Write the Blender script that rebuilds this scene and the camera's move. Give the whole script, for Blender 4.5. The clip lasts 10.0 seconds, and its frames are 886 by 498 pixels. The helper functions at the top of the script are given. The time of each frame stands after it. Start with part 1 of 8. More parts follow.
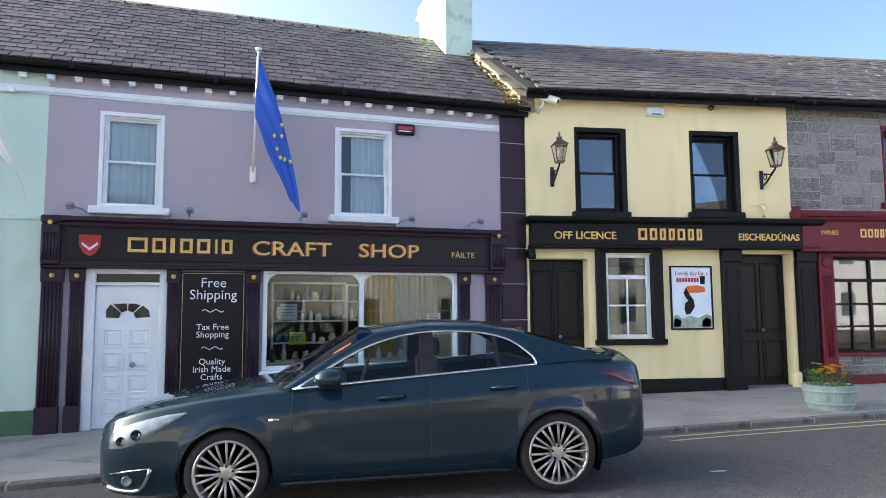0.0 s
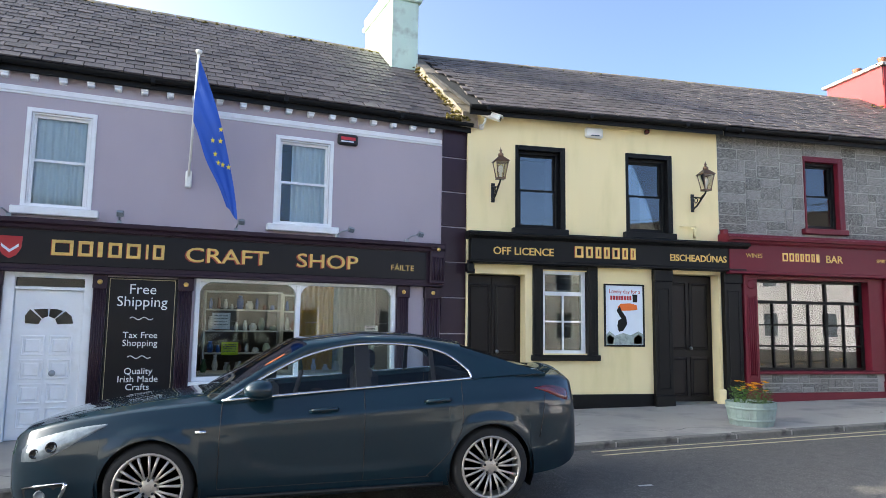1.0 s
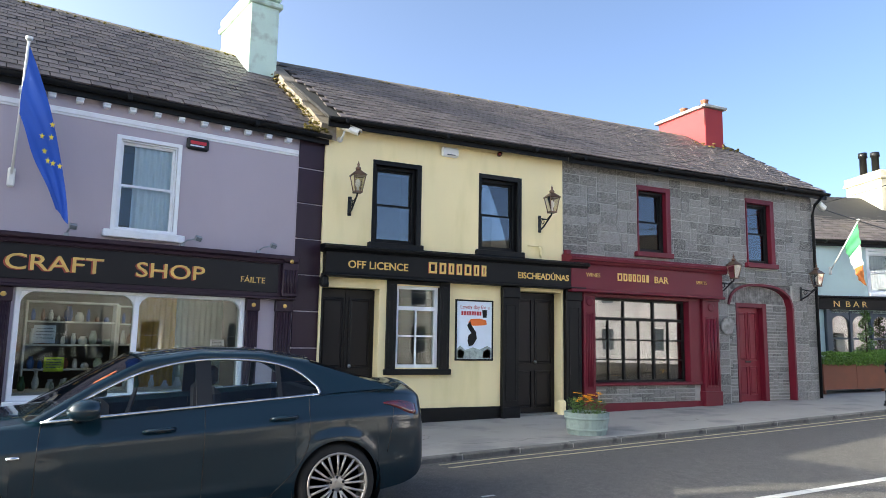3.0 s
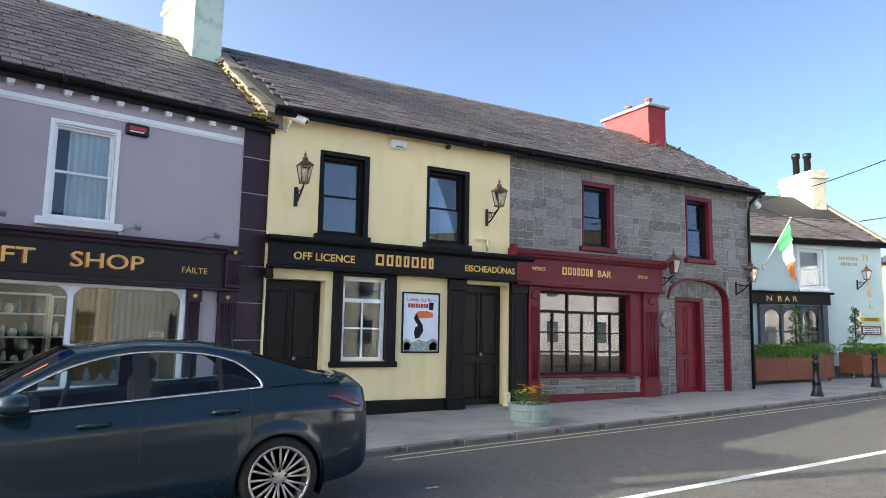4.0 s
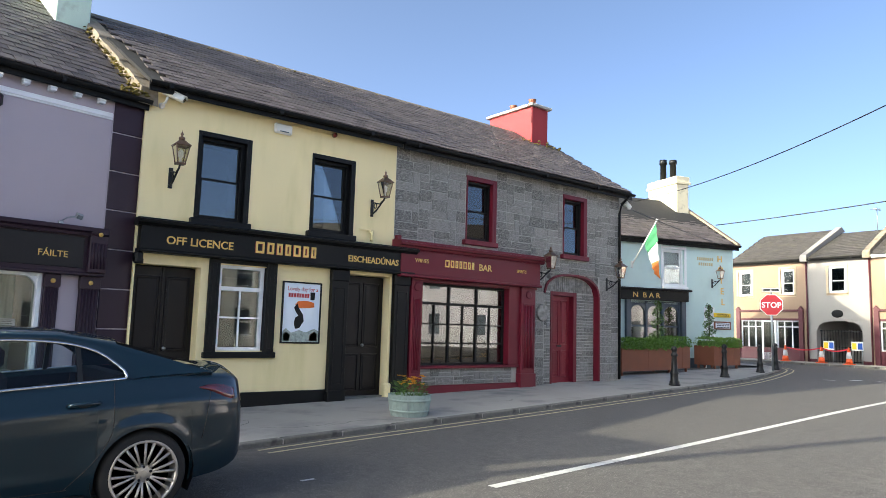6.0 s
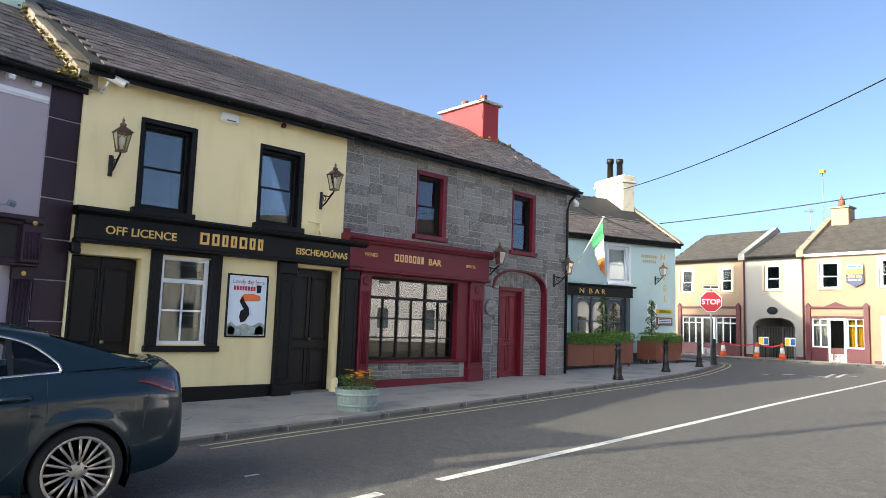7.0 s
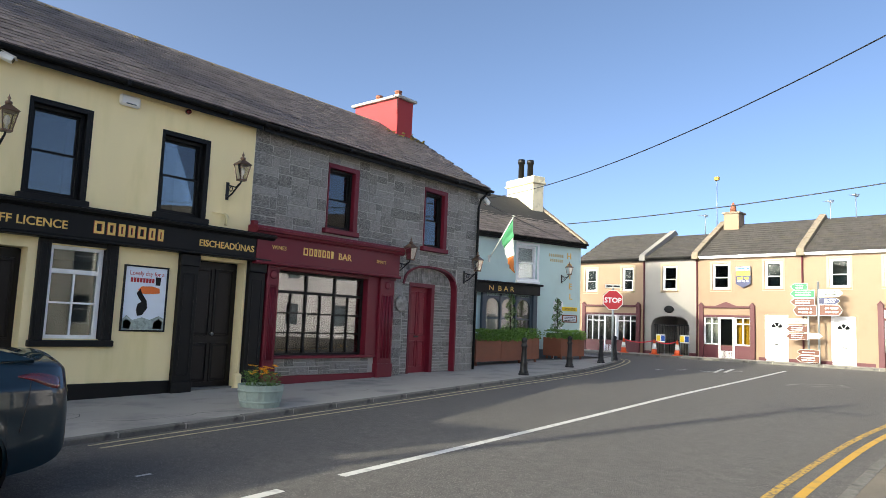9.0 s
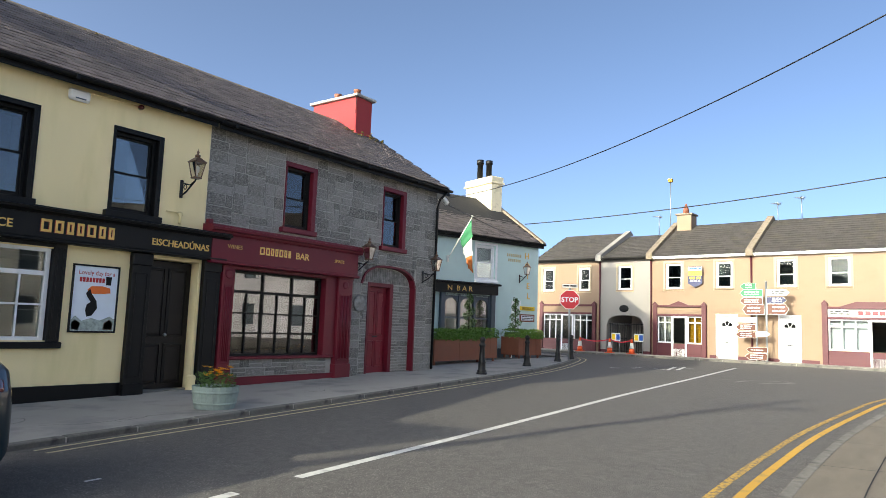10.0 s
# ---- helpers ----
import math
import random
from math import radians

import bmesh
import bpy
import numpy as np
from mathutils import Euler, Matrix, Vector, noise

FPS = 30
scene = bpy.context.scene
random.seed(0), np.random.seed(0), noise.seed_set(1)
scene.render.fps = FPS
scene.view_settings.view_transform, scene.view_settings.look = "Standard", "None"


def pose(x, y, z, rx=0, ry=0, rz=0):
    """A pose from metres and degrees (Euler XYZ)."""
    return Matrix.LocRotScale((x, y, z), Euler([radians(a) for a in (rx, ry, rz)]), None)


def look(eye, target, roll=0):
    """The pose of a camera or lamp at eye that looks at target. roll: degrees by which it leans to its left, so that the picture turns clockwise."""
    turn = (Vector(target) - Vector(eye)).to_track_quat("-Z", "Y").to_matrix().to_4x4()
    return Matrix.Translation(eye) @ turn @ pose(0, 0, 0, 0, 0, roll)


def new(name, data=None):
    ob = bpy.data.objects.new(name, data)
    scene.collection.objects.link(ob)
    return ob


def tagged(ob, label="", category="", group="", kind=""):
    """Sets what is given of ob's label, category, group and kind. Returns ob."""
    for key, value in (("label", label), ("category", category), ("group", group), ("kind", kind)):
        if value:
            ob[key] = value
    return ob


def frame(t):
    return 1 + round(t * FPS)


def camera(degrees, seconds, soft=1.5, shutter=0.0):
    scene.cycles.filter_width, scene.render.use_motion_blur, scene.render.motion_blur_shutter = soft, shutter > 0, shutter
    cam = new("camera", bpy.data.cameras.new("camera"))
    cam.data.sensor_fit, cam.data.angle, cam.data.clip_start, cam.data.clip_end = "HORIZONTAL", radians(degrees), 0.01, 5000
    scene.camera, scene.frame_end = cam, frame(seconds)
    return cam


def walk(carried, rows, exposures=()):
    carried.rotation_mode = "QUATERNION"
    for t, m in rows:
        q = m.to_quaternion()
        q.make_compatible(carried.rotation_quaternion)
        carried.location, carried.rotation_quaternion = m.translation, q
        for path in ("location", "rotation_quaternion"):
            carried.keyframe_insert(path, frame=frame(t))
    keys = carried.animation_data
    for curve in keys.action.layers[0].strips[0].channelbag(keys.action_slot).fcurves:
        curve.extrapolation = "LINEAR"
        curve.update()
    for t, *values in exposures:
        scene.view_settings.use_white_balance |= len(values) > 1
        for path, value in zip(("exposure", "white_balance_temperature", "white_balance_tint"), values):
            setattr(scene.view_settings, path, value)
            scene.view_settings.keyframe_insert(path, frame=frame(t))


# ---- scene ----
# ---------- camera and its walk ----------
cam = camera(65.82, 10.0, soft=0.8)
ROWS = [
    (0.0, 0.001, 0.002, 1.601, -7.63, 5.16, -0.33),
    (0.5, 0.013, 0.003, 1.604, -9.75, 5.59, 0.22),
    (1.0, 0.021, 0.002, 1.598, -12.59, 6.28, 0.82),
    (1.5, 0.027, -0.001, 1.604, -15.85, 6.99, 1.28),
    (2.0, 0.030, -0.012, 1.614, -19.07, 7.49, 1.39),
    (2.5, 0.041, -0.021, 1.615, -21.99, 7.66, 1.16),
    (4.0, 0.066, -0.029, 1.618, -28.92, 7.01, 1.10),
    (4.5, 0.070, -0.032, 1.626, -31.03, 6.77, 1.25),
    (5.0, 0.079, -0.024, 1.614, -33.39, 6.77, 1.32),
    (5.5, 0.076, -0.023, 1.612, -36.12, 6.70, 1.50),
    (7.0, 0.094, -0.005, 1.599, -42.89, 6.26, 1.94),
    (7.5, 0.103, -0.012, 1.592, -44.76, 6.23, 2.07),
    (8.0, 0.128, -0.013, 1.593, -46.61, 6.22, 2.24),
    (8.5, 0.136, -0.016, 1.586, -48.43, 6.23, 2.37),
    (9.0, 0.141, -0.031, 1.581, -50.19, 6.25, 2.31),
    (9.5, 0.139, -0.038, 1.587, -51.94, 6.28, 2.27),
    (10.0, 0.134, -0.044, 1.583, -53.64, 6.35, 2.11),
]


def aim(x, y, z, yaw, pitch, roll):
    a, b = radians(yaw), radians(pitch)
    way = Vector((-math.sin(a) * math.cos(b), math.cos(a) * math.cos(b), math.sin(b)))
    return look((x, y, z), Vector((x, y, z)) + way, roll)


walk(cam, [(t, aim(*row)) for t, *row in ROWS], exposures=[(0.0, 2.82, 7150, -1), (2.5, 2.7, 7250, -1), (5.0, 2.5, 7350, -1), (7.5, 2.25, 7400, -1), (10.0, 1.95, 7400, -1)])

# ---------- world and sun ----------
SUN_WAY = Vector((-2.5, 0.67, 1.0)).normalized()
world = bpy.data.worlds.new("sky")
scene.world = world
world.use_nodes = True
sky = world.node_tree.nodes.new("ShaderNodeTexSky")
sky.sky_type, sky.sun_disc = "NISHITA", False
sky.sun_elevation = math.asin(SUN_WAY.z)
sky.sun_rotation = math.atan2(SUN_WAY.x, SUN_WAY.y)
sky.air_density, sky.dust_density, sky.ozone_density = 0.24, 2.8, 3.0
world.node_tree.links.new(sky.outputs[0], world.node_tree.nodes["Background"].inputs[0])
world.node_tree.nodes["Background"].inputs[1].default_value = 0.15
sun = new("sun", bpy.data.lights.new("sun", "SUN"))
sun.data.energy, sun.data.angle, sun.data.color = 1.45, radians(0.53), (1.0, 0.94, 0.85)
sun.matrix_world = look(SUN_WAY * 60, (0, 0, 0))


# ---------- materials ----------
def hexa(h):
    c = [int(h[i:i + 2], 16) / 255 for i in (0, 2, 4)]
    return tuple(v / 12.92 if v < 0.04045 else ((v + 0.055) / 1.055) ** 2.4 for v in c)


def mat(name, col, rough=0.6, metal=0.0, var=0.12, scale=3.0, fine=60.0, bump=0.15, spec=0.5, rand=0.0, stain=None, coat=0.0, stretch=None, island=0.0):
    """Paint, stone, metal: colour varied at two scales, fine relief; stain: (colour, amount, scale)."""
    m = bpy.data.materials.new(name)
    m.use_nodes = True
    nt = m.node_tree
    n, l = nt.nodes, nt.links
    b = n["Principled BSDF"]
    b.inputs["Roughness"].default_value, b.inputs["Metallic"].default_value = rough, metal
    b.inputs["Specular IOR Level"].default_value = spec
    b.inputs["Coat Weight"].default_value = coat
    b.inputs["Coat Roughness"].default_value = 0.03
    tc = n.new("ShaderNodeTexCoord")
    at = tc.outputs["Object"]
    if stretch:
        mp = n.new("ShaderNodeMapping")
        mp.inputs["Scale"].default_value = stretch
        l.new(at, mp.inputs["Vector"])
        at = mp.outputs[0]

    def noise_of(s, detail=5.0):
        t = n.new("ShaderNodeTexNoise")
        t.inputs["Scale"].default_value, t.inputs["Detail"].default_value = s, detail
        l.new(at, t.inputs["Vector"])
        return t.outputs["Fac"]

    big, small = noise_of(scale), noise_of(fine, 3.0)
    mix = n.new("ShaderNodeMath")
    mix.operation = "MULTIPLY_ADD"
    l.new(small, mix.inputs[0])
    mix.inputs[1].default_value = 0.45
    l.new(big, mix.inputs[2])
    value = mix.outputs[0]
    if rand or island:
        src = n.new("ShaderNodeObjectInfo").outputs["Random"] if rand else n.new("ShaderNodeNewGeometry").outputs["Random Per Island"]
        more = n.new("ShaderNodeMath")
        more.operation = "MULTIPLY_ADD"
        l.new(src, more.inputs[0])
        more.inputs[1].default_value = (rand or island) / max(var, 0.01)
        l.new(value, more.inputs[2])
        value = more.outputs[0]
    mr = n.new("ShaderNodeMapRange")
    mr.clamp = False
    mr.inputs["From Min"].default_value, mr.inputs["From Max"].default_value = 0.4, 1.05 + (rand + island) / max(var, 0.01)
    mr.inputs["To Min"].default_value, mr.inputs["To Max"].default_value = 1 - var - (rand + island), 1 + var + (rand + island)
    l.new(value, mr.inputs["Value"])
    hue = n.new("ShaderNodeMix")
    hue.data_type, hue.blend_type = "RGBA", "MULTIPLY"
    hue.inputs["Factor"].default_value = 1.0
    hue.inputs["A"].default_value = (*col, 1)
    l.new(mr.outputs[0], hue.inputs["B"])
    out = hue.outputs["Result"]
    if stain:
        sc, amount, ss, *low = stain
        low = low[0] if low else 0.52
        st = noise_of(ss, 7.0)
        ramp = n.new("ShaderNodeMapRange")
        ramp.inputs["From Min"].default_value, ramp.inputs["From Max"].default_value = low, low + 0.2
        ramp.inputs["To Max"].default_value = amount
        l.new(st, ramp.inputs["Value"])
        over = n.new("ShaderNodeMix")
        over.data_type = "RGBA"
        l.new(ramp.outputs[0], over.inputs["Factor"])
        l.new(out, over.inputs["A"])
        over.inputs["B"].default_value = (*sc, 1)
        out = over.outputs["Result"]
    l.new(out, b.inputs["Base Color"])
    rr = n.new("ShaderNodeMapRange")
    rr.inputs["To Min"].default_value, rr.inputs["To Max"].default_value = max(0.02, rough - 0.08), min(1, rough + 0.1)
    l.new(big, rr.inputs["Value"])
    l.new(rr.outputs[0], b.inputs["Roughness"])
    if bump:
        bp = n.new("ShaderNodeBump")
        bp.inputs["Strength"].default_value, bp.inputs["Distance"].default_value = bump, 0.01
        l.new(small, bp.inputs["Height"])
        l.new(bp.outputs[0], b.inputs["Normal"])
    return m


def glass(name, tint=(0.9, 0.95, 0.95), rough=0.0, clear=0.85, ior=1.5):
    """A thin pane: lets light straight through, mirrors by its gloss."""
    m = bpy.data.materials.new(name)
    m.use_nodes = True
    nt = m.node_tree
    n, l = nt.nodes, nt.links
    n.remove(n["Principled BSDF"])
    tr, gl, fr, mx = n.new("ShaderNodeBsdfTransparent"), n.new("ShaderNodeBsdfGlossy"), n.new("ShaderNodeFresnel"), n.new("ShaderNodeMixShader")
    tr.inputs[0].default_value = (*[c * clear for c in tint], 1)
    gl.inputs["Roughness"].default_value = rough
    fr.inputs["IOR"].default_value = ior
    l.new(fr.outputs[0], mx.inputs[0])
    l.new(tr.outputs[0], mx.inputs[1])
    l.new(gl.outputs[0], mx.inputs[2])
    l.new(mx.outputs[0], n["Material Output"].inputs[0])
    return m


M = {}
M["plum_wall"] = mat("lilac_render", hexa("b0a6ae"), 0.85, var=0.05, scale=0.8, fine=90, bump=0.12, stain=(hexa("a79da6"), 0.35, 1.3), stretch=(1, 1, 0.5))
M["plum"] = mat("dark_plum_paint", hexa("2e1d2a"), 0.45, spec=0.3, var=0.15, scale=2, fine=80, bump=0.08)
M["black_board"] = mat("black_sign_paint", hexa("0f0d12"), 0.4, spec=0.3, var=0.15, scale=2, fine=60, bump=0.05)
M["gold"] = mat("gold_leaf_paint", hexa("e6bd68"), 0.4, var=0.2, scale=9, fine=40, bump=0.0)
M["gold_shade"] = mat("rust_shade_paint", hexa("a3412c"), 0.5, var=0.15, bump=0.0)
M["white"] = mat("white_gloss_paint", hexa("eceef0"), 0.4, var=0.04, scale=3, fine=50, bump=0.06, stain=(hexa("cfcdc6"), 0.3, 5))
M["sign_white"] = mat("white_lettering", hexa("eef0ee"), 0.5, var=0.02, bump=0.0)
M["mint_wall"] = mat("mint_render", hexa("cfe2d2"), 0.85, var=0.05, scale=1.0, fine=90, bump=0.12, stain=(hexa("b3c2b2"), 0.4, 1.6))
M["mint_chimney"] = mat("peeling_mint_render", hexa("c9dccb"), 0.9, var=0.08, scale=2.5, fine=50, bump=0.3, stain=(hexa("8b8d7c"), 0.7, 3.2))
M["green_plinth"] = mat("dark_green_paint", hexa("456a4c"), 0.6, var=0.12)
M["yellow_wall"] = mat("pale_yellow_render", hexa("f4e2b0"), 0.85, var=0.05, scale=0.9, fine=90, bump=0.15, stain=(hexa("d8c98a"), 0.5, 1.4), stretch=(1.6, 1.6, 0.4))
M["black"] = mat("black_gloss_paint", hexa("0a0b0c"), 0.5, spec=0.25, var=0.2, scale=3, fine=60, bump=0.1)
M["black_door"] = mat("brown_black_door_paint", hexa("140f0e"), 0.45, spec=0.3, var=0.2, scale=3, fine=60, bump=0.12)
M["red"] = mat("burgundy_paint", hexa("671627"), 0.45, spec=0.3, var=0.12, scale=2, fine=60, bump=0.08)
M["red_door"] = mat("red_door_paint", hexa("7c202e"), 0.45, spec=0.3, var=0.12, scale=2, fine=60, bump=0.08)
M["chimney_red"] = mat("red_chimney_render", hexa("9c3135"), 0.8, var=0.08, scale=1.5, bump=0.2, stain=(hexa("8d3132"), 0.5, 3))
M["slate"] = mat("grey_slate", hexa("5a5250"), 0.62, var=0.3, scale=5, fine=45, bump=0.5, rand=0.26, spec=0.4, stain=(hexa("7d725f"), 0.35, 5))
M["slate_rest"] = mat("grey_slate_joined", hexa("5a5250"), 0.62, var=0.3, scale=1.1, fine=45, bump=0.5, island=0.26, spec=0.4, stain=(hexa("7d725f"), 0.35, 2.2))
M["slate_far"] = mat("dark_fibre_slate", hexa("433f3c"), 0.75, var=0.2, scale=3, fine=30, bump=0.25, island=0.15, stain=(hexa("55503f"), 0.5, 2))
M["roof_felt"] = mat("dark_underlay", hexa("201f20"), 0.9)
M["moss"] = mat("moss", hexa("6b5f2c"), 0.95, var=0.5, scale=14, fine=60, bump=0.8)
M["coping"] = mat("weathered_coping", hexa("85796a"), 0.95, var=0.25, scale=5, fine=40, bump=0.7, stain=(hexa("6a6044"), 0.8, 6))
M["stone"] = mat("grey_limestone", hexa("807e7a"), 0.92, var=0.6, scale=7, fine=28, bump=1.0, rand=0.28, spec=0.3, stain=(hexa("aaa8a2"), 0.75, 9, 0.46))
M["mortar"] = mat("pale_mortar", hexa("b0aea7"), 0.95, var=0.2, scale=7, fine=60, bump=0.7)
M["gutter"] = mat("black_gutter", hexa("09090a"), 0.55, spec=0.25, var=0.15)
M["asphalt"] = mat("asphalt", hexa("524f4c"), 0.85, var=0.4, scale=9, fine=95, bump=1.0, stain=(hexa("938f8a"), 0.85, 70, 0.53))
M["pave"] = mat("concrete_pavement", hexa("9f9a92"), 0.9, var=0.12, scale=0.9, fine=110, bump=0.35, stain=(hexa("5f6063"), 0.6, 1.5))
M["kerb"] = mat("kerb_concrete", hexa("6e6b65"), 0.95, var=0.35, scale=6, fine=40, bump=0.9, rand=0.1, stain=(hexa("3d3c3a"), 0.8, 5))
M["line_white"] = mat("worn_white_road_paint", hexa("c4c4bf"), 0.8, var=0.08, scale=6, fine=90, bump=0.4, stain=(hexa("8c8c8c"), 0.6, 9))
M["line_faint"] = mat("nearly_gone_road_paint", hexa("827f7b"), 0.85, var=0.15, scale=6, fine=90, bump=0.4, stain=(hexa("575451"), 0.9, 9, 0.46))
M["line_yellow"] = mat("worn_yellow_road_paint", hexa("bd9238"), 0.8, var=0.1, scale=6, fine=90, bump=0.4, stain=(hexa("7d7252"), 0.8, 6))
M["line_worn"] = mat("flaking_yellow_road_paint", hexa("b8923f"), 0.85, var=0.15, scale=6, fine=90, bump=0.4, stain=(hexa("5a554c"), 0.95, 26, 0.42))
M["pave_south"] = mat("brown_concrete_footpath", hexa("6f675b"), 0.9, var=0.2, scale=1.4, fine=110, bump=0.45, stain=(hexa("5d564c"), 0.5, 2.2), stretch=(1, 3, 1))
M["line_pale"] = mat("faded_yellow_road_paint", hexa("c2b68e"), 0.85, var=0.15, scale=6, fine=90, bump=0.4, stain=(hexa("6d6a62"), 0.75, 7))
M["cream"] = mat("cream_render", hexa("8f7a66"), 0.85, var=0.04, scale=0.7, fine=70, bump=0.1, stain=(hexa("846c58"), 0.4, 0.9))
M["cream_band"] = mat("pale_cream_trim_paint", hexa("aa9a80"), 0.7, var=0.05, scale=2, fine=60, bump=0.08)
M["pink_wall"] = mat("pale_pink_render", hexa("cfcbce"), 0.85, var=0.05, bump=0.1)
M["grey_wall"] = mat("grey_render", hexa("8f8b86"), 0.85, var=0.05, scale=0.8, fine=70, bump=0.1)
M["opposite_grey"] = mat("pebbled_grey_render", hexa("b5b0a6"), 0.9, var=0.2, scale=9, fine=60, bump=0.4)
M["opposite_pale"] = mat("off_white_render", hexa("e0dcd2"), 0.85, var=0.05, scale=0.8, fine=70, bump=0.1)
M["burgundy_far"] = mat("maroon_paint", hexa("4f1a24"), 0.5, var=0.1)
M["hotel_wall"] = mat("pale_blue_render", hexa("c6dcd8"), 0.85, var=0.05, scale=0.8, fine=70, bump=0.1, stain=(hexa("b0c2bd"), 0.4, 1.2))
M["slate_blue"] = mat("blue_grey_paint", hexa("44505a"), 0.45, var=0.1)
M["curtain"] = mat("white_net_curtain", hexa("f0f2f6"), 0.9, var=0.04, scale=4, fine=50, bump=0.05)
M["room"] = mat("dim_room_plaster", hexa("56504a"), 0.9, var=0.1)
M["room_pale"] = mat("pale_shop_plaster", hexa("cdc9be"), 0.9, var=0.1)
M["mustard"] = mat("mustard_fabric", hexa("c2921c"), 0.8, var=0.15)
M["iron"] = mat("black_cast_iron", hexa("17181a"), 0.45, metal=0.3, var=0.15, bump=0.15)
M["steel"] = mat("galvanised_steel", hexa("9aa0a3"), 0.4, metal=0.8, var=0.15)
M["copper"] = mat("aged_copper", hexa("6e5647"), 0.35, metal=0.6, var=0.25)
M["corten"] = mat("rusty_brown_steel", hexa("7d4a35"), 0.7, var=0.15, scale=3)
M["leaf"] = mat("hedge_leaf", hexa("648a35"), 0.6, var=0.3, scale=8, bump=0.0, island=0.3)
M["leaf_dark"] = mat("dark_leaf", hexa("4a6a2c"), 0.6, var=0.3, scale=8, bump=0.0, island=0.3)
M["soil"] = mat("soil", hexa("33261c"), 0.95, bump=0.6)
M["petal"] = mat("orange_petal", hexa("f2a311"), 0.6, var=0.2, bump=0.0, island=0.2)
M["grey_paint"] = mat("grey_green_paint", hexa("93a39b"), 0.6, var=0.12, scale=4, bump=0.2, stain=(hexa("77837d"), 0.6, 6))
M["blue_flag"] = mat("blue_flag_cloth", hexa("164eae"), 0.75, var=0.08, scale=3, fine=120, bump=0.1)
M["flag_green"] = mat("green_flag_cloth", hexa("3f8a5e"), 0.75, var=0.06)
M["flag_white"] = mat("white_flag_cloth", hexa("e0e0dc"), 0.75, var=0.05)
M["flag_orange"] = mat("orange_flag_cloth", hexa("d27a3c"), 0.75, var=0.06)
M["flag_red"] = mat("red_flag_cloth", hexa("bf2b3a"), 0.75, var=0.06)
M["star"] = mat("yellow_star_cloth", hexa("efd34a"), 0.7, var=0.05, bump=0)
M["sign_red"] = mat("red_sign_film", hexa("c81f2c"), 0.35, var=0.03, bump=0)
M["sign_green"] = mat("green_sign_film", hexa("0b6e45"), 0.35, var=0.04, bump=0)
M["sign_brown"] = mat("brown_sign_film", hexa("5c2e1d"), 0.4, var=0.05, bump=0)
M["sign_blue"] = mat("blue_sign_film", hexa("2456a8"), 0.4, var=0.05, bump=0)
M["sign_yellow"] = mat("yellow_sign_film", hexa("f0cb2c"), 0.45, var=0.05, bump=0)
M["cone_orange"] = mat("orange_cone_plastic", hexa("e25a2a"), 0.5, var=0.08)
M["alarm_white"] = mat("white_plastic", hexa("e9e7df"), 0.45, var=0.04, bump=0.03)
M["beak"] = mat("orange_print", hexa("e8722a"), 0.5, var=0.1, bump=0)
M["print_red"] = mat("red_print", hexa("b3262b"), 0.5, var=0.05, bump=0)
M["print_sky"] = mat("pale_print", hexa("dfe9f2"), 0.45, var=0.04, scale=4, bump=0)
M["print_town"] = mat("mottled_print", hexa("9aa7a0"), 0.5, var=0.5, scale=18, bump=0)
M["paper"] = mat("white_paper", hexa("dfe4ea"), 0.8, var=0.03, bump=0)
M["lime_paper"] = mat("lime_paper", hexa("c8dc3c"), 0.8, var=0.03, bump=0)
M["car"] = mat("dark_teal_metallic", hexa("08222e"), 0.35, metal=0.0, var=0.04, scale=1, fine=400, bump=0.0, spec=0.1, coat=1.0)
M["tyre"] = mat("tyre_rubber", hexa("1b1b1c"), 0.8, var=0.1, bump=0.2)
M["alloy"] = mat("silver_alloy", hexa("b5aea6"), 0.3, metal=0.6, var=0.05, bump=0.0)
M["chrome"] = mat("chrome_trim", hexa("d8dadc"), 0.12, metal=1.0, var=0.02, bump=0.0)
M["trim"] = mat("black_trim_plastic", hexa("0e0e10"), 0.5, var=0.1, bump=0.05)
M["cabin"] = mat("dark_upholstery", hexa("23232a"), 0.85, var=0.15)
M["tail_red"] = mat("tail_lamp_red", hexa("5c080f"), 0.12, var=0.1, bump=0.0, coat=1.0)
M["lamp_clear"] = mat("headlamp_lens", hexa("767e83"), 0.08, metal=0.2, var=0.35, scale=14, bump=0.0, coat=1.0)
M["glass_clear"] = glass("clean_sash_glass", clear=0.95, ior=1.55)
M["glass"] = glass("window_glass", clear=0.85, ior=1.95)
M["glass_bar"] = glass("old_bar_glass", clear=0.75, ior=2.2)
M["glass_far"] = glass("far_window_glass", clear=0.75, ior=1.25)
M["navy_film"] = mat("navy_sign_film", hexa("1d2550"), 0.4, var=0.05, bump=0)
M["cream_chimney"] = mat("weathered_cream_render", hexa("d9d0b4"), 0.9, var=0.08, scale=2.5, fine=50, bump=0.3, stain=(hexa("8d826a"), 0.6, 4))
M["glass_shop"] = glass("shop_glass", clear=0.85, ior=1.65)
M["glass_car"] = glass("car_glass", tint=(0.93, 1.0, 0.99), clear=0.98, ior=1.5)
M["glass_lamp"] = glass("lantern_glass", (0.95, 0.92, 0.84), 0.05, 0.75, 1.6)
M["dark_glass"] = mat("dark_fanlight_glass", hexa("15181b"), 0.08, var=0.1, bump=0.0)


# ---------- builders ----------
def B():
    return bmesh.new()


def thing(name, m, label="", category="", group="", kind=""):
    e = new(name)
    e.empty_display_size = 0.2
    e.matrix_basis = m
    return tagged(e, label, category, group, kind)


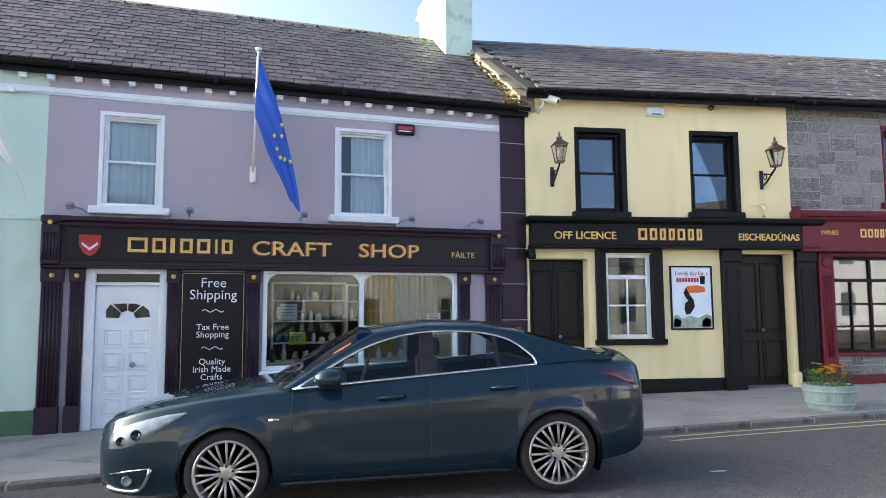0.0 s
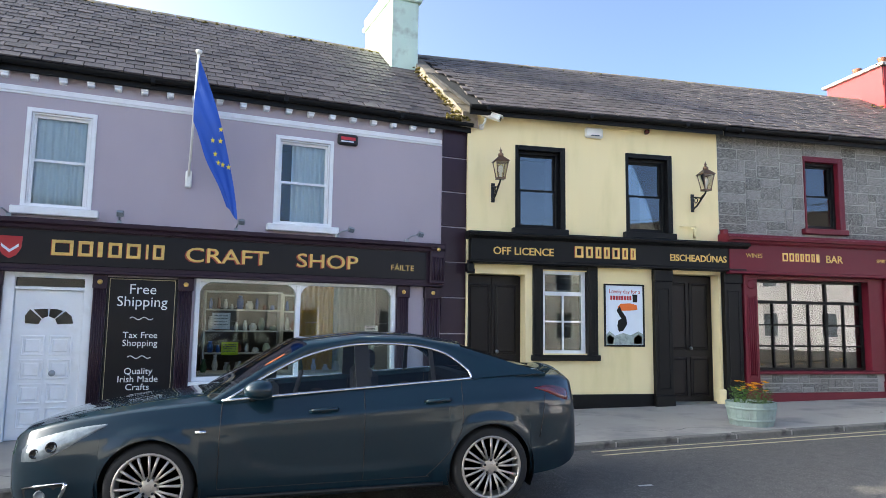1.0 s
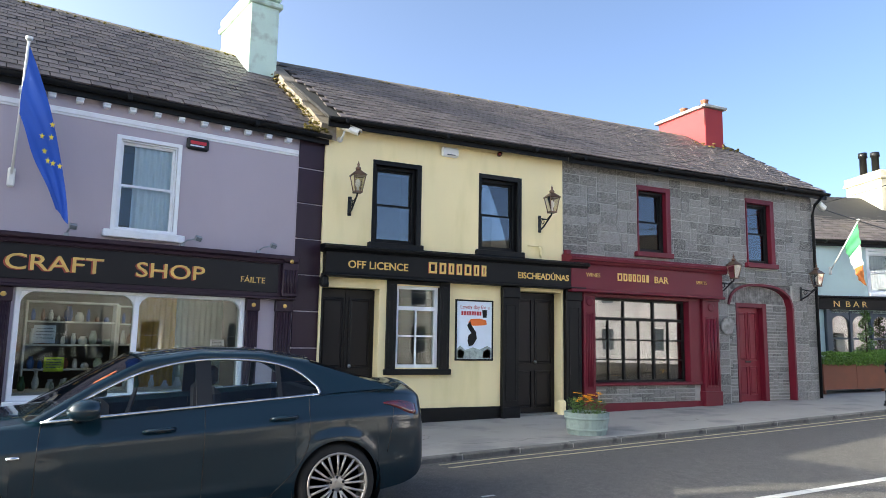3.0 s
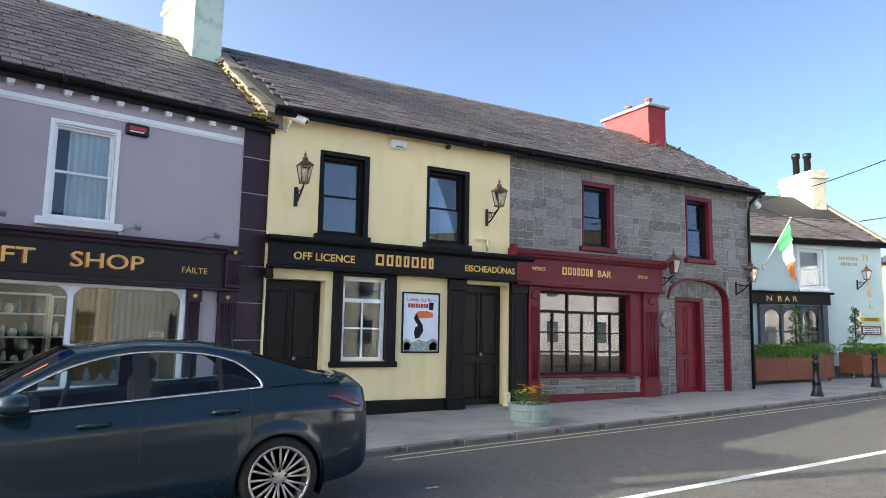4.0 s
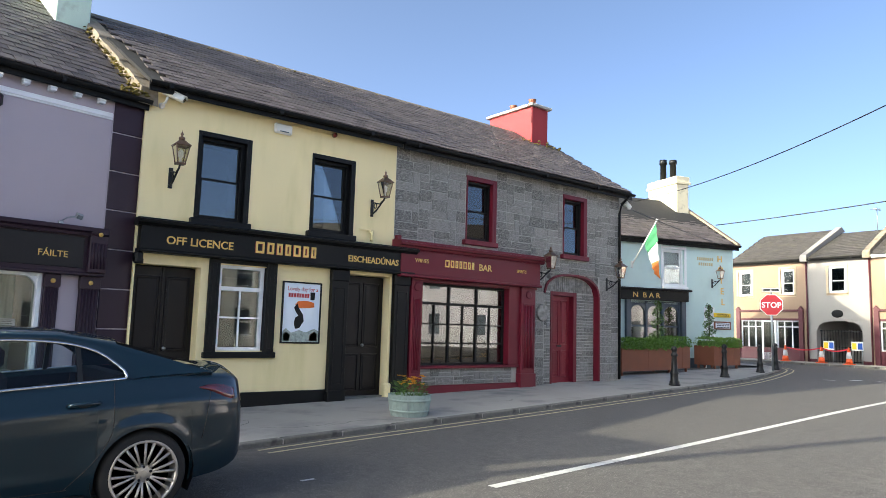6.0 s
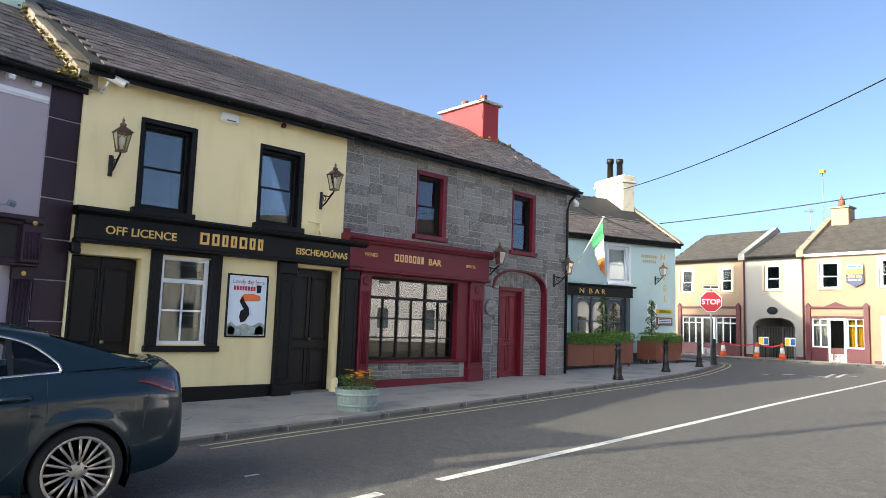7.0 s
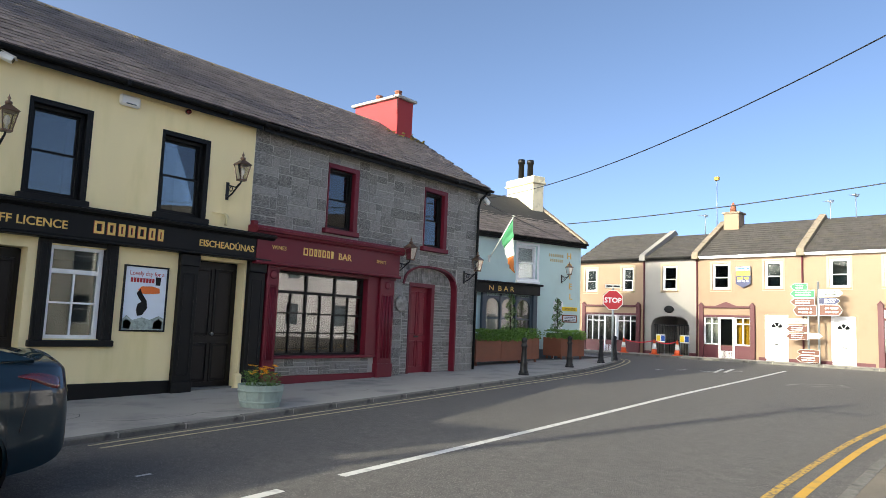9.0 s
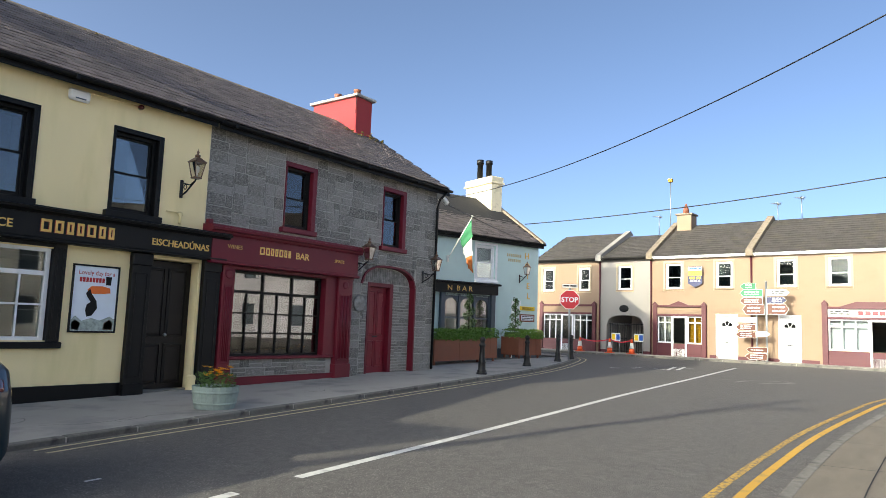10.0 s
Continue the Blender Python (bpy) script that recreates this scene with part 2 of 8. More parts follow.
def part(name, bm, material, parent, label="", kind=""):
    bmesh.ops.recalc_face_normals(bm, faces=bm.faces)
    me = bpy.data.meshes.new(name)
    bm.to_mesh(me)
    bm.free()
    me.materials.append(M[material])
    ob = new(name, me)
    ob.parent = parent
    return tagged(ob, label, kind=kind)


def quad(bm, pts):
    return bm.faces.new([bm.verts.new(p) for p in pts])


def box(bm, x0, x1, y0, y1, z0, z1, b=0.0, m=None):
    """A box, its edges chamfered by b."""
    lo, hi = (x0, y0, z0), (x1, y1, z1)
    b = min(b, 0.45 * min(abs(h - l) for l, h in zip(lo, hi)))
    put = (lambda p: m @ Vector(p)) if m else (lambda p: p)
    signs = [(i, j, k) for i in (0, 1) for j in (0, 1) for k in (0, 1)]
    if b <= 0:
        v = {s: bm.verts.new(put([(lo, hi)[s[a]][a] for a in range(3)])) for s in signs}
        for a in range(3):
            o, p = [q for q in range(3) if q != a]
            for s in (0, 1):
                ring = []
                for i, j in ((0, 0), (1, 0), (1, 1), (0, 1)):
                    c = [0, 0, 0]
                    c[a], c[o], c[p] = s, i, j
                    ring.append(v[tuple(c)])
                bm.faces.new(ring)
        return bm
    v = {}
    for s in signs:
        for a in range(3):
            p = [(lo, hi)[s[q]][q] if q == a else (lo[q] + b if s[q] == 0 else hi[q] - b) for q in range(3)]
            v[s, a] = bm.verts.new(put(p))
        bm.faces.new([v[s, a] for a in range(3)])
    for a in range(3):
        o, p = [q for q in range(3) if q != a]
        for s in (0, 1):
            ring = []
            for i, j in ((0, 0), (1, 0), (1, 1), (0, 1)):
                c = [0, 0, 0]
                c[a], c[o], c[p] = s, i, j
                ring.append(v[tuple(c), a])
            bm.faces.new(ring)
        for i in (0, 1):
            for j in (0, 1):
                c0, c1 = [0, 0, 0], [0, 0, 0]
                c0[o], c0[p], c1[o], c1[p], c1[a] = i, j, i, j, 1
                c0, c1 = tuple(c0), tuple(c1)
                bm.faces.new([v[c0, o], v[c1, o], v[c1, p], v[c0, p]])
    return bm


def tube(bm, pts, r, n=10, caps=True, r1=None):
    """A round bar along a line of points; r to r1."""
    pts = [Vector(p) for p in pts]
    rings = []
    for i, p in enumerate(pts):
        d = (pts[min(i + 1, len(pts) - 1)] - pts[max(i - 1, 0)]).normalized()
        side = d.cross(Vector((0, 0, 1)) if abs(d.z) < 0.95 else Vector((1, 0, 0))).normalized()
        up = side.cross(d)
        rr = r if r1 is None else r + (r1 - r) * i / max(1, len(pts) - 1)
        rings.append([bm.verts.new(p + rr * (math.cos(a) * side + math.sin(a) * up)) for a in (2 * math.pi * k / n for k in range(n))])
    for a, c in zip(rings, rings[1:]):
        for k in range(n):
            bm.faces.new([a[k], a[(k + 1) % n], c[(k + 1) % n], c[k]]).smooth = True
    if caps:
        bm.faces.new(rings[0]), bm.faces.new(rings[-1])
    return bm


def lathe(bm, profile, n=20, at=(0, 0, 0), axis="z", smooth=True, caps=True):
    """Turns (radius, height) pairs round an axis."""
    at = Vector(at)
    rings = []
    for r, h in profile:
        ring = []
        for k in range(n):
            a = 2 * math.pi * k / n
            c, s = r * math.cos(a), r * math.sin(a)
            ring.append(bm.verts.new(at + Vector({"z": (c, s, h), "y": (c, h, s), "x": (h, c, s)}[axis])))
        rings.append(ring)
    for a, c in zip(rings, rings[1:]):
        for k in range(n):
            bm.faces.new([a[k], a[(k + 1) % n], c[(k + 1) % n], c[k]]).smooth = smooth
    for ring, (r, h) in ((rings[0], profile[0]), (rings[-1], profile[-1])):
        if caps and r > 1e-4:
            bm.faces.new(ring)
    return bm


def prism(bm, poly, y0, y1):
    """An outline of (x, z), pushed from y0 to y1."""
    a = [bm.verts.new((x, y0, z)) for x, z in poly]
    c = [bm.verts.new((x, y1, z)) for x, z in poly]
    bm.faces.new(a), bm.faces.new(c)
    for i in range(len(poly)):
        j = (i + 1) % len(poly)
        bm.faces.new([a[i], a[j], c[j], c[i]])
    return bm


def prism_x(bm, poly, x0, x1):
    """An outline of (y, z), pushed from x0 to x1."""
    a = [bm.verts.new((x0, y, z)) for y, z in poly]
    c = [bm.verts.new((x1, y, z)) for y, z in poly]
    bm.faces.new(a), bm.faces.new(c)
    for i in range(len(poly)):
        j = (i + 1) % len(poly)
        bm.faces.new([a[i], a[j], c[j], c[i]])
    return bm


def panel_wall(bm, x0, x1, z0, z1, holes, y0, y1):
    """A wall from y0 (face) to y1 (back) with openings (xa, xb, za, zb) right through."""
    xs = sorted({x0, x1, *[h[0] for h in holes], *[h[1] for h in holes]})
    zs = sorted({z0, z1, *[h[2] for h in holes], *[h[3] for h in holes]})
    xs, zs = [x for x in xs if x0 <= x <= x1], [z for z in zs if z0 <= z <= z1]

    def solid(i, j):
        if not (0 <= i < len(xs) - 1 and 0 <= j < len(zs) - 1):
            return False
        cx, cz = (xs[i] + xs[i + 1]) / 2, (zs[j] + zs[j + 1]) / 2
        return not any(h[0] < cx < h[1] and h[2] < cz < h[3] for h in holes)

    for i in range(len(xs) - 1):
        for j in range(len(zs) - 1):
            if not solid(i, j):
                continue
            a, c, d, e = xs[i], xs[i + 1], zs[j], zs[j + 1]
            quad(bm, [(a, y0, d), (c, y0, d), (c, y0, e), (a, y0, e)])
            quad(bm, [(a, y1, d), (a, y1, e), (c, y1, e), (c, y1, d)])
            for di, dj, q in ((-1, 0, [(a, y0, d), (a, y0, e), (a, y1, e), (a, y1, d)]), (1, 0, [(c, y0, d), (c, y1, d), (c, y1, e), (c, y0, e)]),
                              (0, -1, [(a, y0, d), (a, y1, d), (c, y1, d), (c, y0, d)]), (0, 1, [(a, y0, e), (c, y0, e), (c, y1, e), (a, y1, e)])):
                if not solid(i + di, j + dj):
                    quad(bm, q)
    bmesh.ops.remove_doubles(bm, verts=bm.verts, dist=1e-5)
    return bm


def frame_of(bm, x0, x1, z0, z1, w, y0, y1, b=0.004):
    """A mitred frame round an opening, inside x0..x1, z0..z1, in one piece."""
    def ring(d, y):
        return [bm.verts.new(p) for p in ((x0 + d, y, z0 + d), (x1 - d, y, z0 + d), (x1 - d, y, z1 - d), (x0 + d, y, z1 - d))]
    b = min(b, 0.3 * w)
    rings = [ring(0, y1), ring(0, y0 + b), ring(b, y0), ring(w - b, y0), ring(w, y0 + b), ring(w, y1)]
    for k in range(6):
        p, q = rings[k], rings[(k + 1) % 6]
        for i in range(4):
            j = (i + 1) % 4
            bm.faces.new([p[i], p[j], q[j], q[i]])
    return bm


def pane(x0, x1, z0, z1, y, parent, material="glass", name="pane"):
    bm = B()
    box(bm, x0, x1, y, y + 0.006, z0, z1)
    ob = part(name, bm, material, parent)
    ob.visible_shadow = False
    return ob


def words(text, size, material, parent, x, y, z, depth=0.006, wide=1.0, align="CENTER", bold=0.0, name="lettering", m=None):
    """Raised lettering that faces -y, centred on x and standing on z."""
    cu = bpy.data.curves.new(name, "FONT")
    cu.body, cu.size, cu.align_x, cu.extrude, cu.offset = text, size, align, depth, bold
    cu.resolution_u = 3
    tmp = bpy.data.objects.new(name, cu)
    me = bpy.data.meshes.new_from_object(tmp)
    bpy.data.objects.remove(tmp)
    me.transform((m or Matrix()) @ Matrix.Translation((x, y, z)) @ Matrix.Rotation(math.pi / 2, 4, "X") @ Matrix.Diagonal((wide, 1, 1, 1)))
    me.materials.clear()
    me.materials.append(M[material])
    ob = new(name, me)
    ob.parent = parent
    return ob


def letter_bars(spans, z0, z1, y, material, parent, depth=0.008):
    """Plain bars in place of a name: (x0, x1) a letter."""
    st = 0.2 * (z1 - z0)
    for x0, x1 in spans:
        for mt, dx, dy in ((material, 0.0, 0.0), ("gold_shade", -0.1 * st, depth * 0.6)):
            bm = B()
            if x1 - x0 > 2.4 * st:
                frame_of(bm, x0 + dx * 2, x1 + dx * 2, z0 + dx, z1 + dx, st, y - depth + dy, y, 0.006)
            else:
                box(bm, x0 + dx * 2, x1 + dx * 2, y - depth + dy, y, z0 + dx, z1 + dx, 0.006)
            part("letter_bar", bm, mt, parent)


def bars_line(x0, x1, z, h, y, material, parent, seed=0):
    """One line of writing too small to read: word-long bars."""
    rng = random.Random(seed)
    x = x0
    while x < x1 - 0.01:
        w = min(rng.uniform(1.5, 5.0) * h, x1 - x)
        bm = B()
        box(bm, x, x + w, y - 0.002, y, z, z + h)
        part("writing_bar", bm, material, parent)
        x += w + 0.7 * h


def slope(x):
    """Height of the street along its length."""
    return 0.021 * x if x < 12 else 0.252 + 0.15 * (1 - math.exp(-(x - 12) * 0.14))


def road_z(x, y=6.0):
    return 0.01 + slope(x)


def pave_z(x, y=10.0):
    return 0.07 + slope(x)


AQ = math.atan(0.19)
FRAME_Q = Matrix.Translation((2.47, 11.3, 0)) @ Matrix.Rotation(AQ, 4, "Z")
FRAME_G = Matrix.Translation((0, 11.3, 0))
FRAME_H = Matrix.Translation((25.6, 13.7, 0)) @ Matrix.Rotation(radians(-18), 4, "Z")
FRAME_T = Matrix.Translation((35.2, 18.7, 0)) @ Matrix.Rotation(math.atan2(-16.6, -1.2), 4, "Z")


def at_q(u, v, z):
    return FRAME_Q @ Matrix.Translation((u, v, z))


def slates(roof, x0, x1, y0, z0, y1, z1, w, e, near, name="slate", seed=3, cut=None, material="slate", rest="slate_rest"):
    """Lapped slates on a slope from (y0, z0) up to (y1, z1); the lowest rows inside near=(xa, xb, rows) are single pieces."""
    rng = random.Random(seed)
    run = math.hypot(y1 - y0, z1 - z0)
    dy, dz = (y1 - y0) / run, (z1 - z0) / run
    ny, nz = -dz, dy
    proto = []
    for k in range(6):
        bm = B()
        r = [rng.uniform(-0.008, 0.008) for _ in range(4)]
        t = 0.022
        a = [bm.verts.new(p) for p in ((-w / 2 + 0.008, 0.012 + r[0], 0), (w / 2 - 0.008, 0.012 + r[1], 0), (w / 2 - 0.006, 1.35 * e, 0), (-w / 2 + 0.006, 1.35 * e, 0))]
        c = [bm.verts.new((v.co.x, v.co.y, t)) for v in a]
        bm.faces.new(a), bm.faces.new(c)
        for i in range(4):
            bm.faces.new([a[i], a[(i + 1) % 4], c[(i + 1) % 4], c[i]])
        bmesh.ops.recalc_face_normals(bm, faces=bm.faces)
        me = bpy.data.meshes.new(name)
        bm.to_mesh(me)
        bm.free()
        me.materials.append(M[material])
        proto.append(me)
    rows = int(run / e)
    joined_v, joined_f, count = [], [], 0
    for j in range(rows):
        off = (j % 2) * w / 2
        n = int((x1 - x0) / w) + 1
        for i in range(n):
            x = x0 + off + (i + 0.5) * w
            if x > x1 - 0.3 * w or (cut and not cut(x, j * e / run)):
                continue
            s = j * e - 0.03
            lift = 0.018 + rng.uniform(0, 0.008)
            base = Vector((x, y0 + dy * s + ny * lift, z0 + dz * s + nz * lift))
            tilt = math.atan2(dz, dy) - 0.045 + rng.uniform(-0.008, 0.008)
            m = Matrix.Translation(base) @ Matrix.Rotation(tilt, 4, "X") @ Matrix.Rotation(rng.uniform(-0.012, 0.012), 4, "Z")
            if near[0] <= x <= near[1] and j < near[2] and count < 300:
                ob = new(name, proto[rng.randrange(6)])
                ob.parent, ob.matrix_basis = roof, m
                count += 1
            else:
                me = proto[rng.randrange(6)]
                k = len(joined_v)
                joined_v += [m @ v.co for v in me.vertices]
                joined_f += [[k + q for q in p.vertices] for p in me.polygons]
    me = bpy.data.meshes.new("slate_field")
    me.from_pydata(joined_v, [], joined_f)
    me.materials.append(M[rest])
    ob = new("slate_field", me)
    ob.parent = roof
    tagged(ob, kind="stuff")


def roof_deck(bm, x0, x1, y0, z0, y1, z1, t=0.06):
    """The boarded front and back slopes of a pitched roof."""
    yb = 2 * y1 - y0
    prism_x(bm, [(y0, z0), (y1, z1), (yb, z0), (yb, z0 - t), (y1, z1 - t), (y0, z0 - t)], x0, x1)
    return bm


# ---------- ground, road and pavements ----------
def sheet(name, xs, ylo, yhi, zf, material, ny=1, side=0.0):
    bm = B()
    cols = []
    for x in xs:
        lo, hi = ylo(x), yhi(x)
        cols.append([bm.verts.new((x, lo + (hi - lo) * k / ny, zf(x, 0))) for k in range(ny + 1)])
    for a, c in zip(cols, cols[1:]):
        for k in range(ny):
            bm.faces.new([a[k], c[k], c[k + 1], a[k + 1]])
    bmesh.ops.recalc_face_normals(bm, faces=bm.faces)
    me = bpy.data.meshes.new(name)
    bm.to_mesh(me)
    bm.free()
    me.materials.append(M[material])
    return new(name, me)


def clamp_slope(x):
    return slope(max(x, -12.0))


def spread(a, b, step):
    n = max(1, round((b - a) / step))
    return [a + (b - a) * i / n for i in range(n + 1)]


ground = sheet("ground", [-3000, -300, -60] + spread(-40, 60, 1.0) + [90, 300, 3000], lambda x: -3000, lambda x: 3000,
               lambda x, y: 0.01 + clamp_slope(x), "asphalt", ny=1)
tagged(ground, "grey asphalt road surface with fine chippings", "road", kind="structure")

KERB = [(-33, 1.3), (-13, 5.2), (-3.0, 7.1), (3.5, 8.03), (6.4, 8.31), (9.5, 8.57), (13.5, 8.97), (16, 9.28), (18.3, 9.68), (20.3, 10.18),
        (22.1, 10.72), (24, 11.35), (25.5, 11.9), (27, 12.6), (28.2, 13.6), (28.9, 15.2), (29.1, 18), (29.1, 40)]


def along(line, step):
    """Points at even steps along a line of corners, rounded off between them."""
    pts = [Vector((x, y, 0)) for x, y in line]
    fine = []
    for i in range(len(pts) - 1):
        p0, p1, p2, p3 = pts[max(i - 1, 0)], pts[i], pts[i + 1], pts[min(i + 2, len(pts) - 1)]
        for k in range(12):
            t = k / 12
            fine.append(0.5 * (2 * p1 + (p2 - p0) * t + (2 * p0 - 5 * p1 + 4 * p2 - p3) * t * t + (3 * p1 - p0 - 3 * p2 + p3) * t ** 3))
    fine.append(pts[-1])
    out, left = [fine[0]], step
    for a, b in zip(fine, fine[1:]):
        d = (b - a).length
        while d >= left and d > 1e-9:
            a = a + (b - a) * (left / d)
            d -= left
            left = step
            out.append(a.copy())
        left -= d
    return out


kerb_line = along(KERB, 0.46)


def pavement_slab(name, line, inward, far, rise, material, label):
    """A raised slab from a kerb line inward."""
    bm = B()
    a = [bm.verts.new((p.x, p.y, 0.01 + clamp_slope(p.x) + rise)) for p in line]
    c = [bm.verts.new((*far(p), 0.01 + clamp_slope(p.x) + rise)) for p in line]
    d = [bm.verts.new((p.x, p.y, -0.6)) for p in line]
    for i in range(len(line) - 1):
        bm.faces.new([a[i], a[i + 1], c[i + 1], c[i]])
        bm.faces.new([a[i], d[i], d[i + 1], a[i + 1]])
    bmesh.ops.recalc_face_normals(bm, faces=bm.faces)
    me = bpy.data.meshes.new(name)
    bm.to_mesh(me)
    bm.free()
    me.materials.append(M[material])
    return tagged(new(name, me), label, "pavement", kind="structure")


pavement = pavement_slab("pavement_north", kerb_line, 1, lambda p: (p.x if p.x < 28 and p.y < 13 else 27.0, max(p.y, 13.0) if p.x < 28 and p.y < 13 else p.y), 0.06, "pave",
                         "grey cracked concrete footpath with a worn kerb")


def kerb_stones(parent, line, rise, w=0.13, skip=0.0):
    rng = random.Random(11)
    for i in range(0, len(line) - 2, 2):
        p, q = line[i], line[i + 2]
        if p.x < -9 or p.y > 19:
            continue
        mid, d = (p + q) / 2, q - p
        bm = B()
        L = d.length / 2 - 0.005
        box(bm, -L, L, -0.008, w, -0.2, rise + 0.004 + rng.uniform(0, 0.006), 0.014)
        me_ob = part("kerb_stone", bm, "kerb", parent)
        zs = (clamp_slope(q.x) - clamp_slope(p.x)) / d.length
        me_ob.matrix_basis = Matrix.Translation((mid.x, mid.y, 0.01 + clamp_slope(mid.x))) @ Matrix.Rotation(math.atan2(d.y, d.x), 4, "Z") @ Matrix.Rotation(-math.atan(zs), 4, "Y")


kerb_stones(pavement, kerb_line, 0.06)


def stripe(name, pts, w, material, label, z=0.004, gaps=()):
    """A painted line along points, lying on the road."""
    bm = B()
    prev = None
    for i, p in enumerate(pts):
        d = (pts[min(i + 1, len(pts) - 1)] - pts[max(i - 1, 0)]).normalized()
        n = Vector((-d.y, d.x, 0)) * w / 2
        zz = 0.01 + clamp_slope(p.x) + z
        cur = [bm.verts.new((p.x + n.x, p.y + n.y, zz)), bm.verts.new((p.x - n.x, p.y - n.y, zz))]
        if prev:
            bm.faces.new([prev[0], prev[1], cur[1], cur[0]])
        prev = cur
    bmesh.ops.recalc_face_normals(bm, faces=bm.faces)
    me = bpy.data.meshes.new(name)
    bm.to_mesh(me)
    bm.free()
    me.materials.append(M[material])
    return tagged(new(name, me), label, "road marking", kind="structure")


def offset(pts, w):
    out = []
    for i, p in enumerate(pts):
        d = (pts[min(i + 1, len(pts) - 1)] - pts[max(i - 1, 0)]).normalized()
        out.append(p - Vector((-d.y, d.x, 0)) * w)
    return out


near_kerb = [p for p in kerb_line if p.x > 3.4 and p.y < 14]
stripe("yellow_line_1", offset(near_kerb, 0.17), 0.05, "line_pale", "faded yellow line beside the kerb")
stripe("yellow_line_2", offset(near_kerb, 0.39), 0.05, "line_pale", "faded yellow line beside the kerb")
centre = along([(4.72, 4.93), (9.0, 5.1), (14.0, 5.35), (20.0, 5.7), (27.3, 6.3)], 0.5)
stripe("centre_line", centre, 0.115, "line_white", "white centre line on the road")
stripe("centre_dash", along([(3.4, 4.86), (4.05, 4.9)], 0.2), 0.12, "line_white", "short worn white dash on the road")
stripe("paint_fleck", along([(3.36, 6.2), (3.52, 6.2)], 0.05), 0.05, "line_white", "small white fleck of paint on the road")
for k, (a, b) in enumerate([((22.23, 9.09), (22.26, 8.51)),
                            ((22.75, 8.54), (23.59, 8.42)),
                            ((23.25, 8.01), (23.16, 7.22)),
                            ((25.32, 7.90), (22.83, 7.39)),
                            ((25.77, 7.69), (23.21, 7.20)),
                            ((24.62, 7.33), (24.84, 6.93)),
                            ((19.63, 4.54), (20.71, 4.42)),
                            ((20.71, 4.42), (21.35, 3.61)),
                            ((21.35, 3.61), (20.92, 3.30)),
                            ((20.92, 3.30), (19.91, 3.97))]):
    stripe("road_mark_%d" % (k + 1), along([a, b], 0.3), 0.12, "line_white" if k < 6 else "line_faint", "worn white marking on the road")
apron_edge = along([(-30, -4.5), (-8, -0.3), (0, 0.85), (4.0, 1.1), (6.8, 1.2), (8.9, 1.2), (11.2, 1.14), (14.5, 0.9), (17, 0.68), (19, 0.25), (21, -0.7), (22.4, -2.4), (23, -5), (23, -30)], 0.46)
apron = pavement_slab("pavement_south", apron_edge, -1, lambda p: (min(p.x, 12), -30), 0.045, "pave_south", "brownish concrete footpath slabs with brushed joints")
kerb_stones(apron, [p for p in reversed(apron_edge) if p.y > -8], 0.045, 0.12)
outer = [p for p in apron_edge if 3.0 < p.x and p.y > -9]
stripe("yellow_line_3", offset(outer, -0.30), 0.09, "line_yellow", "yellow line beside the footpath")
stripe("yellow_line_4", offset(outer, -0.52), 0.085, "line_worn", "worn yellow line beside the footpath")
for k, d in enumerate((0.62, 1.15, 1.7)):
    stripe("slab_joint_%d" % (k + 1), offset(outer, d), 0.014, "roof_felt", "dark joint between the footpath slabs", 0.049)
for k in range(9):
    p = outer[12 + 4 * k]
    stripe("slab_joint_%d" % (k + 4), [p + Vector((0.05, -0.13, 0)), p + Vector((0.2, -1.0, 0)), p + Vector((0.4, -2.2, 0))], 0.014, "roof_felt", "dark joint between the footpath slabs", 0.049)
far_kerb = along([(31.2, 40), (31.6, 24), (32.4, 19), (32.6, 8), (32.2, 2), (31.8, -4), (31, -30)], 0.5)
far_pave = pavement_slab("pavement_east", far_kerb, 1, lambda p: (40, p.y), 0.09, "pave", "grey concrete footpath along the far terrace")
kerb_stones(far_pave, far_kerb, 0.09)


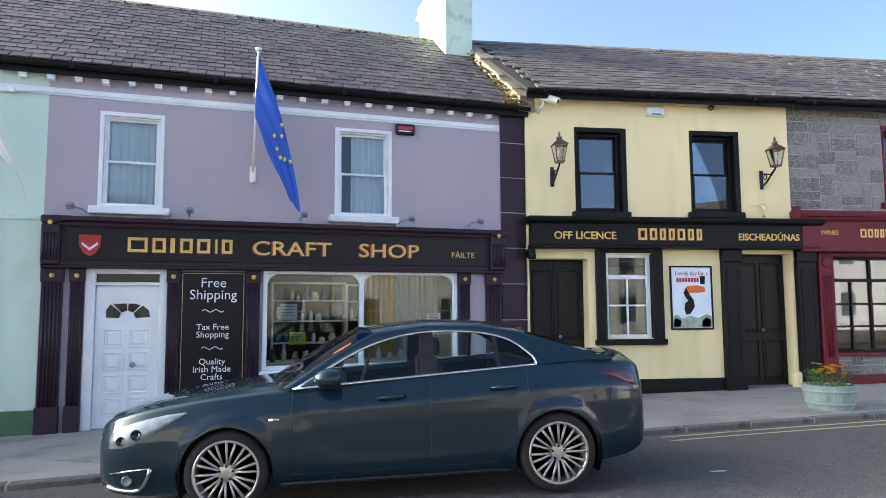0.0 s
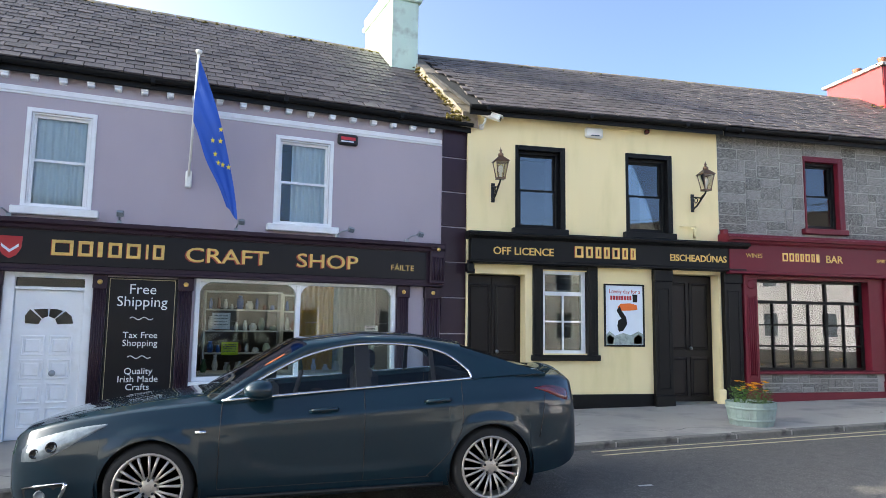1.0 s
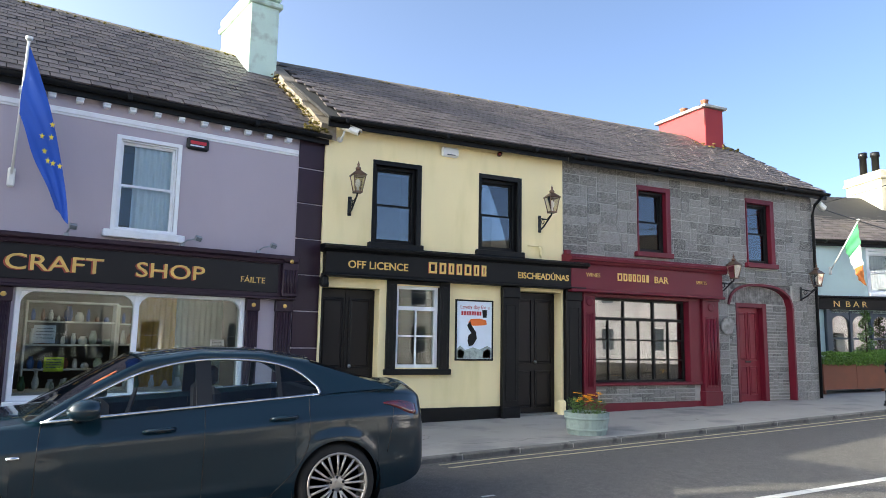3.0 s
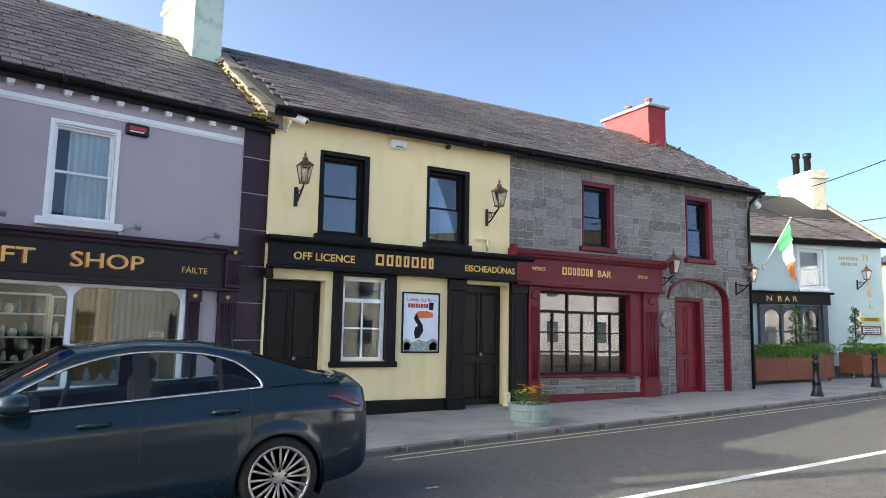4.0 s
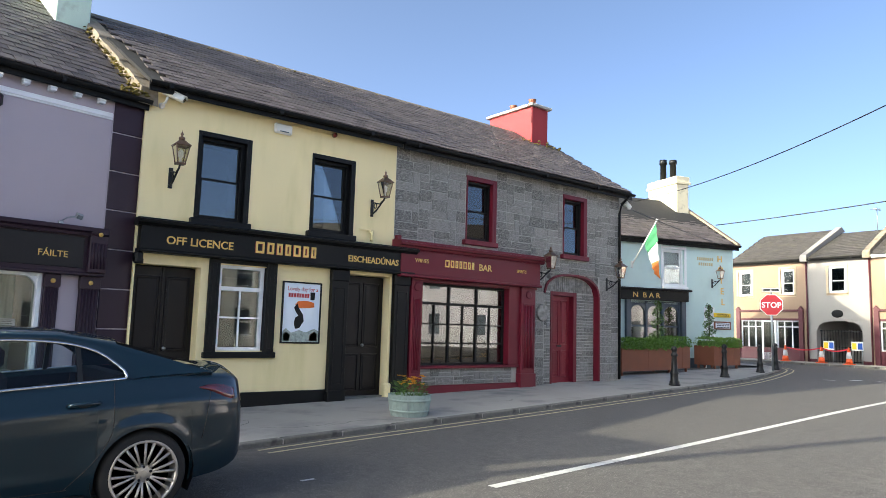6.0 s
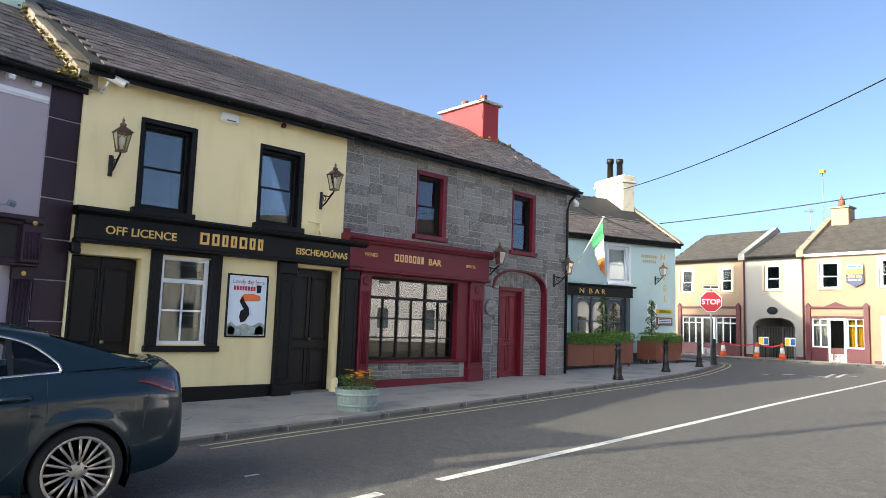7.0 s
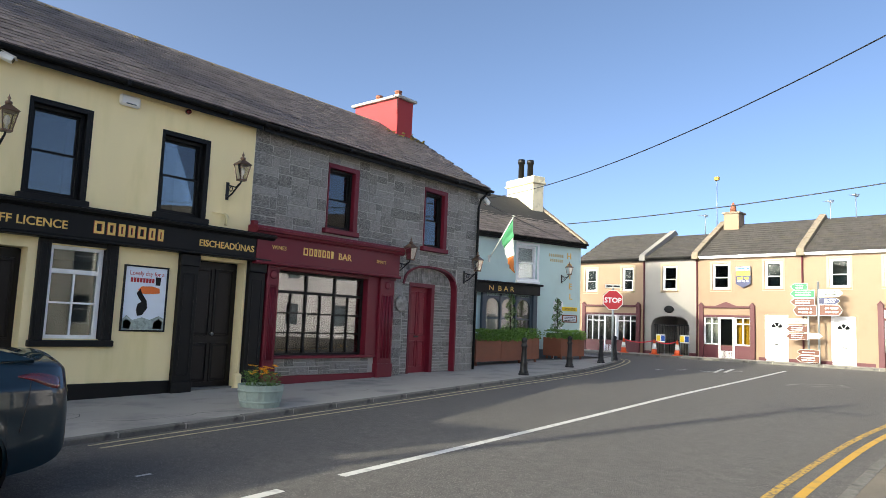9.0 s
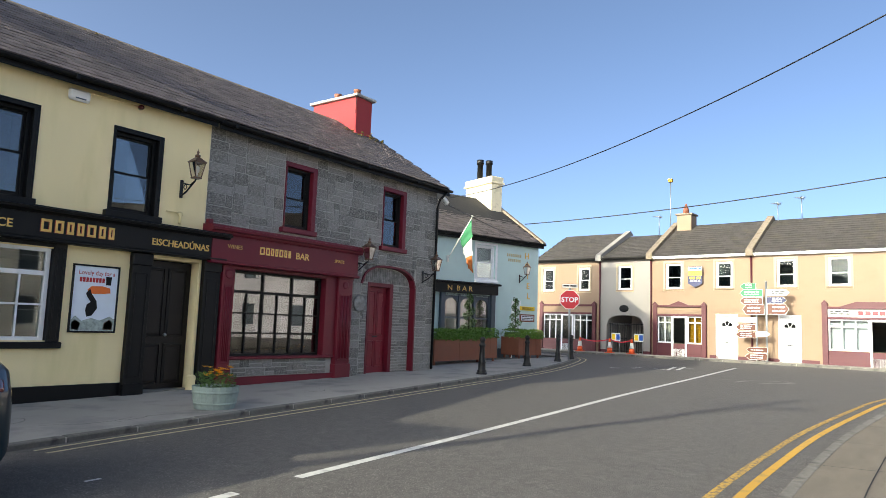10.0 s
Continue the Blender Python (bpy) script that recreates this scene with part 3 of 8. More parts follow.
# ---------- houses: shared parts ----------
def sash(house, x0, x1, z0, z1, mat_frame, y=0.10, rail=None, fw=0.06, curtain=None, sill=None, sill_mat=None, surround=0.0, room="room", name="window", glazing="glass"):
    """A sliding sash in an opening, with glass, a sill and the room behind."""
    bm = B()
    frame_of(bm, x0, x1, z0, z1, fw, y - 0.02, y + 0.09)
    w = part(name, bm, mat_frame, house)
    rail = rail or (z0 + z1) / 2
    if surround:
        bm = B()
        frame_of(bm, x0 - surround, x1 + surround, z0 - 0.004, z1 + surround, surround - 0.002, -0.025, 0.03, 0.006)
        part("architrave", bm, mat_frame, w)
    bm = B()
    frame_of(bm, x0 + fw, x1 - fw, z0 + fw, rail + 0.02, 0.035, y + 0.005, y + 0.04)
    part("lower_sash", bm, mat_frame, w)
    bm = B()
    frame_of(bm, x0 + fw, x1 - fw, rail - 0.02, z1 - fw, 0.035, y + 0.042, y + 0.075)
    part("upper_sash", bm, mat_frame, w)
    g = fw + 0.03
    pane(x0 + g, x1 - g, z0 + g, rail - 0.015, y + 0.022, w, glazing)
    pane(x0 + g, x1 - g, rail + 0.015, z1 - g, y + 0.058, w, glazing)
    if sill:
        bm = B()
        box(bm, x0 - sill[0], x1 + sill[0], -sill[1], y, z0 - sill[2], z0, 0.012)
        part("sill", bm, sill_mat or mat_frame, w)
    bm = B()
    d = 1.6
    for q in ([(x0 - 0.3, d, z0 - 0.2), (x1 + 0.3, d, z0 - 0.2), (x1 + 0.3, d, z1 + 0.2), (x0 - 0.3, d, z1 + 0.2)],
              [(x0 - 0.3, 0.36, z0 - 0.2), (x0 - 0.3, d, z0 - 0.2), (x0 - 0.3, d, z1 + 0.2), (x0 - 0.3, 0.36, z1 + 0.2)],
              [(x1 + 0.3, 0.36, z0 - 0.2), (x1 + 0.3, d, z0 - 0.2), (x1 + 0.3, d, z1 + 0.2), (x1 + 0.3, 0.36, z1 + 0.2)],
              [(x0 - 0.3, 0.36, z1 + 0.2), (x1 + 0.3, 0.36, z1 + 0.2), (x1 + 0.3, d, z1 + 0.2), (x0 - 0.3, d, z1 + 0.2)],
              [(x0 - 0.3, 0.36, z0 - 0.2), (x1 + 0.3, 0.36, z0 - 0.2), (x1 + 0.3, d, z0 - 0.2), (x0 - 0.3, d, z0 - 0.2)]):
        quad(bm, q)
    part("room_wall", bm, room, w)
    if curtain:
        for cx0, cx1 in curtain:
            drape(w, x0 + cx0 * (x1 - x0), x0 + cx1 * (x1 - x0), z0 + 0.05, z1 - 0.05, y + 0.115)
    return w


def drape(parent, x0, x1, z0, z1, y, material="curtain", waves=None, name="curtain"):
    bm = B()
    n = 36
    waves = waves or (x1 - x0) / 0.095
    prev = None
    for i in range(n + 1):
        t = i / n
        x = x0 + (x1 - x0) * t
        a = 0.034 * math.sin(t * waves * 2 * math.pi + 0.6 * math.sin(9 * t)) + 0.008 * math.sin(t * waves * 5.1)
        cur = [bm.verts.new((x, y + a * 0.5, z1)), bm.verts.new((x + 0.01 * math.sin(7 * t), y + a, (z0 + z1) / 2)), bm.verts.new((x, y + a * 1.2, z0))]
        if prev:
            for k in (0, 1):
                bm.faces.new([prev[k], cur[k], cur[k + 1], prev[k + 1]]).smooth = True
        prev = cur
    return part(name, bm, material, parent)


def gutter(house, x0, x1, y, z, r=0.06, fascia=0.16, material="gutter"):
    bm = B()
    box(bm, x0, x1, y, y + 0.03, z - fascia, z + 0.02, 0.004)
    n = 8
    prev = None
    for x in (x0, x1):
        ring = [bm.verts.new((x, y - r + r * math.cos(math.pi * (1 + k / n)), z - 0.02 + r * math.sin(math.pi * (1 + k / n)) * 1.1)) for k in range(n + 1)]
        ring2 = [bm.verts.new((x, y - r + (r - 0.006) * math.cos(math.pi * (1 + k / n)), z - 0.02 + (r - 0.006) * math.sin(math.pi * (1 + k / n)) * 1.1)) for k in range(n + 1)]
        if prev:
            for k in range(n):
                bm.faces.new([prev[0][k], prev[0][k + 1], ring[k + 1], ring[k]])
                bm.faces.new([prev[1][k], prev[1][k + 1], ring2[k + 1], ring2[k]])
            for k in (0, n):
                bm.faces.new([prev[0][k], ring[k], ring2[k], prev[1][k]])
        prev = (ring, ring2)
    x = x0 + 0.3
    while x < x1:
        box(bm, x - 0.03, x + 0.03, y - 2 * r - 0.008, y, z - 0.1, z - 0.015, 0.004)
        x += 1.9
    return part("gutter", bm, material, house)


def moss_tufts(parent, pts, seed, size=0.05, name="moss"):
    rng = random.Random(seed)
    bm = B()
    for p in pts:
        s = size * rng.uniform(0.5, 1.5)
        m = Matrix.Translation(p) @ Matrix.Rotation(rng.uniform(0, 6), 4, "Z") @ Matrix.Diagonal((s * rng.uniform(0.8, 1.8), s, s * 0.6, 1))
        v = bmesh.ops.create_icosphere(bm, subdivisions=1, radius=1.0, matrix=m)["verts"]
        for q in v:
            q.co += Vector((rng.uniform(-1, 1), rng.uniform(-1, 1), rng.uniform(-1, 1))) * s * 0.25
    return part(name, bm, "moss", parent, kind="stuff")


def panelled(door, x0, x1, z0, z1, y, cells, material):
    """Raised fields on a door face, each a part: cells (xa, xb, za, zb) as shares of the leaf."""
    for xa, xb, za, zb in cells:
        a, c, d, e = x0 + (x1 - x0) * xa, x0 + (x1 - x0) * xb, z0 + (z1 - z0) * za, z0 + (z1 - z0) * zb
        bm = B()
        prev = None
        for inset, out in ((0.0, 0.006), (0.004, -0.016), (0.018, -0.018), (0.026, 0.004), (0.04, 0.004), (0.062, -0.012)):
            ring = [bm.verts.new(p) for p in ((a + inset, y + out, d + inset), (c - inset, y + out, d + inset), (c - inset, y + out, e - inset), (a + inset, y + out, e - inset))]
            if prev:
                for i in range(4):
                    j = (i + 1) % 4
                    bm.faces.new([prev[i], prev[j], ring[j], ring[i]])
            prev = ring
        bm.faces.new(prev)
        part("door_panel", bm, material, door)


# ---------- the lilac craft shop house ----------
craft = thing("craft_shop_house", FRAME_Q, "lilac rendered two-storey shop house with a slate roof", "house")
bm = B()
panel_wall(bm, -6.81, 0.02, -0.5, 5.12, [(-6.26, -5.19, -0.5, 2.22), (-3.86, -0.76, 0.72, 2.24), (-6.09, -5.35, 3.10, 4.42), (-2.73, -1.93, 3.10, 4.45)], 0, 0.34)
part("wall", bm, "plum_wall", craft)
bm = B()
box(bm, -6.6, 0.4, 5.6, 5.9, -0.5, 5.1), box(bm, 0.42, 0.5, 0.34, 5.6, -0.5, 5.1), box(bm, -6.81, -6.73, 0.34, 5.6, -0.5, 5.1)
box(bm, -6.7, 0.4, 0.36, 5.6, 2.55, 2.65)
part("rear_wall", bm, "room", craft)
# corner strip of plum blocks with pale joints
bm = B()
box(bm, 0.02, 0.5, -0.01, 0.34, -0.4, 5.05)
part("corner_strip", bm, "plum_wall", craft, "pale joints between plum blocks")
for k in range(9):
    bm = B()
    box(bm, 0.035, 0.5, -0.03, 0.0, -0.36 + k * 0.605, 0.225 + k * 0.605, 0.006)
    part("corner_block", bm, "plum", craft)
bm = B()
box(bm, -10.6, 0.02, -0.035, 0.01, 4.68, 4.76, 0.01)
box(bm, -10.6, 0.02, -0.02, 0.01, 4.655, 4.68, 0.004)
part("string_course", bm, "white", craft)
for k in range(21):
    bm = B()
    u = -7.13 + k * 0.347
    box(bm, u - 0.045, u + 0.045, -0.11, 0.01, 4.85, 4.95, 0.008)
    box(bm, u - 0.05, u + 0.05, -0.12, 0.01, 4.885, 4.915, 0.006)
    part("eaves_bracket", bm, "white", craft)
sash(craft, -6.09, -5.35, 3.10, 4.42, "white", 0.03, curtain=[(0.02, 0.98)], sill=(0.16, 0.12, 0.11), surround=0.06, fw=0.022, glazing="glass_clear")
sash(craft, -2.73, -1.93, 3.10, 4.45, "white", 0.03, curtain=[(0.28, 0.98)], sill=(0.16, 0.12, 0.11), surround=0.06, fw=0.022, glazing="glass_clear")
# roof
roof = B()
roof_deck(roof, -10.6, 0.42, -0.16, 5.09, 3.05, 7.42)
craft_roof = part("roof", roof, "roof_felt", craft)
slates(craft_roof, -10.6, 0.36, -0.16, 5.09, 3.05, 7.42, 0.255, 0.2, (-6.9, 0.4, 11))
gutter(craft, -10.6, 0.52, -0.14, 5.08)
bm = B()
for k in range(26):
    u = -10.6 + k * 0.42
    prism_x(bm, [(2.93, 7.38), (3.05, 7.47), (3.17, 7.38), (3.17, 7.35), (3.05, 7.43), (2.93, 7.35)], u, u + 0.41)
part("ridge_tile", bm, "coping", craft_roof, kind="stuff")
rng = random.Random(5)
moss_tufts(craft_roof, [Vector((rng.uniform(-10, 0.0), 2.90 + rng.uniform(-0.05, 0.04), 7.355 + rng.uniform(-0.02, 0.015))) for _ in range(190)], 6, 0.022)
# sloping parapet between the two roofs
for k in range(9):
    cope = B()
    t0, t1 = k / 9, (k + 0.97) / 9
    h = 0.17 + 0.02 * math.sin(k * 2.3)
    y0, y1, z0, z1 = -0.22 + 2.7 * t0, -0.22 + 2.7 * t1, 5.09 + 1.95 * t0, 5.09 + 1.95 * t1
    v = [cope.verts.new(p) for p in ((0.30, y0, z0 - 0.1), (0.62, y0, z0 - 0.1), (0.62, y1, z1 - 0.1), (0.30, y1, z1 - 0.1), (0.33, y0, z0 + h), (0.60, y0, z0 + h + 0.02), (0.60, y1, z1 + h + 0.02), (0.33, y1, z1 + h))]
    for f in ((0, 1, 2, 3), (4, 5, 6, 7), (0, 1, 5, 4), (1, 2, 6, 5), (2, 3, 7, 6), (3, 0, 4, 7)):
        cope.faces.new([v[i] for i in f])
    part("coping_stone", cope, "coping", craft_roof)
moss_tufts(craft_roof, [Vector((0.30 + rng.gauss(0, 0.035), -0.2 + 2.7 * t, 5.17 + 1.95 * t + rng.gauss(0, 0.035))) for t in [rng.random() ** 1.2 for _ in range(120)]]
           + [Vector((0.1 + rng.uniform(-0.1, 0.35), -0.24 + rng.uniform(-0.02, 0.06), 5.1 + rng.uniform(0, 0.09))) for _ in range(45)], 9, 0.025)
# chimney
chim = B()
box(chim, -0.22, 0.37, 2.12, 4.0, 5.9, 8.25, 0.02)
chimney = part("chimney", chim, "mint_chimney", craft, "peeling pale mint rendered chimney stack")
bm = B()
box(bm, -0.28, 0.43, 2.06, 4.06, 8.25, 8.36, 0.02)
box(bm, -0.25, 0.40, 2.09, 4.03, 8.42, 8.56, 0.02)
part("chimney_cap", bm, "mint_chimney", chimney)
for y in (2.5, 3.1, 3.6):
    bm = B()
    lathe(bm, [(0.13, 8.56), (0.11, 8.8), (0.13, 8.86), (0.1, 8.86), (0.09, 8.6)], 16, (0.07, y, 0))
    part("chimney_pot", bm, "grey_paint", chimney)

# shopfront
front = thing("craft_shopfront", FRAME_Q, "dark plum timber shopfront with gold lettering on black", "shopfront")
bm = B()
box(bm, -6.79, 0.02, -0.13, 0.0, 2.26, 2.84, 0.004)
fascia = part("fascia", bm, "plum", front)
prism_x(bm := B(), [(0.0, 2.80), (-0.19, 2.80), (-0.20, 2.84), (-0.23, 2.86), (-0.26, 2.865), (-0.265, 2.905), (-0.22, 2.91), (-0.215, 2.93), (0.0, 2.945)], -6.66, -0.13)
part("cornice", bm, "plum", front)
prism_x(bm := B(), [(0.0, 2.215), (-0.15, 2.215), (-0.17, 2.225), (-0.17, 2.25), (-0.15, 2.262), (0.0, 2.262)], -6.79, 0.02)
part("architrave_moulding", bm, "plum", front)
bm = B()
box(bm, -6.50, -0.28, -0.142, -0.12, 2.32, 2.78, 0.006)
board = part("sign_board", bm, "black_board", front, "black sign board")
letter_bars([(-5.72, -5.46), (-5.40, -5.22), (-5.16, -5.10), (-5.03, -4.86), (-4.80, -4.62), (-4.55, -4.52), (-4.46, -4.31)], 2.45, 2.66, -0.142, "gold", board)
words("CRAFT", 0.30, "gold_shade", board, -3.46, -0.1425, 2.435, 0.004, 1.30, bold=0.002)
words("SHOP", 0.30, "gold_shade", board, -1.96, -0.1425, 2.435, 0.004, 1.30, bold=0.002)
words("CRAFT", 0.30, "gold", board, -3.44, -0.143, 2.445, 0.008, 1.30, bold=0.002)
words("SHOP", 0.30, "gold", board, -1.94, -0.143, 2.445, 0.008, 1.30, bold=0.002)
words("FÁILTE", 0.13, "gold", board, -0.70, -0.143, 2.46, 0.006, 1.05)
bm = B()
prism(bm, [(-6.34, 2.68), (-6.06, 2.68), (-6.07, 2.52), (-6.12, 2.43), (-6.20, 2.38), (-6.28, 2.43), (-6.33, 2.52)], -0.152, -0.14)
crest = part("crest_shield", bm, "print_red", board, "red and white painted shield")
bm = B()
prism(bm, [(-6.30, 2.58), (-6.20, 2.50), (-6.10, 2.58), (-6.10, 2.54), (-6.20, 2.46), (-6.30, 2.54)], -0.156, -0.15)
part("crest_chevron", bm, "paper", crest)


def rosette(parent, u, z, y, r=0.035):
    bm = B()
    lathe(bm, [(r, 0.0), (r * 0.9, -0.012), (r * 0.5, -0.02), (r * 0.35, -0.028), (0.0, -0.03)], 12, (u, y, z), "y")
    return part("rosette", bm, "gold", parent)


def reeded(u0, u1, z1, z0=0.0, block=0.32, y=-0.06, reeds=5):
    bm = B()
    box(bm, u0, u1, y, 0.0, z0 - 0.3, z1, 0.004)
    w = (u1 - u0) / (reeds + 0.6)
    for k in range(reeds):
        c = u0 + w * (k + 0.8)
        lathe(bm, [(w * 0.36, z0 + block), (w * 0.36, z1 - 0.2)], 8, (c, y, 0))
    pil = part("pilaster", bm, "plum", front)
    bm = B()
    box(bm, u0 - 0.015, u1 + 0.015, y - 0.045, 0.0, z0 - 0.3, z0 + block, 0.012)
    part("plinth_block", bm, "plum", pil)
    bm = B()
    box(bm, u0 - 0.012, u1 + 0.012, y - 0.03, 0.0, z1 - 0.19, z1 - 0.001, 0.008)
    part("capital", bm, "plum", pil)
    rosette(pil, (u0 + u1) / 2, z1 - 0.10, y - 0.03)


for a, c in ((-6.79, -6.53), (-6.44, -6.27), (-5.19, -5.03), (-4.09, -3.90), (-0.74, -0.55), (-0.26, 0.01)):
    reeded(a, c, 2.215, 0.02 + 0.02 * (a + 6.8) / 1.0 * 0.3)
for a, c in ((-6.79, -6.56), (-0.23, 0.03)):
    bm = B()
    box(bm, a, c, -0.21, 0.0, 2.265, 2.82, 0.012)
    box(bm, a - 0.01, c + 0.01, -0.24, 0.0, 2.82, 2.93, 0.02)
    for k in range(5):
        w = (c - a) / 5.6
        lathe(bm, [(w * 0.36, 2.32), (w * 0.36, 2.70)], 8, (a + w * (k + 0.8), -0.21, 0))
    br = part("console_bracket", bm, "plum", front)
    rosette(br, (a + c) / 2, 2.83, -0.24)
# black board with white writing
bm = B()
box(bm, -5.02, -4.10, -0.03, 0.0, 0.25, 2.19, 0.004)
notice = part("notice_panel", bm, "black_board", front, "black panel with white sales lettering")
bm = B()
frame_of(bm, -4.99, -4.13, 0.32, 2.17, 0.008, -0.034, -0.03, 0)
part("panel_line", bm, "line_pale", notice)
for text, z, s in (("Free", 1.965, 0.20), ("Shipping", 1.79, 0.20), ("Tax Free", 1.345, 0.125), ("Shopping", 1.235, 0.125), ("Quality", 0.845, 0.125), ("Irish Made", 0.735, 0.125), ("Crafts", 0.625, 0.125)):
    words(text, s, "sign_white", notice, -4.56, -0.033, z, 0.003, 1.0)
for z in (1.62, 1.08):
    bm = B()
    tube(bm, [(-4.71 + 0.30 * k / 24, -0.034, z + 0.018 * math.sin(k / 24 * 4 * math.pi)) for k in range(25)], 0.006, 5)
    part("flourish", bm, "sign_white", notice)
# white front door
bm = B()
box(bm, -6.26, -6.13, -0.015, 0.2, -0.3, 2.22, 0.006), box(bm, -5.30, -5.19, -0.015, 0.2, -0.3, 2.22, 0.006)
box(bm, -6.13, -5.30, -0.015, 0.2, 2.15, 2.22, 0.006), box(bm, -6.13, -5.30, 0.0, 0.2, 1.985, 2.03, 0.006)
fr = part("door_frame", bm, "white", front)
bm = B()
box(bm, -6.13, -5.30, 0.09, 0.10, 2.03, 2.15)
part("transom_pane", bm, "dark_glass", fr)
door = B()
box(door, -6.125, -5.305, 0.06, 0.11, 0.0, 1.983, 0.004)
leaf = part("door", door, "white", front, "white panelled door with a fan-shaped light")
panelled(leaf, -6.125, -5.305, 0.05, 1.98, 0.06, [(0.13 + 0.40 * i, 0.47 + 0.40 * i, 0.05 + 0.165 * j, 0.19 + 0.165 * j) for i in (0, 1) for j in range(4)], "white")
for k in range(4):
    a0, a1 = math.pi * (k + 0.06) / 4, math.pi * (k + 0.94) / 4
    bm = B()
    ring = [(-5.715 + r * math.cos(a), 1.52 + min(0.21, r * math.sin(a))) for r, a in ((0.11, a0), (0.30 if k in (0, 3) else 0.25, a0), (0.30 if k in (0, 3) else 0.25, (a0 + a1) / 2), (0.27, a1), (0.11, a1))]
    prism(bm, ring, 0.052, 0.062)
    part("fan_pane", bm, "dark_glass", leaf)
bm = B()
lathe(bm, [(0.018, 0.06), (0.018, 0.03), (0.04, 0.015), (0.042, -0.005), (0.025, -0.02), (0.0, -0.022)], 16, (-5.62, 0, 0.87), "y")
part("door_knob", bm, "steel", leaf)
# shop window
bm = B()
frame_of(bm, -3.86, -0.76, 0.72, 2.24, 0.07, -0.02, 0.14, 0.01)
sw = part("shop_window", bm, "white", front, "white framed display window with rounded upper corners")
box(bm := B(), -2.385, -2.315, -0.01, 0.12, 0.79, 2.17, 0.008)
part("mullion", bm, "white", sw)
box(bm := B(), -3.90, -0.72, -0.09, 0.0, 0.66, 0.72, 0.012)
part("sill", bm, "white", sw)
for a, c, s in ((-3.79, -2.385, 1), (-2.315, -0.83, 1)):
    for x, d in ((a, 1), (c, -1)):
        prism(bm := B(), [(x, 2.172), (x + d * 0.14, 2.172), (x + d * 0.08, 2.14), (x + d * 0.035, 2.10), (x, 2.03)], 0.0, 0.10)
        part("corner_piece", bm, "white", sw)
pane(-3.79, -2.385, 0.79, 2.17, 0.05, sw, "glass_shop")
pane(-2.315, -0.83, 0.79, 2.17, 0.05, sw, "glass_shop")
bm = B()
box(bm, -3.9, -0.72, -0.03, 0.0, 0.0, 0.66, 0.004)
part("stall_riser", bm, "plum_wall", front)


# ---------- inside the craft shop ----------
def inside(name, label, cat, fn, u, v, z):
    t = thing(name, at_q(u, v, z), label, cat)
    fn(t)
    return t


def shelf_unit(t):
    bm = B()
    box(bm, 0, 0.03, 0, 0.3, 0, 1.5), box(bm, 1.27, 1.3, 0, 0.3, 0, 1.5)
    part("side_panel", bm, "white", t)
    for z in (0.05, 0.42, 0.8, 1.16, 1.47):
        bm = B()
        box(bm, 0.03, 1.27, 0, 0.3, z, z + 0.025, 0.003)
        part("shelf", bm, "white", t)
    rng = random.Random(4)
    for z in (0.075, 0.445, 0.825, 1.185):
        x = 0.08
        while x < 1.15:
            w, h = rng.uniform(0.05, 0.14), rng.uniform(0.08, 0.24)
            bm = B()
            lathe(bm, [(w * 0.35, z), (w * 0.5, z + h * 0.3), (w * 0.45, z + h * 0.7), (w * 0.25, z + h * 0.85), (w * 0.35, z + h)], 10, (x + w / 2, 0.15, 0))
            part("ware", bm, rng.choice(["white", "paper", "grey_paint", "corten", "sign_blue", "mint_wall"]), t)
            x += w + rng.uniform(0.02, 0.1)


inside("display_shelf", "white display shelf filled with pottery inside the shop", "shelf", shelf_unit, -3.6, 1.6, 0.62)
inside("display_shelf", "white display shelf filled with pottery inside the shop", "shelf", shelf_unit, -2.15, 2.4, 0.62)


def display_table(t):
    bm = B()
    box(bm, 0, 3.0, 0, 0.7, 0.60, 0.66, 0.01)
    part("table_top", bm, "white", t)
    bm = B()
    box(bm, 0.05, 2.95, 0.03, 0.66, 0.0, 0.60)
    part("table_base", bm, "white", t)


inside("display_table", "white window display table inside the shop", "table", display_table, -3.82, 0.36, 0.15)
rng = random.Random(21)
for k in range(15):
    t = thing("ornament", at_q(-3.65 + k * 0.19, 0.55 + rng.uniform(0, 0.35), 0.81), "small white craft ornament on the display table", "ornament", "ornaments in the window")
    bm = B()
    h, w = rng.uniform(0.07, 0.26), rng.uniform(0.03, 0.07)
    lathe(bm, [(w * 0.6, 0), (w, h * 0.35), (w * 0.7, h * 0.6), (w * 0.4, h * 0.8), (w * 0.6, h)], 14)
    part("body", bm, rng.choice(["white", "paper", "grey_paint", "green_plinth"]), t)
for u, z, w, h, mt, lab in ((-3.60, 1.48, 0.26, 0.24, "paper", "white paper notice taped inside the window"), (-3.45, 1.10, 0.24, 0.19, "lime_paper", "lime green card taped inside the window"), (-1.25, 1.43, 0.22, 0.13, "paper", "white card inside the window")):
    t = thing("window_notice", at_q(u, 0.065, z), lab, "notice")
    bm = B()
    box(bm, 0, w, 0, 0.003, 0, h)
    sheet_ob = part("card", bm, mt, t)
    for i in range(4):
        bars_line(0.03, w - 0.03, h * (0.8 - 0.18 * i), 0.012, -0.001, "slate_blue", t, i)
t = thing("shop_curtain", at_q(-0.95, 0.9, 0.7), "mustard yellow and brown curtain inside the shop", "curtain")
drape(t, -1.25, -0.62, 0, 1.55, 0, "mustard", name="cloth")
t = thing("shop_curtain", at_q(-0.95, 0.9, 0.7), "dim grey net curtain inside the shop", "curtain")
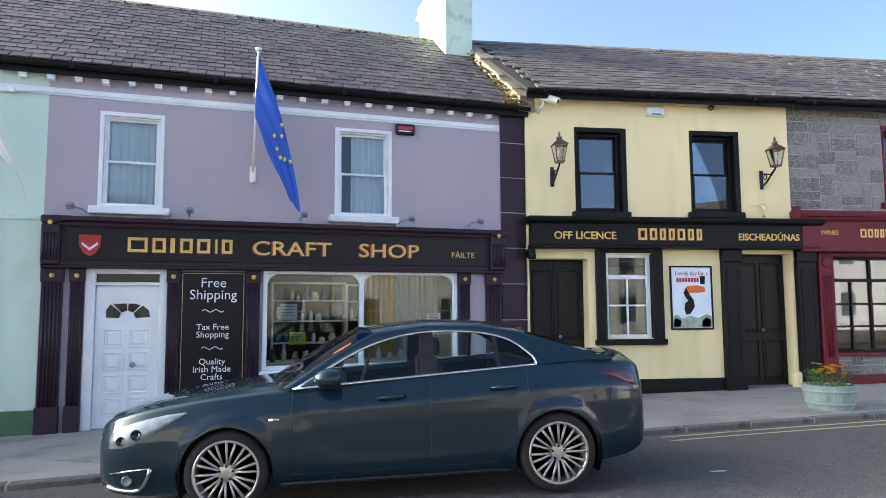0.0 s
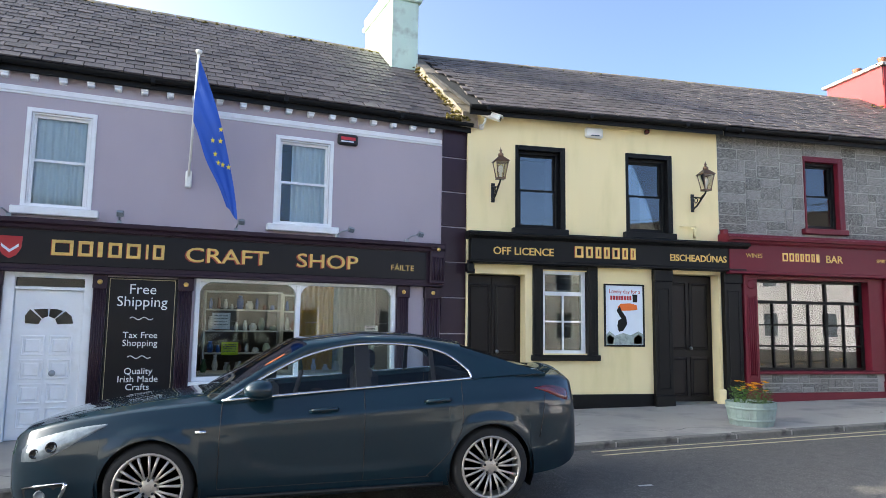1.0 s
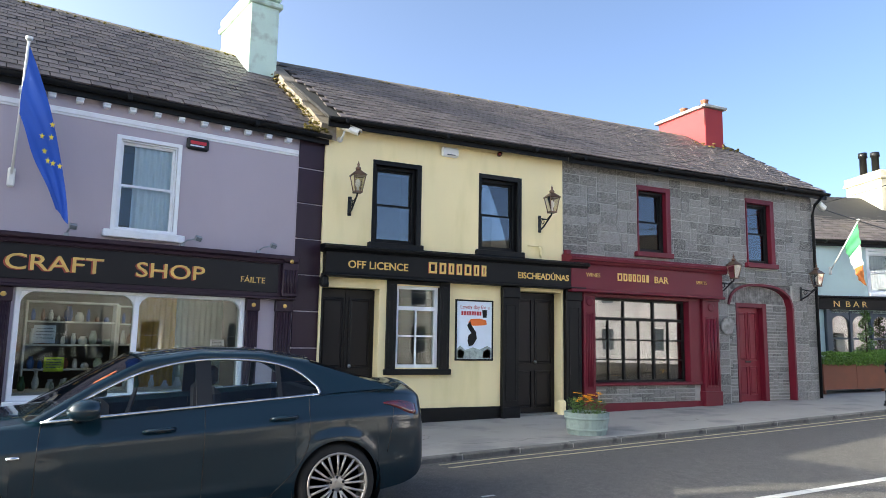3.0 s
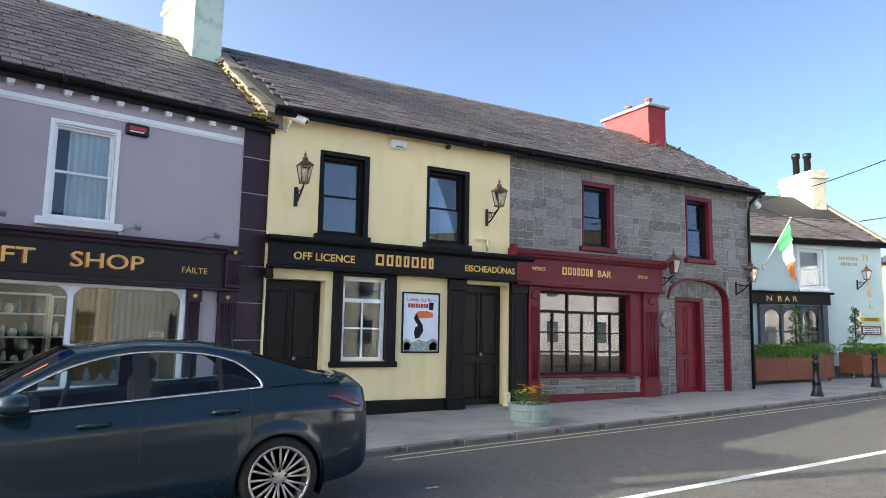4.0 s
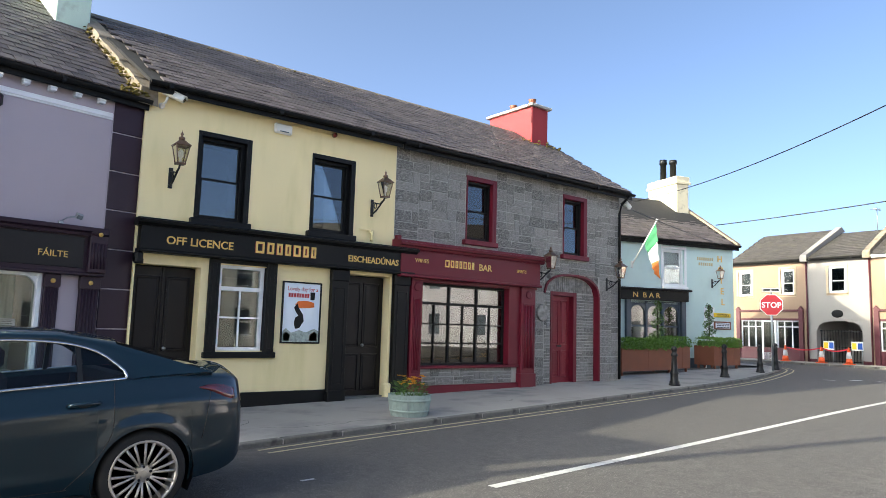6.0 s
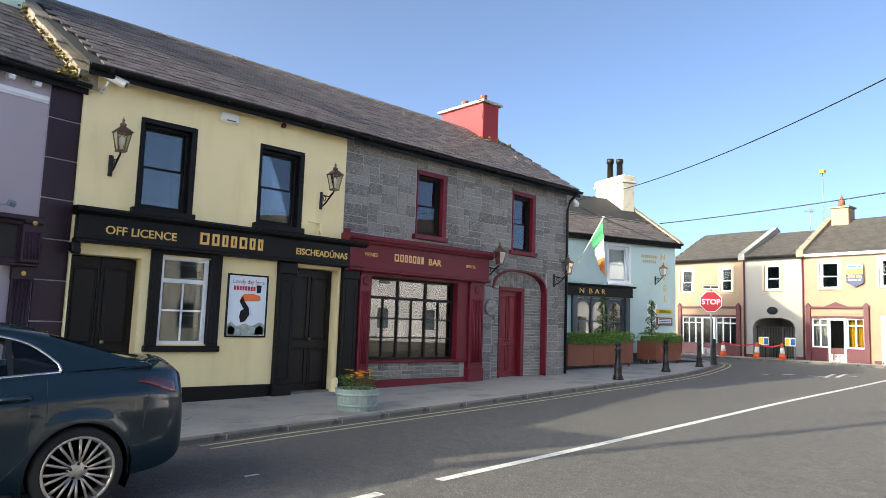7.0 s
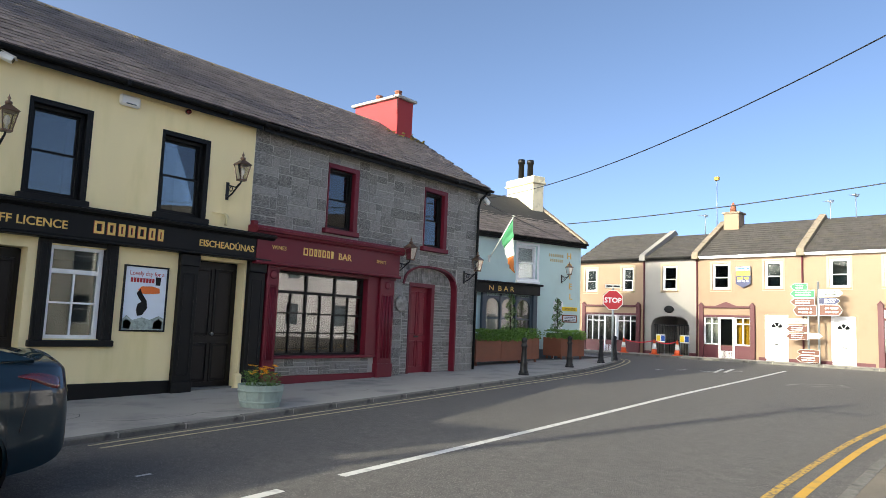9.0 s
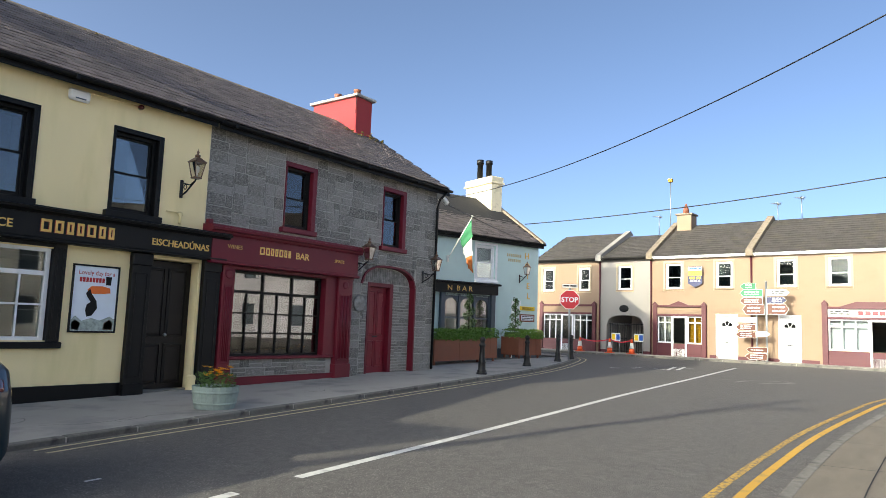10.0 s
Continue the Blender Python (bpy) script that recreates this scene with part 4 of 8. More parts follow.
drape(t, -0.6, 0.15, 0, 1.55, 0.05, "grey_paint", name="cloth")

# ---------- the mint house beside it ----------
mint = thing("mint_house", FRAME_Q, "pale mint rendered house with a green plinth", "house")
bm = B()
panel_wall(bm, -11.5, -6.81, -0.5, 5.12, [(-10.0, -7.42, 0.55, 2.55), (-9.6, -8.7, 3.1, 4.4)], 0, 0.34)
part("wall", bm, "mint_wall", mint)
bm = B()
box(bm, -11.5, -6.815, -0.025, 0.0, -0.4, 0.30, 0.004)
part("plinth", bm, "green_plinth", mint)
bm = B()
box(bm, -11.5, -6.815, -0.025, 0.0, 2.88, 2.93, 0.008)
part("band", bm, "mint_wall", mint)
bm = B()
box(bm, -10.1, -7.36, -0.05, 0.0, 0.45, 2.9, 0.01)
part("shop_surround", bm, "green_plinth", mint)
sash(mint, -9.6, -8.7, 3.1, 4.4, "white", 0.08, curtain=[(0.05, 0.95)], sill=(0.1, 0.1, 0.1))
pane(-10.0, -7.42, 0.55, 2.55, -0.055, mint, "dark_glass")
bm = B()
box(bm, -11.5, -6.82, 5.6, 5.9, -0.5, 5.1), box(bm, -11.5, -11.42, 0.34, 5.6, -0.5, 7.0)
part("rear_wall", bm, "mint_wall", mint)

shop_lamp = new("shop_ceiling_lamp", bpy.data.lights.new("shop_ceiling_lamp", "AREA"))
shop_lamp.data.energy, shop_lamp.data.size, shop_lamp.data.color = 1.6, 1.6, (1.0, 0.93, 0.82)
shop_lamp.matrix_world = FRAME_Q @ Matrix.Translation((-2.3, 1.5, 2.5))

# ---------- the row goes on: unseen houses added to keep low sun off the footpath ---
for u in (-18.2, -24.9):
    nb = thing("unseen_shade_house", FRAME_Q @ Matrix.Translation((u, 0, 0)), "unseen plain lilac house added along the row to shade the footpath", "house", "houses along the row")
    bm = B()
    box(bm, 0.0, 6.66, 0.0, 6.0, -0.5, 4.6)
    part("wall", bm, "plum_wall", nb)
    bm = B()
    roof_deck(bm, 0.0, 6.66, -0.15, 4.6, 3.0, 6.2)
    part("roof", bm, "slate_far", nb)
    bm = B()
    prism_x(bm, [(0.0, 4.6), (3.0, 6.1), (6.0, 4.6)], 0.05, 6.6)
    part("gable", bm, "plum_wall", nb)


# ---------- the pale yellow public house ----------
pub = thing("yellow_pub_house", FRAME_G, "pale yellow rendered pub house with black trim and slate roof", "house")
bm = B()
panel_wall(bm, 2.96, 7.85, -0.5, 5.36, [(2.99, 4.02, -0.5, 2.48), (3.86, 4.74, 3.29, 4.75), (5.98, 6.86, 3.31, 4.75), (4.28, 5.22, 1.12, 2.56), (6.80, 7.85, -0.5, 2.58)], 0, 0.36)
part("wall", bm, "yellow_wall", pub)
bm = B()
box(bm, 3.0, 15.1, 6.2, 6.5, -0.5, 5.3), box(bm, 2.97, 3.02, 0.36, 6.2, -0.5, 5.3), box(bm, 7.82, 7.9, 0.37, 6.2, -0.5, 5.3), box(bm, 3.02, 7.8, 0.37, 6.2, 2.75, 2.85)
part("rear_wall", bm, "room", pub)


def lined_window(house, x0, x1, z0, z1, material, depth=0.18, curtain=None, sill_h=0.11):
    boards = [(x0, x0 + 0.025, -0.012, depth, z0, z1), (x1 - 0.06, x1, -0.012, depth, z0, z1), (x0 + 0.025, x1 - 0.06, -0.012, depth, z1 - 0.05, z1)]
    if material == "black":
        boards += [(x1, x1 + 0.03, -0.014, 0.0, z0, z1 + 0.03), (x0 - 0.03, x0, -0.014, 0.0, z0, z1 + 0.03), (x0, x1, -0.014, 0.0, z1, z1 + 0.03)]
    else:
        boards += [(x1, x1 + 0.06, -0.014, 0.01, z0, z1 + 0.05), (x0 - 0.02, x1, -0.014, 0.01, z1, z1 + 0.05)]
    for q in boards:
        part("lining_board", box(B(), *q, 0.003), material, house)
    return sash(house, x0 + 0.025, x1 - 0.06, z0, z1 - 0.05, "black", depth - 0.06, sill=(0.12, 0.1, sill_h), sill_mat=material, curtain=curtain, fw=0.055)


lined_window(pub, 3.86, 4.74, 3.29, 4.75, "black")
lined_window(pub, 5.98, 6.86, 3.31, 4.75, "black")
bm = B()
box(bm, 3.92, 6.45, -0.03, 0.0, -0.3, 0.42, 0.006)
part("plinth", bm, "black", pub)
# black fascia
bm = B()
box(bm, 2.99, 8.22, -0.20, 0.0, 2.70, 3.08, 0.004)
fas = part("fascia", bm, "black", pub, "black fascia board with gold lettering")
prism_x(bm := B(), [(0.0, 2.645), (-0.21, 2.645), (-0.23, 2.66), (-0.23, 2.685), (-0.21, 2.70), (0.0, 2.70)], 2.97, 8.24)
part("lower_moulding", bm, "black", pub)
prism_x(bm := B(), [(0.0, 3.06), (-0.22, 3.06), (-0.25, 3.08), (-0.27, 3.10), (-0.32, 3.105), (-0.33, 3.145), (-0.30, 3.155), (-0.295, 3.175), (0.0, 3.19)], 2.93, 8.28)
part("cornice", bm, "black", pub)
words("OFF LICENCE", 0.18, "gold", fas, 3.92, -0.204, 2.80, 0.004, 1.02, bold=0.003)
letter_bars([(4.86, 5.02), (5.07, 5.20), (5.25, 5.36), (5.41, 5.52), (5.57, 5.71), (5.76, 5.87), (5.92, 6.02)], 2.79, 2.99, -0.202, "gold", fas)
words("EISCHEADÚNAS", 0.165, "gold", fas, 7.27, -0.204, 2.80, 0.004, 0.98, bold=0.003)
for a, c in ((6.44, 6.79), (7.86, 8.22)):
    bm = B()
    box(bm, a, c, -0.10, 0.01, -0.2, 2.645, 0.006)
    frame_of(bm, a + 0.06, c - 0.06, 0.5, 2.3, 0.02, -0.112, -0.10, 0.004)
    box(bm, a - 0.015, c + 0.015, -0.13, 0.0, -0.2, 0.40, 0.012)
    box(bm, a - 0.015, c + 0.015, -0.13, 0.0, 2.42, 2.645, 0.02)
    part("pilaster", bm, "black", pub)
bm = B()
box(bm, 2.93, 3.05, -0.22, 0.0, 2.48, 2.645, 0.03)
lathe(bm, [(0.045, 2.93), (0.045, 3.05)], 12, (0, -0.18, 2.50), "x")
part("console_bracket", bm, "black", pub)
# ground window
bm = B()
for a, c in ((4.15, 4.33), (5.17, 5.36)):
    post = part("window_post", box(B(), a, c, -0.05, 0.10, 1.10, 2.645, 0.006), "black", pub)
    part("post_moulding", frame_of(B(), a + 0.04, c - 0.04, 1.14, 2.58, 0.018, -0.06, -0.048, 0.003), "black", post)
part("window_ledge", box(B(), 4.12, 5.39, -0.09, 0.06, 1.0, 1.10, 0.012), "black", pub)
part("window_head", box(B(), 4.33, 5.17, -0.03, 0.1, 2.58, 2.645, 0.004), "black", pub)
bm = B()
frame_of(bm, 4.335, 5.165, 1.105, 2.575, 0.07, 0.06, 0.16, 0.005)
gw = part("window", bm, "white", pub, "white painted sash with glazing bars")
for q in ((4.40, 5.10, 0.07, 0.13, 2.13, 2.20), (4.40, 5.10, 0.08, 0.12, 1.66, 1.69), (4.735, 4.765, 0.08, 0.12, 1.17, 2.13)):
    box(bm := B(), *q, 0.003)
    part("glazing_bar", bm, "white", gw)
for a, c, d, e in ((4.405, 5.095, 2.2, 2.505), (4.405, 4.735, 1.69, 2.13), (4.765, 5.095, 1.69, 2.13), (4.405, 4.735, 1.175, 1.66), (4.765, 5.095, 1.175, 1.66)):
    pane(a, c, d, e, 0.10, gw, "glass_shop")
# doors
for x0, x1, zt, d, double in ((2.99, 4.02, 2.46, 0.26, True), (6.80, 7.80, 2.56, 0.24, False)):
    zb = pave_z((x0 + x1) / 2)
    bm = B()
    box(bm, x0, x1, d, d + 0.06, zb - 0.1, zt, 0.003)
    n = 2 if double else 1
    dr = part("door", bm, "black_door", pub, "dark panelled door set back in its opening")
    if double:
        panelled(dr, x0, x1, zb, zt, d, [(0.06 + 0.48 * i, 0.46 + 0.48 * i, za, zc) for i in (0, 1) for za, zc in ((0.05, 0.36), (0.41, 0.94))], "black_door")
        box(bm := B(), (x0 + x1) / 2 - 0.02, (x0 + x1) / 2 + 0.02, d - 0.02, d, zb, zt, 0.004)
        part("meeting_bead", bm, "black_door", dr)
    else:
        panelled(dr, x0, x1, zb, zt, d, [(0.08 + 0.45 * i, 0.47 + 0.45 * i, za, zc) for i in (0, 1) for za, zc in ((0.05, 0.36), (0.41, 0.95))], "black_door")
    bm = B()
    lathe(bm, [(0.012, 0.0), (0.012, -0.03), (0.032, -0.05), (0.03, -0.075), (0.0, -0.085)], 14, ((x0 + x1) / 2 + (0.07 if double else 0.02), d, zb + 1.0), "y")
    part("door_knob", bm, "steel", dr)
    bm = B()
    box(bm, x0 - 0.0, x1, 0.02, d, zb - 0.1, zb + 0.03, 0.008)
    part("threshold", bm, "kerb", dr)
box(bm := B(), 7.80, 7.848, 0.0, 0.24, -0.2, 2.578)
part("door_jamb", bm, "yellow_wall", pub)
bm = B()
box(bm, 7.72, 7.86, -0.10, 0.05, 0.12, 0.50, 0.03)
part("guard_stone", bm, "yellow_wall", pub)
# framed poster
poster = thing("framed_poster", FRAME_G @ Matrix.Translation((5.49, 0, 1.25)), "white advertising poster in a black frame on the wall", "poster")
bm = B()
frame_of(bm, 0, 0.78, 0, 1.11, 0.028, -0.035, 0.0, 0.006)
part("poster_frame", bm, "black", poster)
bm = B()
box(bm, 0.028, 0.752, -0.016, 0.0, 0.028, 1.082)
sheet_p = part("print", bm, "print_sky", poster)
words("Lovely day for a", 0.105, "print_red", sheet_p, 0.40, -0.018, 0.945, 0.001, 0.90)
for k in range(8):
    bm = B()
    box(bm, 0.12 + k * 0.053, 0.16 + k * 0.053, -0.0185, -0.016, 0.825, 0.90)
    part("letter_bar", bm, "print_red", sheet_p)
for poly, mt in (([(0.56, 0.79), (0.64, 0.79), (0.65, 0.93), (0.55, 0.93)], "black"), ([(0.26, 0.70), (0.32, 0.76), (0.50, 0.77), (0.63, 0.74), (0.645, 0.66), (0.56, 0.645), (0.38, 0.635), (0.30, 0.64)], "beak"),
                 ([(0.24, 0.64), (0.30, 0.72), (0.33, 0.64), (0.42, 0.52), (0.44, 0.40), (0.36, 0.28), (0.28, 0.26), (0.25, 0.36), (0.27, 0.46), (0.33, 0.50), (0.27, 0.58)], "black"),
                 ([(0.35, 0.42), (0.43, 0.46), (0.42, 0.38), (0.36, 0.33)], "beak"), ([(0.31, 0.755), (0.50, 0.768), (0.62, 0.742), (0.64, 0.715), (0.48, 0.725), (0.33, 0.72), (0.30, 0.735)], "sign_yellow"), ([(0.35, 0.58), (0.40, 0.545), (0.43, 0.48), (0.41, 0.46), (0.37, 0.51), (0.34, 0.55), (0.335, 0.57)], "paper"),
                 ([(0.05, 0.05), (0.16, 0.04), (0.19, 0.15), (0.10, 0.21), (0.05, 0.17), (0.045, 0.14), (0.048, 0.1), (0.05, 0.08), (0.05, 0.06)], "green_plinth"), ([(0.56, 0.05), (0.72, 0.05), (0.73, 0.17), (0.66, 0.22), (0.58, 0.17), (0.57, 0.14), (0.565, 0.11), (0.562, 0.08), (0.56, 0.06)], "corten"), ([(0.03, 0.03), (0.75, 0.03), (0.75, 0.22), (0.66, 0.27), (0.5, 0.2), (0.36, 0.24), (0.2, 0.19), (0.1, 0.27), (0.03, 0.2)], "print_town")):
    bm = B()
    prism(bm, poly, -0.0175 - 0.0006 * len(poly), -0.016)
    part("printed_shape", bm, mt, sheet_p)

# ---------- the grey stone bar ----------
bar = thing("stone_bar_house", FRAME_G, "grey limestone bar house with burgundy trim and slate roof", "house")
HOLES = [(9.76, 10.60, 3.54, 4.93), (12.95, 13.79, 3.50, 4.97), (8.54, 11.10, 0.80, 2.62), (12.31, 14.33, -0.5, 3.0)]
bm = B()
panel_wall(bm, 7.85, 15.2, -0.5, 5.36, HOLES, 0.02, 0.45)
stone_wall = part("wall", bm, "mortar", bar)
bm = B()
box(bm, 15.1, 15.2, 0.45, 6.2, -0.5, 5.3)
prism_x(bm, [(-0.15, 5.3), (3.0, 7.36), (6.2, 5.3)], 15.0, 15.2)
box(bm, 7.95, 15.1, 0.46, 6.2, 2.8, 2.9)
part("gable_wall", bm, "mortar", bar)
lined_window(bar, 9.76, 10.60, 3.54, 4.93, "red", curtain=[(0.55, 0.95)])
lined_window(bar, 12.95, 13.79, 3.50, 4.97, "red", curtain=[(0.45, 0.9)])
# blocked arch with the red door
bm = B()
zb = 0.35
panel_wall(bm, 12.31, 14.33, -0.5, 3.0, [(12.70, 13.62, -0.5, 2.56)], 0.16, 0.44)
infill = part("arch_infill", bm, "mortar", bar)


def arch_z(x):
    t = (x - 13.32) / 1.01
    return 2.52 + 0.46 * math.sqrt(max(0.0, 1 - abs(t) ** 2.6))


bm = B()
n = 24
for k in range(n):
    xa, xb = 12.31 + 2.02 * k / n, 12.31 + 2.02 * (k + 1) / n
    prism(bm, [(xa, arch_z(xa)), (xb, arch_z(xb)), (xb, 3.02), (xa, 3.02)], 0.02, 0.2)
part("arch_spandrel", bm, "stone", bar)
bm = B()
line = [(14.324, 0.3), (14.324, 1.2), (14.324, 2.0)] + [(13.32 + (2.02 * k / 28 - 1.01) * 0.994, arch_z(12.31 + 2.02 * k / 28) - 0.006) for k in range(28, -1, -1)]
for (xa, za), (xb, zc) in zip(line, line[1:]):
    d = Vector((xb - xa, 0, zc - za))
    if d.length < 1e-6:
        continue
    nn = Vector((d.z, 0, -d.x)).normalized() * 0.05
    v = [bm.verts.new(p) for p in ((xa, -0.02, za), (xb, -0.02, zc), (xb + nn.x, -0.02, zc + nn.z), (xa + nn.x, -0.02, za + nn.z), (xa, 0.17, za), (xb, 0.17, zc), (xb + nn.x, 0.03, zc + nn.z), (xa + nn.x, 0.03, za + nn.z))]
    for f in ((0, 1, 2, 3), (0, 1, 5, 4), (2, 3, 7, 6), (0, 3, 7, 4), (1, 2, 6, 5)):
        bm.faces.new([v[i] for i in f])
part("arch_edge", bm, "red", bar, "burgundy painted arch edge")
bm = B()
box(bm, 12.68, 12.75, 0.14, 0.34, 0.0, 2.58, 0.004), box(bm, 13.52, 13.64, 0.14, 0.34, 0.0, 2.58, 0.004), box(bm, 12.75, 13.52, 0.14, 0.34, 2.48, 2.58, 0.004)
part("door_frame", bm, "red", bar)
bm = B()
box(bm, 12.75, 13.52, 0.28, 0.34, 0.2, 2.48, 0.003)
rd = part("door", bm, "red_door", bar, "red four-panel door")
panelled(rd, 12.75, 13.52, 0.40, 2.46, 0.28, [(0.12, 0.46, 0.04, 0.36), (0.54, 0.88, 0.04, 0.36), (0.12, 0.46, 0.42, 0.96), (0.54, 0.88, 0.42, 0.96)], "red_door")
bm = B()
box(bm, 13.05, 13.22, 0.262, 0.28, 1.22, 1.26, 0.004)
part("letter_plate", bm, "iron", rd)
bm = B()
lathe(bm, [(0.20, 0.0), (0.20, -0.03), (0.16, -0.045), (0.0, -0.045)], 24, (12.23, 0.0, 2.03), "y")
part("round_plaque", bm, "stone", bar)
# burgundy shopfront
bm = B()
box(bm, 7.90, 11.90, -0.22, 0.02, 2.64, 3.17, 0.004)
rf = part("fascia", bm, "red", bar, "burgundy fascia with gold lettering")
prism_x(bm := B(), [(0.02, 2.60), (-0.24, 2.60), (-0.26, 2.615), (-0.26, 2.645), (-0.24, 2.66), (0.02, 2.66)], 7.88, 11.93)
part("lower_moulding", bm, "red", bar)
prism_x(bm := B(), [(0.02, 3.15), (-0.25, 3.15), (-0.28, 3.18), (-0.29, 3.22), (-0.35, 3.225), (-0.36, 3.28), (-0.31, 3.29), (-0.30, 3.33), (0.02, 3.345)], 7.82, 11.99)
part("cornice", bm, "red", bar)
box(bm := B(), 7.87, 7.98, -0.1, 0.0, 3.33, 3.44, 0.01)
part("fascia_end", bm, "red", bar)
words("WINES", 0.115, "gold", rf, 8.42, -0.223, 2.91, 0.003)
letter_bars([(9.02, 9.14), (9.17, 9.27), (9.30, 9.38), (9.41, 9.49), (9.52, 9.62), (9.65, 9.73), (9.76, 9.83)], 2.865, 3.02, -0.222, "gold", rf)
words("BAR", 0.20, "gold", rf, 10.16, -0.224, 2.865, 0.004, 1.05, bold=0.002)
words("SPIRITS", 0.10, "gold", rf, 11.28, -0.223, 2.90, 0.003)
for a, c in ((8.26, 8.54), (11.40, 11.86)):
    bm = B()
    box(bm, a, c, -0.12, 0.02, 0.0, 2.60, 0.006)
    frame_of(bm, a + 0.05, c - 0.05, 0.7, 2.22, 0.02, -0.135, -0.12, 0.004)
    for k in range(3):
        w = (c - a - 0.16) / 3
        lathe(bm, [(w * 0.36, 0.75), (w * 0.36, 2.17)], 8, (a + 0.08 + w * (k + 0.5), -0.12, 0))
    box(bm, a - 0.02, c + 0.02, -0.15, 0.02, 0.0, 0.62, 0.012)
    lathe(bm, [(0.09, 0.0), (0.09, -0.015), (0.06, -0.02), (0.0, -0.012)], 20, ((a + c) / 2, -0.12, 2.42), "y")
    box(bm, a - 0.015, c + 0.015, -0.15, 0.02, 2.55, 2.60, 0.01)
    part("pilaster", bm, "red", bar)
bm = B()
box(bm, 8.54, 11.40, -0.06, 0.02, 0.0, 0.42, 0.008)
box(bm, 8.54, 11.40, -0.08, 0.1, 0.76, 0.82, 0.012)
box(bm, 11.06, 11.40, -0.06, 0.2, 0.82, 2.6, 0.006), box(bm, 8.54, 8.58, -0.06, 0.2, 0.82, 2.6, 0.006), box(bm, 8.58, 11.06, -0.06, 0.2, 2.53, 2.6, 0.006)
part("window_surround", bm, "red", bar)
bm = B()
X0, X1, Z0, Z1 = 8.58, 11.06, 0.82, 2.53
frame_of(bm, X0, X1, Z0, Z1, 0.05, 0.10, 0.17, 0.004)
bw = part("window", bm, "black", bar, "many-paned black framed bar window")
box(bm := B(), X0 + 0.05, X1 - 0.05, 0.10, 0.16, 2.08, 2.14, 0.003)
part("transom", bm, "black", bw)
cols = [X0 + 0.05 + (X1 - X0 - 0.1) * k / 6 for k in range(7)]
for k in range(1, 6):
    w = 0.026 if k % 2 == 0 else 0.016
    box(bm := B(), cols[k] - w, cols[k] + w, 0.10, 0.16, Z0 + 0.05, 2.08, 0.003)
    part("glazing_bar", bm, "black", bw)
    if k % 2 == 0:
        box(bm := B(), cols[k] - w, cols[k] + w, 0.10, 0.16, 2.14, Z1 - 0.05, 0.003)
        part("glazing_bar", bm, "black", bw)
for z in (1.28, 1.68):
    box(bm := B(), X0 + 0.05, X1 - 0.05, 0.105, 0.155, z - 0.015, z + 0.015, 0.003)
    part("glazing_bar", bm, "black", bw)
zz = [Z0 + 0.05, 1.265, 1.295, 1.665, 1.695, 2.08]
for k in range(6):
    for j in range(3):
        pane(cols[k] + 0.016, cols[k + 1] - 0.016, zz[2 * j], zz[2 * j + 1], 0.13, bw, "glass_bar")
for k in (0, 2, 4):
    pane(cols[k] + 0.02, cols[k + 2] - 0.02, 2.14, 2.48, 0.13, bw, "glass_bar")
# bottles and pale box behind the bar window
rng = random.Random(8)
for k in range(16):
    t = thing("bottle", FRAME_G @ Matrix.Translation((8.75 + k * 0.14 + rng.uniform(0, 0.05), 0.32 + rng.uniform(0, 0.1), 0.84)), "glass bottle standing on the window shelf", "bottle", "bottles in the bar window")
    bm = B()
    h = rng.uniform(0.2, 0.3)
    lathe(bm, [(0.035, 0), (0.037, h * 0.55), (0.014, h * 0.75), (0.014, h)], 10)
    part("body", bm, rng.choice(["green_plinth", "paper", "corten", "black", "print_sky"]), t)
bm = B()
box(bm, 8.0, 11.2, 0.2, 0.55, 0.78, 0.83, 0.01)
part("window_shelf", bm, "red", bar)
t = thing("window_drape", FRAME_G @ Matrix.Translation((10.9, 0.4, 0.85)), "dark red curtain beside the bar window", "curtain")
drape(t, -0.3, 0.15, 0, 1.7, 0, "red", name="cloth")

# shared roof over the pub and the bar
rf2 = B()
roof_deck(rf2, 2.95, 15.42, -0.26, 5.36, 3.0, 7.45)
for v in rf2.verts:
    if v.co.x < 3:
        v.co.x -= 0.55 * min(1.0, (v.co.y + 0.26) / 3.26)
pub_roof = part("roof", rf2, "roof_felt", pub)
slates(pub_roof, 2.35, 15.4, -0.26, 5.36, 3.0, 7.45, 0.255, 0.2, (3.0, 10.0, 11), seed=7, cut=lambda x, s: x > 3.17 - 0.55 * s)
bm = B()
for k in range(30):
    u = 2.54 + k * 0.43
    prism_x(bm, [(2.88, 7.40), (3.0, 7.50), (3.12, 7.40), (3.12, 7.37), (3.0, 7.46), (2.88, 7.37)], u, u + 0.42)
part("ridge_tile", bm, "coping", pub_roof, kind="stuff")
moss_tufts(pub_roof, [Vector((rng.uniform(3, 15), 2.86 + rng.uniform(-0.05, 0.03), 7.375 + rng.uniform(-0.015, 0.012))) for _ in range(110)]
           + [Vector((14.0 + rng.uniform(-0.5, 1.2), 2.2 - abs(rng.gauss(0, 0.12)), 7.0 + rng.uniform(-0.1, 0.03))) for _ in range(60)], 16, 0.024)
gutter(pub, 2.93, 7.83, -0.24, 5.36)
gutter(bar, 7.87, 15.45, -0.24, 5.34)
ch = B()
box(ch, 14.14, 14.81, 2.28, 4.1, 6.2, 8.12, 0.015)
red_ch = part("chimney", ch, "chimney_red", bar, "red rendered chimney stack")
bm = B()
box(bm, 14.05, 14.90, 2.19, 4.19, 8.12, 8.20, 0.015)
part("chimney_cap", bm, "mortar", red_ch)
